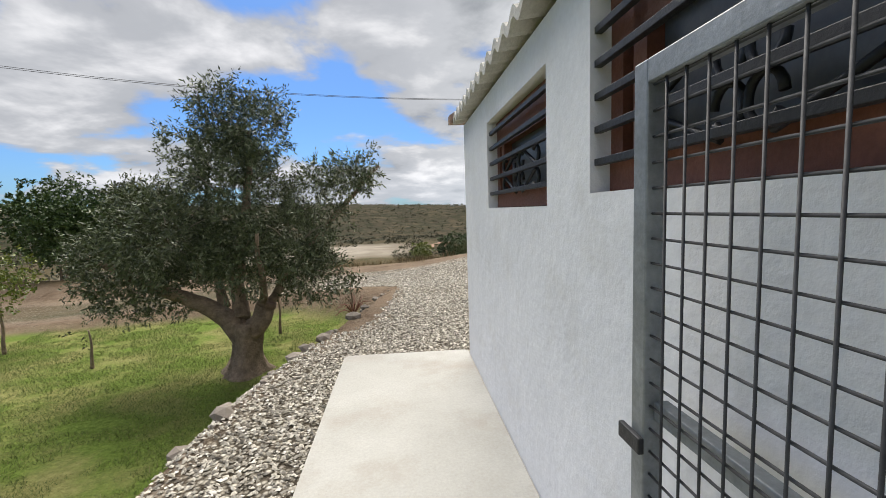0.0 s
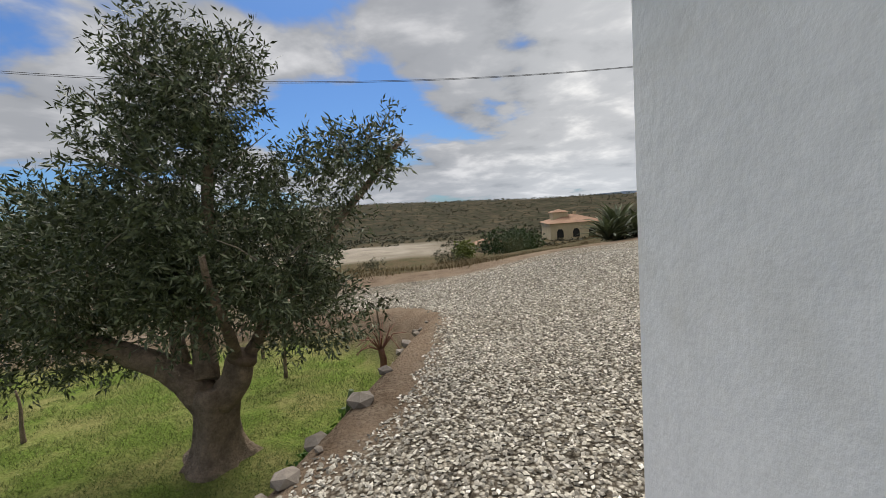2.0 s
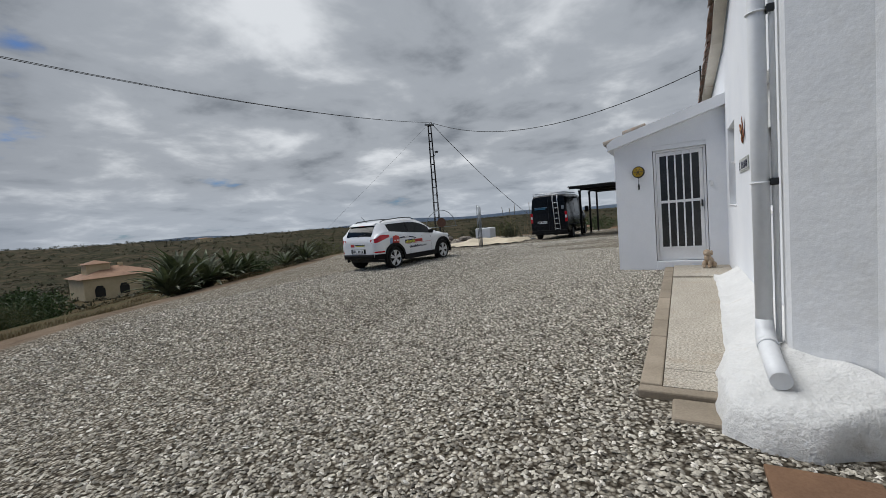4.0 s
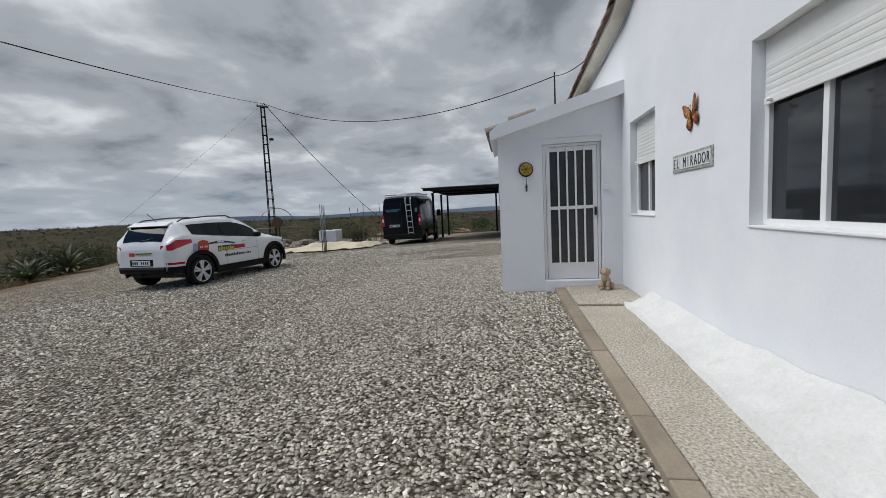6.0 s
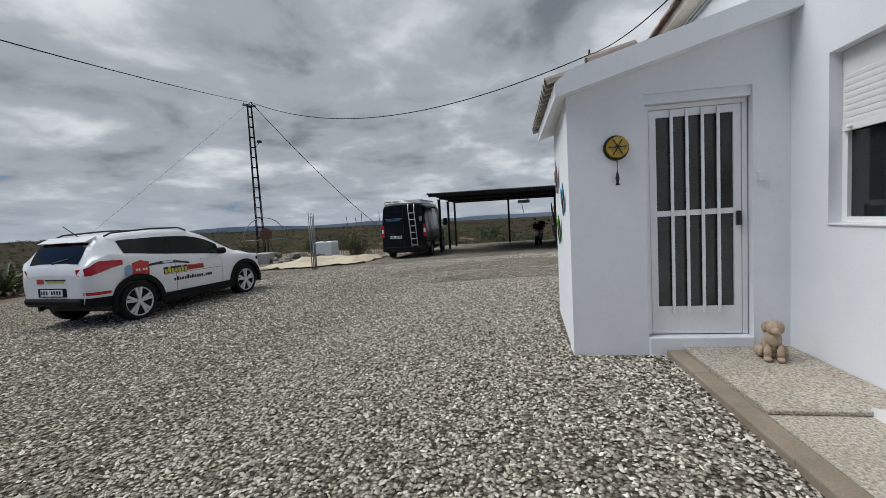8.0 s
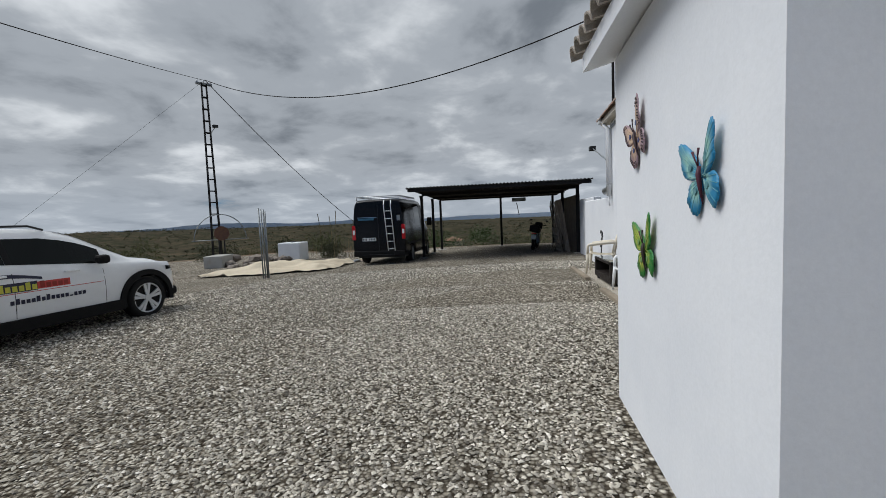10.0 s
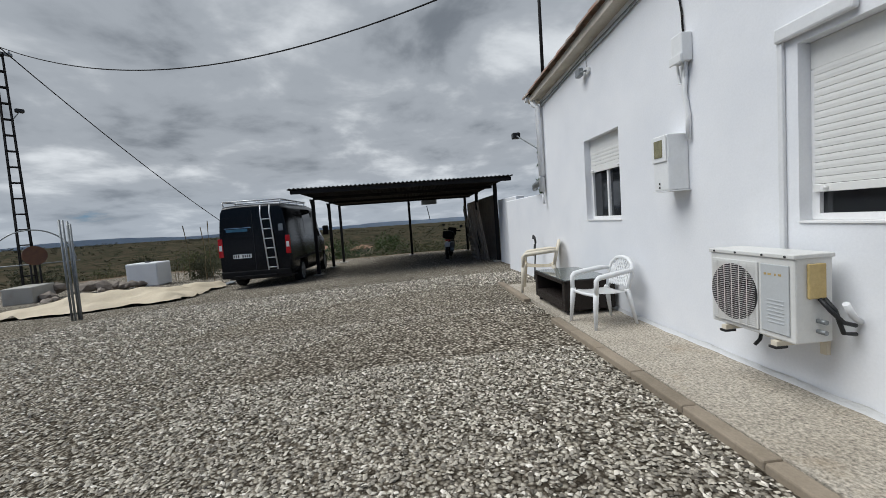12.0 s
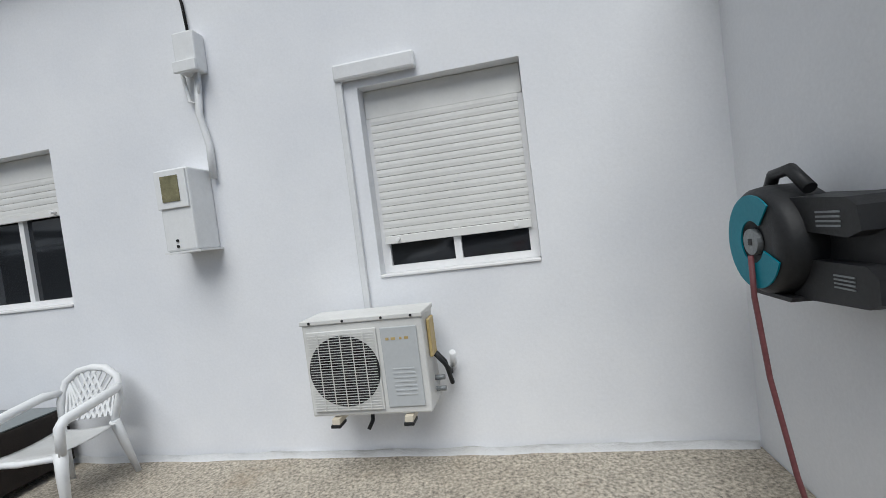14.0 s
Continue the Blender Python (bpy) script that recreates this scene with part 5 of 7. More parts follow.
def car_sections():
    xs = sorted({0.0, 0.03, 0.08, 0.16, 0.26, 0.36, 0.46, 0.52, *[RA + 0.43 * math.cos(a) for a in np.linspace(0, math.pi, 11)], *[FA + 0.43 * math.cos(a) for a in np.linspace(0, math.pi, 11)],
                 0.74, 1.45, 1.65, 1.73, 1.9, 2.05, 2.15, 2.4, 2.6, 2.75, 2.9, 3.05, 4.1, 4.2, 4.3, 4.37, 4.42, 4.44})
    out = []
    for x in xs:
        zb = interp(x, [(0, 0.46), (0.1, 0.41), (0.5, 0.34), (1.4, 0.27), (4.0, 0.25), (4.3, 0.3), (4.44, 0.42)])
        for c in (RA, FA):
            if abs(x - c) < 0.4301:
                zb = max(zb, 0.35 + math.sqrt(max(0, 0.43 ** 2 - (x - c) ** 2)))
        top = interp(x, [(0, 0.94), (0.03, 1.05), (0.08, 1.13), (0.16, 1.24), (0.26, 1.37), (0.36, 1.47), (0.46, 1.535), (0.9, 1.60), (1.6, 1.64), (2.15, 1.635), (2.5, 1.57), (2.75, 1.46), (3.05, 1.29), (3.42, 1.10), (3.8, 1.05), (4.1, 0.98), (4.3, 0.85), (4.44, 0.62)])
        belt = min(top - 0.03, interp(x, [(0, 0.92), (0.03, 1.02), (0.16, 1.15), (0.5, 1.24), (0.9, 1.20), (1.5, 1.13), (2.3, 1.06), (3.0, 1.01), (3.4, 1.01), (4.1, 0.94), (4.3, 0.82), (4.44, 0.58)]))
        belt = max(belt, zb + 0.08)
        w = interp(x, [(0, 0.62), (0.03, 0.72), (0.08, 0.80), (0.16, 0.86), (0.3, 0.90), (0.7, 0.92), (3.8, 0.92), (4.1, 0.87), (4.3, 0.75), (4.44, 0.56)])
        wr = min(w * 0.93, interp(x, [(0, 0.56), (0.1, 0.66), (0.36, 0.64), (0.9, 0.63), (2.2, 0.64), (2.75, 0.68), (3.1, 0.74), (3.5, 0.80), (4.44, 0.50)]))
        h = belt - zb
        pts = [(w * 0.95, zb), (w * 0.985, zb + h * 0.22), (w, zb + h * 0.5), (w * 0.99, zb + h * 0.78), (w * 0.955, belt)]
        for f in (0.06, 0.45, 0.80):
            pts.append((w * 0.945 + (wr - w * 0.945) * f, belt + (top - 0.055 - belt) * f if top - 0.055 > belt else belt + 0.004 * f))
        pts += [(wr * 0.90, top - 0.022), (wr * 0.5, top - 0.003), (0, top)]
        zmax = 0
        fixed = []
        for a, z in pts:
            zmax = max(zmax, z)
            fixed.append((a, zmax))
        out.append((x, fixed))
    return out


def half_width(sec, x, z):
    """Half width of a lofted body at (x, z)."""
    xs = [q[0] for q in sec]
    row = [(np.interp(x, xs, [q[1][j][0] for q in sec]), np.interp(x, xs, [q[1][j][1] for q in sec])) for j in range(8)]
    return float(np.interp(z, [r[1] for r in row], [r[0] for r in row]))


def skin_strip(bm, sec, x0, x1, lo, hi, s, lift, n=10, m=3):
    """A thin strip on the side of a body between the curves lo(x) and hi(x)."""
    g = []
    for i in range(n + 1):
        x = x0 + (x1 - x0) * i / n
        g.append([bm.verts.new((x, s * (half_width(sec, x, lo(x) + (hi(x) - lo(x)) * j / m) + lift), lo(x) + (hi(x) - lo(x)) * j / m)) for j in range(m + 1)])
    for i in range(n):
        for j in range(m):
            q = (g[i][j], g[i + 1][j], g[i + 1][j + 1], g[i][j + 1])
            bm.faces.new(q if s < 0 else tuple(reversed(q))).smooth = True
    return bm


def bars(bm, sec, x0, x1, z0, slope, heights, s, lift):
    """A row of plain upright bars of uneven height, in place of lettering."""
    w = (x1 - x0) / len(heights)
    for k, h in enumerate(heights):
        x = x0 + w * k
        z = z0 + slope * (x - x0)
        skin_strip(bm, sec, x + w * 0.12, x + w * 0.88, lambda q: z, lambda q: z + h, s, lift, 1, 1)
    return bm


def build_car(m):
    t = thing("car", "white compact off-roader with coloured door graphics parked on gravel", "car", m)
    sec = car_sections()
    xs = [s[0] for s in sec]
    pt = loft(sec)
    off = lambda ob: setattr(ob, "location", (-RA, 0, 0)) or ob

    def P(name, bm, mt, lab="", smooth=False):
        # short overhangs behind the rear and before the front wheels
        for v in bm.verts:
            x = v.co.x
            v.co.x = 0.48 - (0.48 - x) * 0.74 if x < 0.48 else 4.0 + (x - 4.0) * 0.8 if x > 4.0 else x
        return off(part(name, bm, mt, t, lab, smooth))
    near = lambda x: min(range(len(xs)), key=lambda i: abs(xs[i] - x))
    strip = lambda *a, **k: skin_strip(bmesh.new(), sec, *a, **k)
    body = P("body", loft_bm(pt, len(sec), 11), CARWHITE)
    for s in (-1, 1):
        P("side_glass", skin_patch(pt, near(0.74), near(1.65), 5, 7, (s,), 0.006), CAR_GLASS, "dark tinted rear side window")
        P("side_glass", skin_patch(pt, near(1.73), near(2.9), 5, 7, (s,), 0.006), CAR_GLASS, "dark front side window")
        P("window_pillar", skin_patch(pt, near(1.65), near(1.73), 5, 7, (s,), 0.009), CARBLACK, "black window pillar")
    P("windscreen", skin_patch(pt, near(2.5), near(3.3), 8, 10, (-1, 1), 0.006), CAR_GLASS)
    P("rear_window", skin_patch(pt, near(0.08), near(0.36), 8, 10, (-1, 1), 0.006), CAR_GLASS, "dark rear window with wiper")
    P("rear_spoiler", prism([(0.27, 1.475), (0.30, 1.462), (0.52, 1.53), (0.52, 1.565)], "y", -0.57, 0.57), CARWHITE)
    P("brake_light", box(0.265, -0.16, 1.462, 0.29, 0.16, 1.474), REDLENS)
    P("wiper", tube([(0.07, 0.0, 1.14), (0.12, -0.34, 1.20)], 0.012, 6), IRON)
    P("wiper_base", disc(0.07, 0.0, 1.13, 0.03, 0.03, "x", 12), IRON)
    # lower black cladding
    for s in (-1, 1):
        P("sill_cladding", box(RA + 0.44, s * 0.90, 0.24, FA - 0.44, s * 0.945, 0.41, bevel=0.012), CARBLACK, "black plastic sill")
        for c in (RA, FA):
            o = [(c + 0.50 * math.cos(a), 0.35 + 0.50 * math.sin(a)) for a in np.linspace(-0.2, math.pi + 0.2, 22)] + [(c + 0.41 * math.cos(a), 0.35 + 0.41 * math.sin(a)) for a in np.linspace(math.pi + 0.2, -0.2, 22)]
            P("wheel_arch", prism(o, "y", s * 0.88, s * 0.94), CARBLACK, "black plastic wheel arch")
            P("wheel_well", box(c - 0.42, s * 0.5, 0.28, c + 0.42, s * 0.86, 0.72), IRON)
        P("bumper_side", strip(0.0, RA - 0.46, lambda x: 0.40 - 0.10 * x, lambda x: 0.54, s, 0.014), CARBLACK, "black bumper corner")
    P("underbody", box(0.55, -0.80, 0.24, 4.1, 0.80, 0.44), IRON)
    P("rear_bumper", prism([(-0.03, 0.44), (0.10, 0.385), (0.30, 0.36), (0.30, 0.53), (-0.02, 0.545), (-0.05, 0.50)], "y", -0.66, 0.66), CARBLACK, "black rear bumper")
    P("plate_recess", box(-0.004, -0.34, 0.57, 0.02, 0.34, 0.72), CARBLACK)
    P("front_bumper", box(4.1, -0.72, 0.28, 4.45, 0.72, 0.45, bevel=0.05), CARBLACK)
    for s in (-1, 1):
        P("tail_light", strip(0.005, 0.66, lambda x: 0.91 + 0.22 * max(0, x - 0.1) ** 0.8, lambda x: 1.02 + 0.12 * sstep(x / 0.25) - 0.05 * max(0, x - 0.45), s, 0.012, n=14), REDLENS, "red wrap-round tail light")
        P("reflector", strip(0.02, 0.42, lambda x: 0.585, lambda x: 0.635, s, 0.010), REDLENS, "red reflector strip")
        P("door_handle", box(1.42, s * 0.905, 0.985, 1.62, s * 0.94, 1.015, bevel=0.008), CARWHITE)
        P("door_handle", box(2.30, s * 0.905, 0.965, 2.50, s * 0.94, 0.995, bevel=0.008), CARWHITE)
        P("mirror", box(2.72, s * 0.90, 1.04, 2.88, s * 1.07, 1.18, bevel=0.045), CARBLACK, "black wing mirror")
        P("headlight", strip(3.98, 4.34, lambda x: 0.80, lambda x: 0.875 - 0.1 * (x - 3.98), s, 0.008), CAR_GLASS, "clear headlight")
        P("roof_rail", tube([(0.62, s * 0.60, 1.555), (0.75, s * 0.60, 1.61), (1.5, s * 0.60, 1.66), (2.1, s * 0.60, 1.66), (2.28, s * 0.60, 1.60)], 0.016, 8), IRON, "dark roof rail")
        for x in (1.69, 2.86):
            P("door_seam", strip(x - 0.004, x + 0.004, lambda q: 0.42, lambda q: 1.03, s, 0.003, n=1, m=5), IRON)
        # plain shapes of the door graphics
        bm = bmesh.new()
        skin_strip(bm, sec, 0.82, 1.14, lambda x: 0.84 - 0.35 * max(0, x - 0.98), lambda x: 1.09 - 0.25 * abs(x - 0.98), s, 0.006)
        P("graphic", bm, mat_red, "plain red house-shaped sticker")
        P("graphic", strip(0.68, 0.84, lambda x: 0.83, lambda x: 1.03 - 0.5 * abs(x - 0.76), s, 0.004), mat_blue, "plain pale blue house-shaped sticker")
        bm = bmesh.new()
        for x in (0.88, 0.93, 1.01, 1.06):
            skin_strip(bm, sec, x, x + 0.035, lambda q: 0.90, lambda q: 0.94, s, 0.009, 1, 1)
        P("graphic", bm, CARWHITE)
        arc = lambda x: 1.0 + 0.055 * math.sin((x - 1.12) / 0.95 * math.pi) - 0.07 * (x - 1.12)
        P("graphic", strip(1.12, 2.02, lambda x: arc(x) - 0.055 * (1.02 - 0.75 * abs(x - 1.5)), arc, s, 0.005, n=18), NAVY, "dark blue swoosh sticker")
        P("graphic", strip(1.42, 1.95, lambda x: 0.775, lambda x: 0.90, s, 0.006), NAVY, "dark backing of the yellow bars")
        P("graphic", bars(bmesh.new(), sec, 1.43, 1.95, 0.785, 0.0, (0.075, 0.105, 0.075, 0.075, 0.075, 0.105, 0.075), s, 0.010), mat_yell, "plain yellow bars in place of lettering")
        P("graphic", strip(1.95, 2.36, lambda x: 0.785, lambda x: 0.885, s, 0.006), mat_red, "plain red band sticker")
        P("graphic", bars(bmesh.new(), sec, 1.97, 2.34, 0.795, 0.0, (0.095, 0.065, 0.065, 0.065, 0.065), s, 0.010), mat_dred)
        P("graphic", bars(bmesh.new(), sec, 1.62, 2.56, 0.61, 0.0, (0.055, 0.08, 0.055, 0.055, 0.055, 0.08, 0.055, 0.08, 0.055, 0.055, 0.055, 0.055, 0.02, 0.055, 0.055, 0.055), s, 0.006), NAVY, "plain dark bars in place of lettering")
        P("graphic", strip(1.42, 2.84, lambda x: 0.755, lambda x: 0.763, s, 0.005), mat_red)
    P("graphic", box(-0.008, -0.30, 0.815, 0.0, 0.10, 0.84), mat_yell, "plain sticker on the tailgate")
    P("graphic", box(-0.010, 0.18, 0.80, 0.0, 0.34, 0.88), mat_red, "plain red sticker on the tailgate")
    P("graphic", box(-0.012, -0.34, 0.85, 0.0, 0.14, 0.87), NAVY)
    number_plate(t, 0.117 - RA, -0.26, 0.26, 0.59, 0.70)
    P("antenna", tube([(0.62, 0.0, 1.56), (0.36, 0.0, 1.76)], 0.008, 6), IRON)
    for x in (RA, FA):
        for s in (-1, 1):
            off(wheel(t, x, s * 0.80, WR, 0.235, s, 5, ALLOY))
    return t


mat_dred = mat("dark_red_sticker", (0.30, 0.03, 0.02), 0.35, None, 12, 40, 0.12, 0.0)
mat_red = mat("red_sticker", (0.55, 0.05, 0.04), 0.35, (0.48, 0.06, 0.05), 12, 40, 0.12, 0.0)
mat_blue = mat("pale_blue_sticker", (0.28, 0.42, 0.62), 0.35, None, 12, 40, 0.12, 0.0)
mat_yell = mat("yellow_green_sticker", (0.62, 0.55, 0.06), 0.35, (0.45, 0.46, 0.06), 12, 40, 0.12, 0.0)
build_car(pose(13.30, 15.13, gz1(13.3, 14.8) - 0.005, 0, 0, -6.5) @ Matrix.Scale(1.075, 4))


def van_sections():
    xs = sorted({0.0, 0.02, 0.06, 0.15, 0.3, 0.6, *[1.25 + 0.42 * math.cos(a) for a in np.linspace(0, math.pi, 9)], *[4.75 + 0.42 * math.cos(a) for a in np.linspace(0, math.pi, 9)],
                 1.9, 2.4, 3.0, 3.6, 3.9, 4.1, 4.25, 4.45, 4.6, 4.85, 5.0, 5.3, 5.5, 5.6, 5.65})
    out = []
    for x in xs:
        zb = interp(x, [(0, 0.40), (0.3, 0.36), (5.3, 0.33), (5.65, 0.45)])
        for c in (1.25, 4.75):
            if abs(x - c) < 0.4201:
                zb = max(zb, 0.34 + math.sqrt(max(0, 0.42 ** 2 - (x - c) ** 2)))
        top = interp(x, [(0, 2.38), (0.02, 2.42), (0.06, 2.45), (0.3, 2.49), (3.0, 2.52), (3.9, 2.46), (4.25, 2.25), (4.6, 1.85), (4.95, 1.42), (5.3, 1.20), (5.5, 1.05), (5.65, 0.80)])
        belt = min(top - 0.05, interp(x, [(0, 1.42), (4.2, 1.36), (5.0, 1.25), (5.65, 0.76)]))
        w = interp(x, [(0, 0.96), (0.02, 0.985), (0.1, 1.01), (0.5, 1.025), (4.8, 1.025), (5.3, 0.94), (5.65, 0.72)])
        wr = min(w * 0.96, interp(x, [(0, 0.86), (0.2, 0.90), (3.8, 0.90), (4.3, 0.84), (5.65, 0.68)]))
        h = belt - zb
        pts = [(w * 0.97, zb), (w, zb + h * 0.2), (w, zb + h * 0.55), (w * 0.995, zb + h * 0.8), (w * 0.985, belt)]
        for f in (0.05, 0.5, 0.9):
            pts.append((w * 0.98 + (wr - w * 0.98) * f ** 1.5, belt + max(0.004, top - 0.09 - belt) * f))
        pts += [(wr * 0.92, top - 0.03), (wr * 0.5, top - 0.004), (0, top)]
        zm, fx = 0, []
        for a, z in pts:
            zm = max(zm, z)
            fx.append((a, zm))
        out.append((x, fx))
    return out


def build_van(m):
    t = thing("van", "dark navy camper van with a rear ladder and roof rack", "van", m)
    sec = van_sections()
    xs = [s[0] for s in sec]
    pt = loft(sec)
    near = lambda x: min(range(len(xs)), key=lambda i: abs(xs[i] - x))
    P = lambda name, bm, mt, lab="": part(name, bm, mt, t, lab)
    P("body", loft_bm(pt, len(sec), 11), VANPAINT)
    for s in (-1, 1):
        P("side_window", skin_patch(pt, near(1.9), near(3.0), 5, 7, (s,), 0.006), CAR_GLASS, "dark side window")
        P("door_window", skin_patch(pt, near(3.6), near(4.45), 5, 7, (s,), 0.006), CAR_GLASS)
    P("windscreen", skin_patch(pt, near(4.25), near(5.0), 8, 10, (-1, 1), 0.006), CAR_GLASS)
    P("underbody", box(0.3, -0.9, 0.28, 5.3, 0.9, 0.5), IRON)
    P("rear_bumper", box(-0.07, -0.97, 0.36, 0.15, 0.97, 0.56, bevel=0.03), CARBLACK, "black step bumper")
    P("rear_step", box(-0.16, -0.6, 0.36, -0.071, 0.6, 0.43, bevel=0.01), CARBLACK)
    P("door_seam", box(-0.006, -0.006, 0.58, 0.03, 0.006, 2.3), IRON)
    for s in (-1, 1):
        P("rear_glass", box(-0.012, s * 0.10, 1.52, 0.03, s * 0.80, 2.12, bevel=0.012), VANPAINT, "blanked rear door window")
        tl = P("tail_light", box(-0.012, s * 0.88, 0.98, 0.07, s * 1.012, 1.52, bevel=0.015), REDLENS, "tall red tail light")
        part("reverse_lens", box(-0.016, s * 0.905, 1.18, -0.0125, s * 0.985, 1.34), WHITEPLASTIC, tl, "clear reversing lens")
        P("mirror", box(4.55, s * 1.05, 1.38, 4.70, s * 1.27, 1.75, bevel=0.04), CARBLACK, "black wing mirror")
        P("side_moulding", box(0.4, s * 1.02, 0.74, 4.2, s * 1.036, 0.82, bevel=0.006), CARBLACK)
    for k in range(2):
        P("rack_rail", tube([(0.1, (0.82 if k else -0.82), 2.58), (2.9, (0.82 if k else -0.82), 2.60)], 0.025, 8), ALLOY, "silver roof rack rail")
    for x in (0.1, 1.0, 1.95, 2.9):
        P("rack_bar", tube([(x, -0.82, 2.58), (x, 0.82, 2.58)], 0.02, 8), ALLOY)
        for s in (-1, 1):
            P("rack_foot", tube([(x, s * 0.80, 2.44), (x, s * 0.82, 2.58)], 0.018, 6), ALLOY)
    lad = part("ladder", tube([(-0.05, -0.62, 0.55), (-0.06, -0.52, 2.20), (0.02, -0.52, 2.42)], 0.02, 8), ALLOY, t, "silver rear ladder")
    part("ladder_rail", tube([(-0.05, -0.36, 0.55), (-0.06, -0.26, 2.20), (0.02, -0.26, 2.42)], 0.02, 8), ALLOY, lad)
    for k in range(6):
        z = 0.62 + 0.28 * k
        d = 0.10 * (z - 0.55) / 1.65
        part("rung", tube([(-0.055, -0.62 + d, z), (-0.055, -0.36 + d, z)], 0.016, 8), ALLOY, lad)
    P("graphic", box(-0.014, 0.15, 1.70, -0.0125, 0.75, 1.78), mat("muted_blue_sticker", (0.05, 0.16, 0.26), 0.4, None, 9, 30, 0.2, 0.0), "plain blue bar in place of lettering")
    P("graphic", box(-0.014, 0.05, 1.80, -0.0125, 0.80, 1.815), mat_blue)
    P("graphic", box(-0.014, -0.85, 1.66, -0.0125, -0.72, 1.86), GALV, "plain grey sticker")
    number_plate(t, -0.005, 0.10, 0.62, 0.93, 1.05)
    for x in (1.25, 4.75):
        for s in (-1, 1):
            wheel(t, x, s * 0.90, 0.34, 0.23, s, 6, GALV)
    return t


build_van(pose(24.04, 11.62, gz1(26, 11.6), 0, 0, 0))

# ---- carport ----
CX, CY = 27.6, 7.2
cp = thing("carport", "open carport of dark posts under a corrugated steel roof", "carport", pose(CX, CY, 0))
for (x, y) in ((26.3, 10.35), (29.2, 10.35), (31.6, 10.3), (31.6, 7.05), (24.6, 4.35), (28.2, 4.35), (31.6, 4.35)):
    z = gz1(x, y)
    part("post", box(x - CX - 0.055, y - CY - 0.055, z - 0.05, x - CX + 0.055, y - CY + 0.055, 2.36, bevel=0.008), POST, cp)
    part("foot_plate", box(x - CX - 0.16, y - CY - 0.16, z - 0.03, x - CX + 0.16, y - CY + 0.16, z + 0.04, bevel=0.01), CONCRETE, cp, "pale concrete post footing")
sheet = corrugated(-4.2, 4.4, 2.47, -0.008, -3.15, 3.2, 0.12, 0.018, 0.015)
part("roof_sheet", sheet, DARKROOF, cp, "dark corrugated steel sheet")
for x in (-4.1, -1.3, 1.6, 4.0):
    part("beam", box(x - 0.05, -3.1, 2.34, x + 0.05, 3.12, 2.435), POST, cp)
for y in (-2.95, -1.0, 1.0, 3.05):
    part("purlin", box(-4.15, y - 0.03, 2.436, 4.3, y + 0.03, 2.446), POST, cp)
for k in range(3):
    x, y = ((26.3, 10.35), (29.2, 10.35), (31.6, 7.05))[k]
    part("brace", tube([(x - CX, y - CY, 1.95), (x - CX - 0.35, y - CY, 2.33)], 0.03, 6), POST, cp)
hang = thing("hoist", "grey box with a chain hung below the carport roof", "hoist", pose(28.4, 6.35, 2.33))
part("tray", box(-0.2, -0.4, -0.32, 0.2, 0.2, -0.16, bevel=0.02), GALV, hang)
for y in (-0.3, 0.1):
    part("strap", tube([(0, y, 0.0), (0, y, -0.19)], 0.012, 6), POST, hang)
part("chain", tube([(0, 0.0, -0.38), (-0.05, -0.1, -0.95)], 0.016, 6), POST, hang)
solid("low_wall", box(32.0, 2.5, -1.6, 32.25, 11.0, -0.33, bevel=0.02), CONCRETE, "low concrete edge behind the carport", "wall")

# boards leaning at the carport's end
OLDWOOD = mat("grey_weathered_wood", (0.34, 0.29, 0.235), 0.9, (0.24, 0.20, 0.16), 5, 60, 0.2, 0.4, rand=0.2)
for k in range(9):
    x = 25.0 + 0.42 * k
    h = random.uniform(1.7, 2.15)
    p = thing("plank", "weathered grey plank leaning under the carport", "plank", pose(x, 4.60, gz1(x, 4.6) + 0.01, -8 - random.uniform(0, 3), random.uniform(-4, 4), random.uniform(-8, 8)), group="leaning planks")
    part("board", box(-0.09, -0.014, 0.0, 0.09, 0.014, h, bevel=0.004), OLDWOOD, p)
solid("carport_side", box(24.9, 4.22, -0.5, 31.5, 4.26, 2.05), OLDWOOD, "rough grey board wall of the carport", "wall")
pal = thing("pallet", "small wooden pallet leaning among the planks", "pallet", pose(26.0, 4.85, gz1(26, 4.8) + 0.01, -12, 0, 6))
for k in range(6):
    part("slat", box(-0.35, -0.01, 0.02 + 0.16 * k, 0.35, 0.01, 0.11 + 0.16 * k, bevel=0.003), OLDWOOD, pal)
for x in (-0.32, 0.0, 0.32):
    part("runner", box(x - 0.03, -0.06, 0.0, x + 0.03, -0.011, 0.95), OLDWOOD, pal)

# motorbike
mx, my = 27.5, 5.75
bike = thing("motorbike", "black motorbike with a luggage box parked under the carport", "motorbike", pose(mx, my, gz1(mx, my), 8, 0, -12))
for x in (0.0, 1.35):
    w = part("wheel", tube([(x + 0.30 * math.cos(a), 0, 0.31 + 0.30 * math.sin(a)) for a in np.linspace(0, 2 * math.pi, 25)], 0.06 if x == 0 else 0.05, 8), RUBBER, bike)
    part("rim", disc(x, -0.02, 0.31, 0.2, 0.04, "y", 18), GALV, w)
part("engine", box(0.45, -0.17, 0.25, 0.95, 0.17, 0.62, bevel=0.05), GALV, bike)
part("tank", box(0.62, -0.15, 0.70, 1.08, 0.15, 0.98, bevel=0.08), VANPAINT, bike)
part("seat", box(-0.12, -0.14, 0.76, 0.62, 0.14, 0.86, bevel=0.04), CARBLACK, bike)
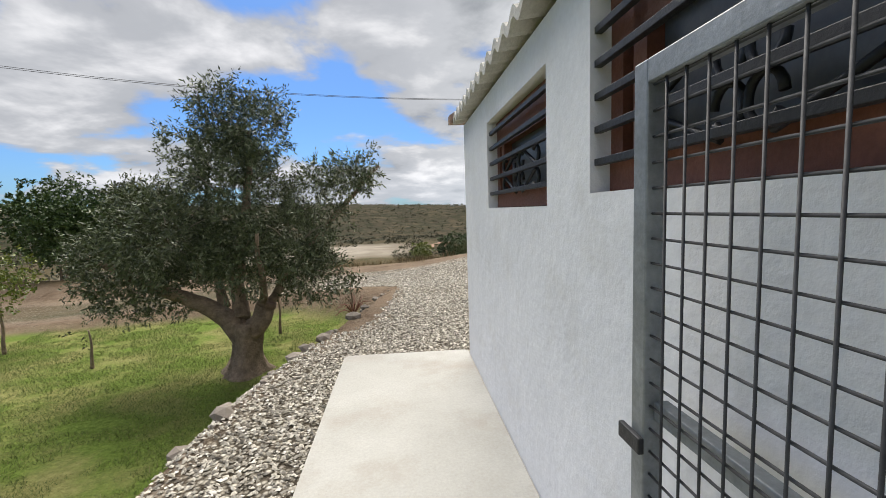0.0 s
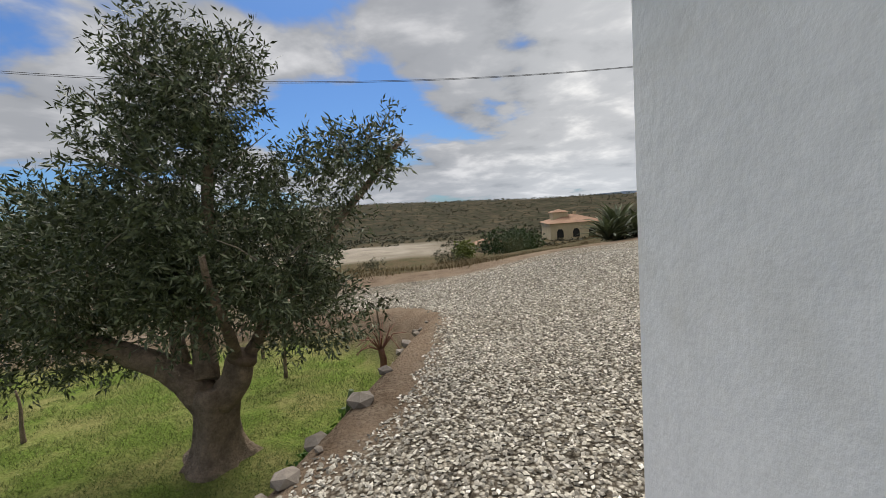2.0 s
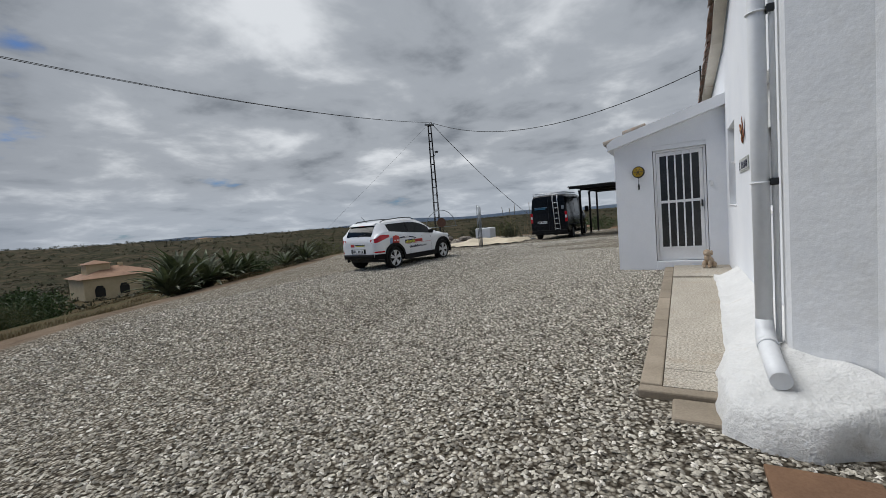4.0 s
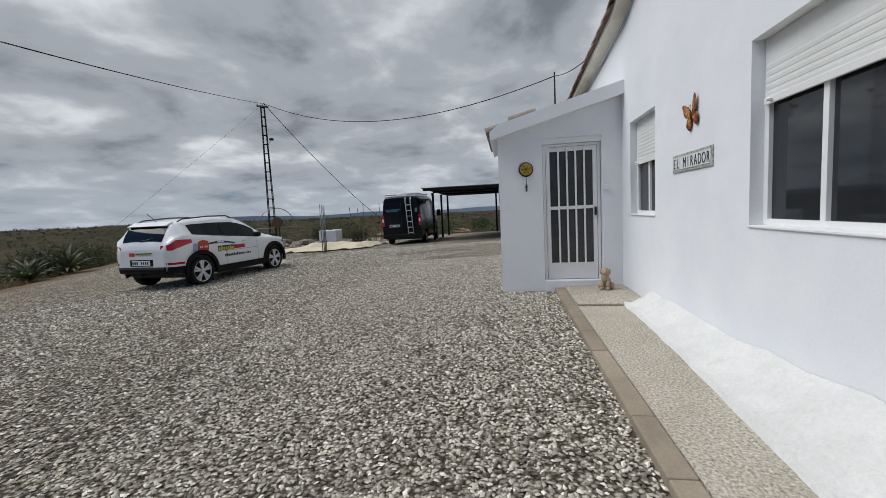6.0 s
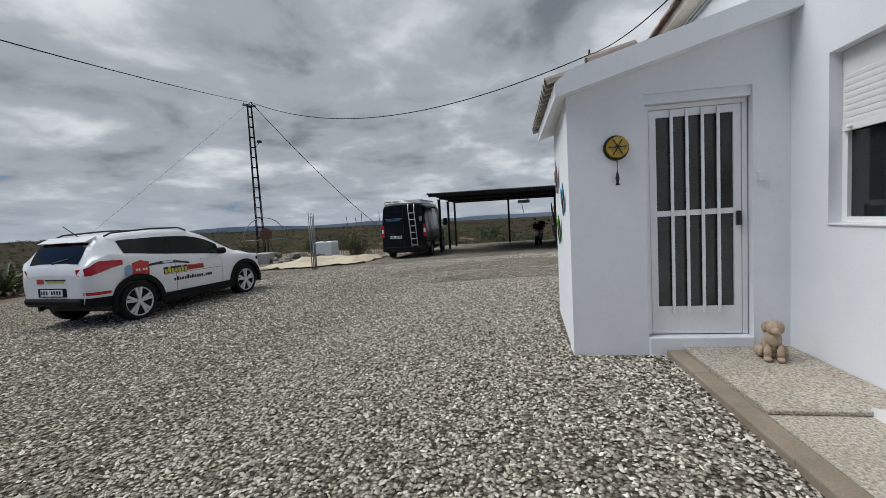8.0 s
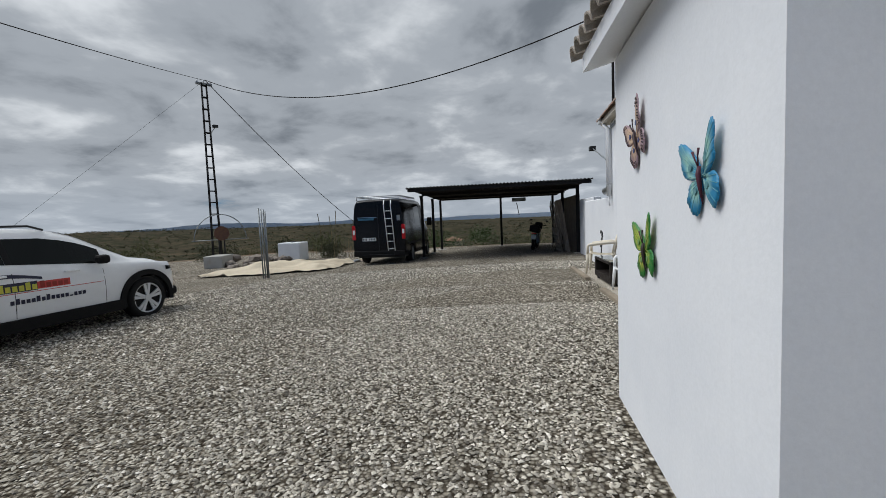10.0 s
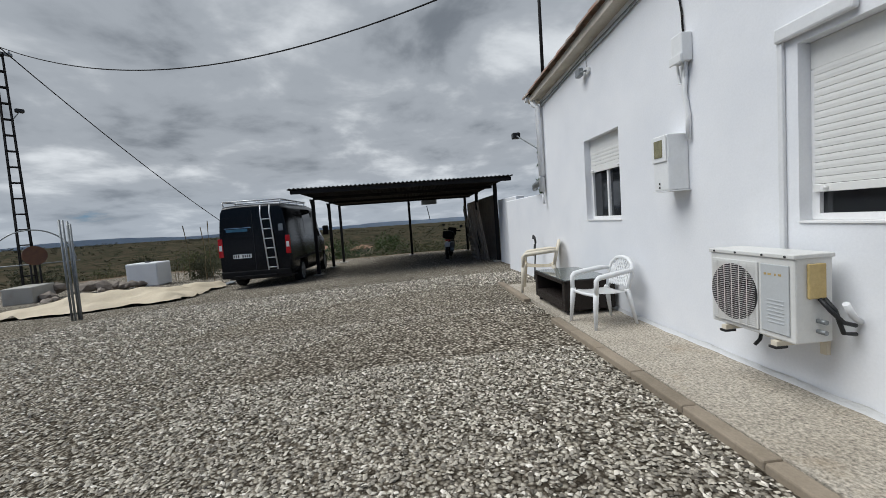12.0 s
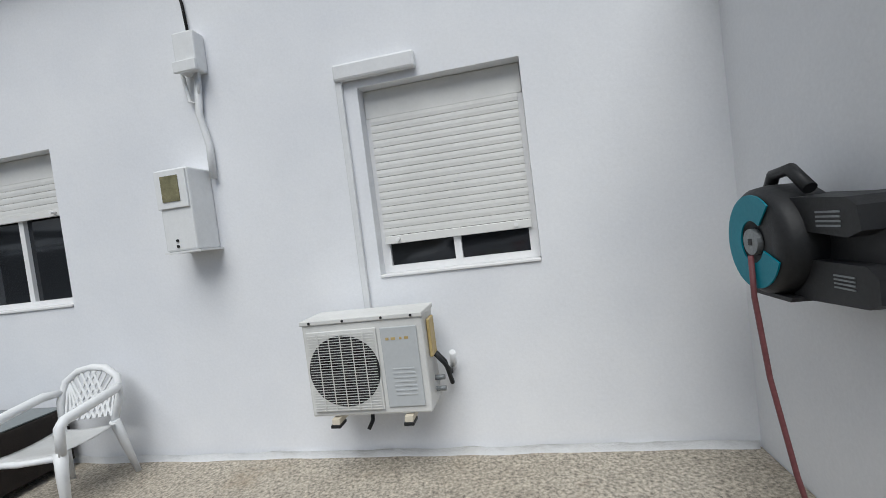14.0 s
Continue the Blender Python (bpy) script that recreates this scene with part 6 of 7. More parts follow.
part("frame", tube([(0.0, 0, 0.31), (0.45, 0, 0.5), (0.6, 0, 0.75), (1.1, 0, 0.85)], 0.03, 8), IRON, bike)
for s in (-1, 1):
    part("fork", tube([(1.35, s * 0.09, 0.31), (1.08, s * 0.09, 1.0)], 0.025, 8), GALV, bike)
    part("grip", tube([(1.05, s * 0.1, 1.05), (0.98, s * 0.36, 1.08)], 0.018, 8), CARBLACK, bike)
    part("mirror", box(1.0, s * 0.30, 1.22, 1.03, s * 0.42, 1.30, bevel=0.012), IRON, bike)
    part("mirror_stalk", tube([(1.0, s * 0.3, 1.07), (1.01, s * 0.36, 1.23)], 0.007, 6), IRON, bike)
part("fairing", box(1.05, -0.17, 0.85, 1.25, 0.17, 1.18, bevel=0.05), CARBLACK, bike)
part("luggage_box", box(-0.42, -0.2, 0.80, -0.12, 0.2, 1.08, bevel=0.05), CARBLACK, bike)
part("tail_light", box(-0.30, -0.1, 0.70, -0.24, 0.1, 0.76, bevel=0.01), REDLENS, bike)
part("number_plate", box(-0.335, -0.1, 0.48, -0.32, 0.1, 0.66), WHITEPLASTIC, bike)
part("exhaust", tube([(0.6, -0.16, 0.3), (0.1, -0.2, 0.34), (-0.25, -0.2, 0.42)], [0.03, 0.045, 0.05], 10), GALV, bike)

# ---- yard ----
# lattice pole
px, py = 27.55, 20.75
pz = gz1(px, py)
pole = thing("lattice_pole", "rusty steel lattice power pole with stays", "power pole", pose(px, py, pz, 0, 0, -38))
H = 8.2 - pz
for s in (-1, 1):
    for d in (-1, 1):
        part("leg", box(-0.02, -0.02, -0.1, 0.02, 0.02, H), POST, pole).matrix_basis = pose(s * 0.19, d * 0.10, 0, d * 0.35, -s * 0.6, 0)
n = 15
for k in range(n + 1):
    z = 0.3 + (H - 0.4) * k / n
    f = 0.19 - 0.085 * z / H
    for d in (-1, 1):
        part("rung", box(-f - 0.02, d * 0.08 - 0.012, z - 0.022, f + 0.02, d * 0.08 + 0.012, z + 0.022), POST, pole)
part("cross_arm", box(-0.35, -0.05, H - 0.08, 0.35, 0.05, H + 0.02), GALV, pole)
for x in (-0.28, 0.0, 0.28):
    part("insulator", tube([(x, 0, H + 0.02), (x, 0, H + 0.14)], 0.035, 8), WHITEPLASTIC, pole)
part("yard_lamp", box(0.18, -0.28, H - 2.05, 0.42, -0.10, H - 1.92, bevel=0.03), IRON, pole, "small black yard lamp")
part("lamp_bracket", tube([(0.12, -0.1, H - 2.3), (0.28, -0.2, H - 2.04)], 0.015, 6), GALV, pole)
# hoop with a round board by the pole
hoop = thing("hoop_frame", "thin half-round steel hoop with a rusty disc", "hoop", pose(27.3, 20.3, gz1(27.3, 20.3), 0, 0, -38))
part("arc", tube([(1.15 * math.cos(a), 0, 1.25 + 1.2 * math.sin(a)) for a in np.linspace(0, math.pi, 25)], 0.022, 6), GALV, hoop)
part("cross_bar", tube([(-1.25, 0, 1.25), (1.25, 0, 1.25)], 0.022, 6), GALV, hoop)
for s in (-1, 1):
    part("leg", tube([(s * 0.12, 0, -0.05), (s * 0.12, 0, 1.27)], 0.03, 6), POST, hoop)
part("disc", disc(0.02, -0.05, 1.55, 0.34, 0.03, "y", 24), mat("rusty_disc", (0.17, 0.085, 0.05), 0.75, (0.11, 0.06, 0.045), 8, 40, 0.2, 0.2), hoop, "rusty brown round board")

# upright rods
rod = thing("fence_posts", "upright bundle of galvanised fence posts in the gravel", "posts", pose(21.16, 14.46, gz1(21.16, 14.46)))
for k, (dx, dy, h) in enumerate(((-0.03, 0.02, 2.18), (0.0, 0.11, 2.20), (0.05, 0.0, 2.16), (0.03, -0.06, 2.1))):
    part("rod", tube([(dx, dy, -0.05), (dx * 1.2, dy * 1.1, h)], 0.022, 8), GALV, rod)

# tarpaulin
TARP = mat("cream_tarpaulin", (0.62, 0.54, 0.40), 0.75, (0.54, 0.46, 0.335), 2, 30, 0.08, 0.4, 7, dist=0.04)
bm = bmesh.new()
n = 44
vg = {}
for i in range(n + 1):
    for j in range(n + 1):
        u, v = i / n * 2 - 1, j / n * 2 - 1
        k = 1 + 0.22 * noise.noise((u * 2.2, v * 2.2, 4))
        x, y = 23.9 + 1.5 * u * k + 0.5 * v, 15.3 - 2.1 * v * k
        e = max(abs(u), abs(v))
        h = 0.42 * max(0, 1 - e ** 2.2) * (0.7 + 0.6 * noise.noise((u * 1.6, v * 1.6, 1))) + 0.09 * (0.5 + noise.noise((u * 5, v * 5, 2)))
        vg[i, j] = bm.verts.new((x, y, gz1(x, y) + 0.015 + max(0, h)))
for i in range(n):
    for j in range(n):
        bm.faces.new((vg[i, j], vg[i + 1, j], vg[i + 1, j + 1], vg[i, j + 1])).smooth = True
bmesh.ops.recalc_face_normals(bm, faces=bm.faces)
tarp = tagged(new("tarpaulin", mesh_of("tarpaulin", bm, TARP)), "crumpled cream tarpaulin over a low heap on gravel", "tarpaulin")

# white tank and rubble behind it
tank = thing("water_tank", "white plastic cube tank behind the tarpaulin", "tank", pose(29.6, 17.9, gz1(29.6, 17.9)))
part("body", box(-0.5, -0.6, 0.0, 0.5, 0.6, 0.95, bevel=0.05), WHITEPLASTIC, tank)
part("cap", tube([(0, 0, 0.95), (0, 0, 1.0)], 0.12, 12), IRON, tank)
RUB = mat("rubble_stone", (0.30, 0.26, 0.22), 0.95, (0.20, 0.17, 0.14), 4, 40, 0.2, 0.5, rand=0.25)


def rock_bm(r, seed, flat=0.6):
    bm = bmesh.new()
    bmesh.ops.create_icosphere(bm, subdivisions=1, radius=r)
    for v in bm.verts:
        v.co *= 1 + 0.35 * noise.noise(v.co / r * 1.3 + Vector((seed, seed * 2.1, 0)))
        v.co.z *= flat
    return bm


ROCKS = [mesh_of("stone", rock_bm(1.0, 3.7 * k + 1), RUB) for k in range(5)]
rub = thing("rubble_heap", "grey rubble blocks heaped beside the pole", "rubble", pose(27.6, 18.8, gz1(27.6, 18.8)))
for k in range(26):
    o = new("stone", ROCKS[k % 5])
    o.parent = rub
    s = random.uniform(0.12, 0.34)
    x, y = random.gauss(0, 0.9), random.gauss(0, 0.6)
    o.matrix_basis = pose(x, y, s * 0.3 + max(0, 0.25 - 0.2 * abs(x)), random.uniform(0, 30), 0, random.uniform(0, 360)) @ Matrix.Scale(s, 4)
blk = thing("concrete_block", "pale concrete trough beside the rubble", "block", pose(26.6, 20.0, gz1(26.6, 20.0), 0, 0, 15))
part("body", box(-0.7, -0.4, 0, 0.7, 0.4, 0.55, bevel=0.03), CONCRETE, blk)
scrap = thing("scrap_pile", "flat scraps of board and sheeting on the gravel", "scrap", pose(26.3, 13.9, gz1(26.3, 13.9)))
for k in range(14):
    x, y = random.uniform(-0.8, 0.7), random.uniform(-0.9, 1.1)
    p = part("scrap", box(-0.25, -0.12, 0, 0.25, 0.12, 0.03), (OLDWOOD, GALV, TARP)[k % 3], scrap)
    p.matrix_basis = pose(x, y, 0.01 + 0.035 * (k % 3), random.uniform(-6, 6), random.uniform(-6, 6), random.uniform(0, 180))


# cables in the air
def cable_run(a, b, sag, r, label, n=40):
    a, b = Vector(a), Vector(b)
    pts = [a.lerp(b, k / n) - Vector((0, 0, 4 * sag * (k / n) * (1 - k / n))) for k in range(n + 1)]
    return tagged(new("overhead_cable", mesh_of("overhead_cable", tube(pts, r, 5), POST)), label, "cable")


top = (27.4, 20.57, 8.3)
for j, dz in enumerate((0.0, 0.22)):
    pts = [(x, 20.57 + (27.4 - x) * 0.038, 6.82 + dz * (27.4 - x) / 130 - 0.0322 * x + 0.00311 * x * x) for x in np.linspace(27.4, -34, 60)]
    tagged(new("overhead_cable", mesh_of("overhead_cable", tube(pts, 0.010, 5), POST)), "black overhead power cable sagging from the lattice pole", "cable")
cable_run(top, (19.0, YF - 0.05, 5.82), 1.3, 0.016, "black service cable sagging from the pole to the house")
cable_run((19.0, YF - 0.05, 5.82), (12.2, YF - 0.6, 4.8), 0.25, 0.012, "thin service cable above the house roof")
cable_run(top, (42, 17.9, 0.6), 0.4, 0.02, "black cable running down from the lattice pole")
cable_run(top, (22.9, 30.8, -0.9), 0.05, 0.005, "thin steel stay of the lattice pole")


# ---- garden furniture ----
def plastic_chair(label, m, material):
    t = thing("garden_chair", label, "chair", m, group="plastic chairs by the wall")
    bm = bmesh.new()
    n = 12
    rows = []
    for i in range(n + 1):
        x = -0.23 + 0.46 * i / n
        rows.append([bm.verts.new((x, -0.22 + 0.44 * j / n, 0.42 + 0.012 * ((2 * j / n - 1) ** 2) - 0.02 * (1 - ((2 * i / n - 1) ** 2)) - 0.02 * (1 - i / n) + (-0.03 if i == n else 0))) for j in range(n + 1)])
    fs = [bm.faces.new((rows[i][j], rows[i + 1][j], rows[i + 1][j + 1], rows[i][j + 1])) for i in range(n) for j in range(n)]
    bmesh.ops.solidify(bm, geom=fs, thickness=0.012)
    part("seat", bm, material, t, "", True)
    back = bmesh.new()
    arch = [(-0.25, -0.19, 0.42), (-0.29, -0.22, 0.60), (-0.325, -0.19, 0.73), (-0.34, -0.1, 0.795), (-0.345, 0, 0.81), (-0.34, 0.1, 0.795), (-0.325, 0.19, 0.73), (-0.29, 0.22, 0.60), (-0.25, 0.19, 0.42)]
    part("backrest_frame", tube(arch, 0.026, 8), material, t)
    for k in range(9):
        y0 = -0.17 + 0.34 * k / 8
        for s in (-1, 1):
            y1 = max(-0.18, min(0.18, y0 + s * 0.16))
            zt = 0.79 - 1.6 * abs(y1) ** 2
            add_tube(back, [(-0.255, y0, 0.46), (-0.30, (y0 + y1) / 2, 0.62), (-0.335, y1, zt)], 0.0105, 5)
    part("backrest", back, material, t, "lattice plastic backrest")
    for s in (-1, 1):
        part("armrest", tube([(-0.30, s * 0.21, 0.66), (-0.2, s * 0.265, 0.665), (0.05, s * 0.27, 0.64), (0.2, s * 0.265, 0.62), (0.235, s * 0.26, 0.59), (0.24, s * 0.255, 0.42)], [0.024, 0.032, 0.034, 0.034, 0.03, 0.028], 8), material, t)
        part("leg", tube([(0.235, s * 0.245, 0.44), (0.25, s * 0.25, 0.3), (0.275, s * 0.27, 0.0)], [0.036, 0.032, 0.02], 8), material, t)
        part("leg", tube([(-0.235, s * 0.20, 0.43), (-0.27, s * 0.22, 0.25), (-0.32, s * 0.25, 0.0)], [0.034, 0.028, 0.018], 8), material, t)
    part("apron", tube([(0.235, -0.245, 0.405), (0.25, 0, 0.40), (0.235, 0.245, 0.405)], 0.02, 8), material, t)
    return t


plastic_chair("white plastic garden chair beside the wicker table", pose(16.05, 5.04, 0.05, 0, 0, 100) @ Matrix.Scale(0.89, 4), WHITEPLASTIC)
plastic_chair("yellowed cream plastic garden chair by the wall", pose(18.4, 5.0, 0.05, 0, 0, 70), CREAMPLASTIC)
WICKER = mat("dark_brown_wicker", (0.022, 0.015, 0.012), 0.6, (0.014, 0.010, 0.008), 20, 120, 0.35, 0.7, 130)
TGLASS = glass_mat("table_glass", (0.10, 0.12, 0.12), 0.05)
tb = thing("wicker_table", "low dark brown wicker table with a glass top", "table", pose(17.07, 4.975, 0.05) @ Matrix.Diagonal((1.08, 1.2, 1.12, 1)))
part("side_panel", box(-0.55, -0.27, 0.05, -0.47, 0.27, 0.38, bevel=0.01), WICKER, tb)
part("side_panel", box(0.47, -0.27, 0.05, 0.55, 0.27, 0.38, bevel=0.01), WICKER, tb)
part("shelf", box(-0.47, -0.27, 0.05, 0.47, 0.27, 0.15, bevel=0.008), WICKER, tb)
part("back_panel", box(-0.47, -0.27, 0.15, 0.47, -0.23, 0.38), WICKER, tb)
part("top_frame", box(-0.55, 0.23, 0.34, 0.55, 0.27, 0.381, bevel=0.006), WICKER, tb)
part("glass_top", box(-0.54, -0.26, 0.383, 0.54, 0.26, 0.391, bevel=0.002), TGLASS, tb, "clear glass top")
for x in (-0.5, 0.5):
    for y in (-0.22, 0.22):
        part("foot", tube([(x, y, 0), (x, y, 0.05)], 0.02, 8), IRON, tb)
stick = thing("folded_crutch", "black folding stick leaning behind the cream chair", "stick", pose(19.35, 4.80, gz1(19.3, 4.8) + 0.07))
part("shaft", tube([(0, 0, 0), (0, -0.05, 0.70)], 0.014, 8), IRON, stick)
part("handle", tube([(-0.02, -0.05, 0.70), (0.02, -0.05, 0.80), (0.10, -0.05, 0.84), (0.13, -0.05, 0.78)], 0.02, 8), IRON, stick)
part("bracket", tube([(0.05, -0.02, 0.45), (0.06, -0.05, 0.68)], 0.012, 8), IRON, stick)

# ---- plants ----
def leafy_mat(name, c0, c1, rough=0.6, under=None):
    m = bpy.data.materials.new(name)
    m.use_nodes = True
    n, l = m.node_tree.nodes, m.node_tree.links
    b = n["Principled BSDF"]
    b.inputs["Roughness"].default_value = rough
    b.inputs["Specular IOR Level"].default_value = 0.3
    g = n.new("ShaderNodeNewGeometry")
    r = n.new("ShaderNodeValToRGB")
    r.color_ramp.elements[0].color, r.color_ramp.elements[1].color = (*c0, 1), (*c1, 1)
    l.new(g.outputs["Random Per Island"], r.inputs[0])
    if under:
        e = r.color_ramp.elements.new(0.86)
        e.color = (*c1, 1)
        r.color_ramp.elements[-1].color = (*under, 1)
    l.new(r.outputs[0], b.inputs["Base Color"])
    return m


OLIVE = leafy_mat("olive_leaves", (0.026, 0.037, 0.016), (0.115, 0.14, 0.066), 0.5, (0.29, 0.31, 0.21))
DARKLEAF = leafy_mat("dark_green_leaves", (0.02, 0.045, 0.012), (0.07, 0.11, 0.03), 0.5)
LEMON = leafy_mat("yellow_green_leaves", (0.06, 0.10, 0.015), (0.20, 0.22, 0.04), 0.5)
GREYBUSH = leafy_mat("grey_green_scrub", (0.03, 0.038, 0.018), (0.085, 0.085, 0.04), 0.7)
SCRUBGREEN = leafy_mat("olive_green_scrub", (0.035, 0.048, 0.014), (0.12, 0.125, 0.045), 0.7)
DRYGRASS = leafy_mat("dry_straw", (0.10, 0.075, 0.035), (0.25, 0.19, 0.10), 0.8)
AGAVE = mat("agave_leaf", (0.20, 0.225, 0.125), 0.5, (0.10, 0.125, 0.065), 3, 20, 0.2, 0.1, rand=0.35)
AGAVE_DRY = mat("dry_agave_leaf", (0.30, 0.23, 0.13), 0.8, (0.20, 0.15, 0.08), 3, 20, 0.15, 0.1)
BARK = mat("olive_bark", (0.33, 0.25, 0.18), 0.95, (0.16, 0.12, 0.085), 7, 40, 0.3, 1.0, 22, dist=0.05)
GRASS = leafy_mat("lawn_blades", (0.045, 0.075, 0.012), (0.17, 0.20, 0.055), 0.7, (0.24, 0.22, 0.10))


def leaf_cloud(rng, centres, normals_out, length, width, droop=0.2):
    """Pointed leaves, four corners each, at the given places, each turned its own way."""
    n = len(centres)
    d = rng.normal(size=(n, 3)) + normals_out * 0.9
    d[:, 2] -= droop
    d /= np.linalg.norm(d, axis=1, keepdims=True)
    u = np.cross(d, rng.normal(size=(n, 3)))
    u /= np.linalg.norm(u, axis=1, keepdims=True) + 1e-9
    L = length * rng.uniform(0.6, 1.3, (n, 1))
    W = width * rng.uniform(0.7, 1.3, (n, 1))
    v = np.stack([centres, centres + d * L * 0.45 + u * W, centres + d * L, centres + d * L * 0.45 - u * W], 1).reshape(-1, 3)
    return v, np.arange(4 * n).reshape(n, 4)


def crown_points(rng, lobes, twigs, per, spread):
    """Leaves along short twigs that fill lobes (x, y, z, r) unevenly, thickest near the skin."""
    lobes = np.array(lobes)
    pick = rng.choice(len(lobes), twigs, p=lobes[:, 3] ** 2 / np.sum(lobes[:, 3] ** 2))
    d = rng.normal(size=(twigs, 3))
    d /= np.linalg.norm(d, axis=1, keepdims=True)
    r = lobes[pick, 3:4] * (0.35 + 0.65 * rng.uniform(0, 1, (twigs, 1)) ** 0.5)
    ragged = np.array([noise.noise(Vector(q) * 1.9) for q in (lobes[pick, :3] + d * r)])[:, None]
    r = r * (1 + 0.45 * ragged)
    base = lobes[pick, :3] + d * r * np.array([1, 1, 0.9])
    keep = np.array([noise.noise(Vector(q) * 2.4 + Vector((5, 3, 1))) for q in base]) > -0.27
    base, d = base[keep], d[keep]
    out = np.repeat(d, per, 0)
    sprig = d + rng.normal(size=d.shape) * 0.6
    sprig[:, 2] += 0.25
    sprig /= np.linalg.norm(sprig, axis=1, keepdims=True)
    along = rng.uniform(0, spread, (len(base), per, 1))
    pts = (base[:, None, :] + sprig[:, None, :] * along + rng.normal(size=(len(base), per, 3)) * 0.018).reshape(-1, 3)
    return pts, out


def crown(name, parent, rng, lobes, twigs, per, spread, length, width, material, droop=0.2):
    p, o = crown_points(rng, lobes, twigs, per, spread)
    v, f = leaf_cloud(rng, p, o, length, width, droop)
    me = fast_mesh(name, v, f)
    me.materials.append(material)
    ob = new(name, me)
    ob.parent = parent
    return ob


def limb(bm, pts, r0, r1, n=9, rough=0.06):
    m = len(pts)
    fine = []
    for k in range(m - 1):
        for j in range(4):
            a = j / 4
            p = Vector(pts[k]).lerp(Vector(pts[k + 1]), a)
            fine.append(p)
    fine.append(Vector(pts[-1]))
    rr = [r0 + (r1 - r0) * (k / (len(fine) - 1)) ** 0.8 for k in range(len(fine))]
    fine = [p + Vector((noise.noise(p * 3), noise.noise(p * 3 + Vector((7, 0, 0))), 0)) * rough for p in fine]
    return add_tube(bm, fine, rr, n)


rng = np.random.RandomState(11)
# olive tree
bx, by = -2.05, 7.35
bz = gz1(*askew(bx, by))
olive = thing("olive_tree", "old olive tree with a thick forked trunk on the lawn", "tree", pose(-2.02, 7.98, bz, 0, 0, -3))
bm = bmesh.new()
n = 22
rings = []
for k, (z, r, dx) in enumerate(((-0.15, 0.50, 0), (0.0, 0.39, 0), (0.10, 0.29, 0.0), (0.25, 0.235, 0.01), (0.45, 0.215, 0.03), (0.62, 0.225, 0.05), (0.76, 0.25, 0.07), (0.84, 0.21, 0.08))):
    rings.append([bm.verts.new((dx + r * math.cos(a) * (1 + 0.16 * math.sin(3 * a + z * 2) + 0.10 * math.sin(7 * a + z * 4)), r * math.sin(a) * (1 + 0.14 * math.sin(4 * a + 1) + 0.08 * math.sin(9 * a)), z)) for a in (2 * math.pi * i / n for i in range(n))])
for a, b in zip(rings, rings[1:]):
    for i in range(n):
        bm.faces.new((a[i], a[(i + 1) % n], b[(i + 1) % n], b[i])).smooth = True
bm.faces.new(rings[-1])
bmesh.ops.recalc_face_normals(bm, faces=bm.faces)
part("trunk", bm, BARK, olive)
for pts, r0, r1 in (([(0.0, 0, 0.62), (-0.22, -0.02, 0.92), (-0.55, -0.06, 1.2), (-0.95, -0.1, 1.36), (-1.5, -0.1, 1.65), (-2.2, 0.1, 2.0)], 0.205, 0.045),
                    ([(0.14, 0, 0.66), (0.30, -0.02, 0.88), (0.40, 0.0, 1.12)], 0.175, 0.145),
                    ([(0.36, 0.08, 0.98), (0.66, 0.1, 1.5), (1.2, 0.2, 2.1), (1.9, 0.1, 2.9), (2.3, 0, 3.3)], 0.08, 0.025),
                    ([(0.0, 0, 0.9), (-0.1, 0.15, 1.5), (0.1, 0.2, 2.3), (0.25, 0.1, 3.2), (0.3, 0.1, 3.9)], 0.14, 0.03),
                    ([(-0.25, 0, 1.1), (-0.5, 0.4, 1.8), (-0.9, 0.6, 2.6)], 0.09, 0.03),
                    ([(0.3, 0.1, 0.95), (0.5, -0.5, 1.6), (0.6, -0.9, 2.3)], 0.08, 0.025)):
    bm = bmesh.new()
    limb(bm, pts, r0, r1)
    part("limb", bm, BARK, olive)
cut = part("cut_limb", tube([(0.385, 0.0, 1.08), (0.42, 0.0, 1.16)], [0.155, 0.14], 14), mat("cut_wood", (0.20, 0.14, 0.10), 0.9, (0.12, 0.085, 0.06), 12, 50, 0.2, 0.3), olive, "weathered sawn limb end")
OL = []
for qx, qy, r, dy in ((430, 208, 0.50, 0), (405, 262, 0.78, 0.2), (478, 222, 0.50, -0.2), (352, 232, 0.40, 0.1), (430, 330, 1.05, 0), (330, 395, 0.95, -0.3), (225, 440, 0.66, 0.0), (165, 430, 0.36, 0.1), (275, 345, 0.55, 0.2), (525, 410, 0.78, -0.2), (560, 340, 0.62, 0.2),
                      (620, 300, 0.42, 0), (645, 280, 0.32, 0), (560, 470, 0.55, 0), (410, 405, 0.85, 0.5), (345, 445, 0.52, 0.35), (440, 432, 0.60, -0.3), (510, 450, 0.5, 0.3), (245, 490, 0.45, -0.2), (300, 490, 0.5, 0.2), (385, 178, 0.24, 0), (498, 176, 0.26, 0), (428, 150, 0.24, 0), (455, 165, 0.2, 0.1), (408, 165, 0.2, -0.1)):
    OL.append((-2.35 + (qx - 390) / 111 - bx, dy, 1.35 - (qy - 366) / 111 - bz, r * 0.80))
crown("crown", olive, rng, OL, 5600, 16, 0.28, 0.08, 0.0105, OLIVE, 0.1)
tw = bmesh.new()
for k in range(110):
    c = OL[rng.randint(len(OL))]
    d = Vector(rng.normal(size=3)).normalized()
    p = Vector(c[:3]) + d * c[3] * 0.4
    add_tube(tw, [p, p + d * c[3] * 0.4 + Vector((0, 0, 0.08)), p + d * c[3] * 0.8 + Vector((0, 0, 0.1))], [0.012, 0.008, 0.004], 4)
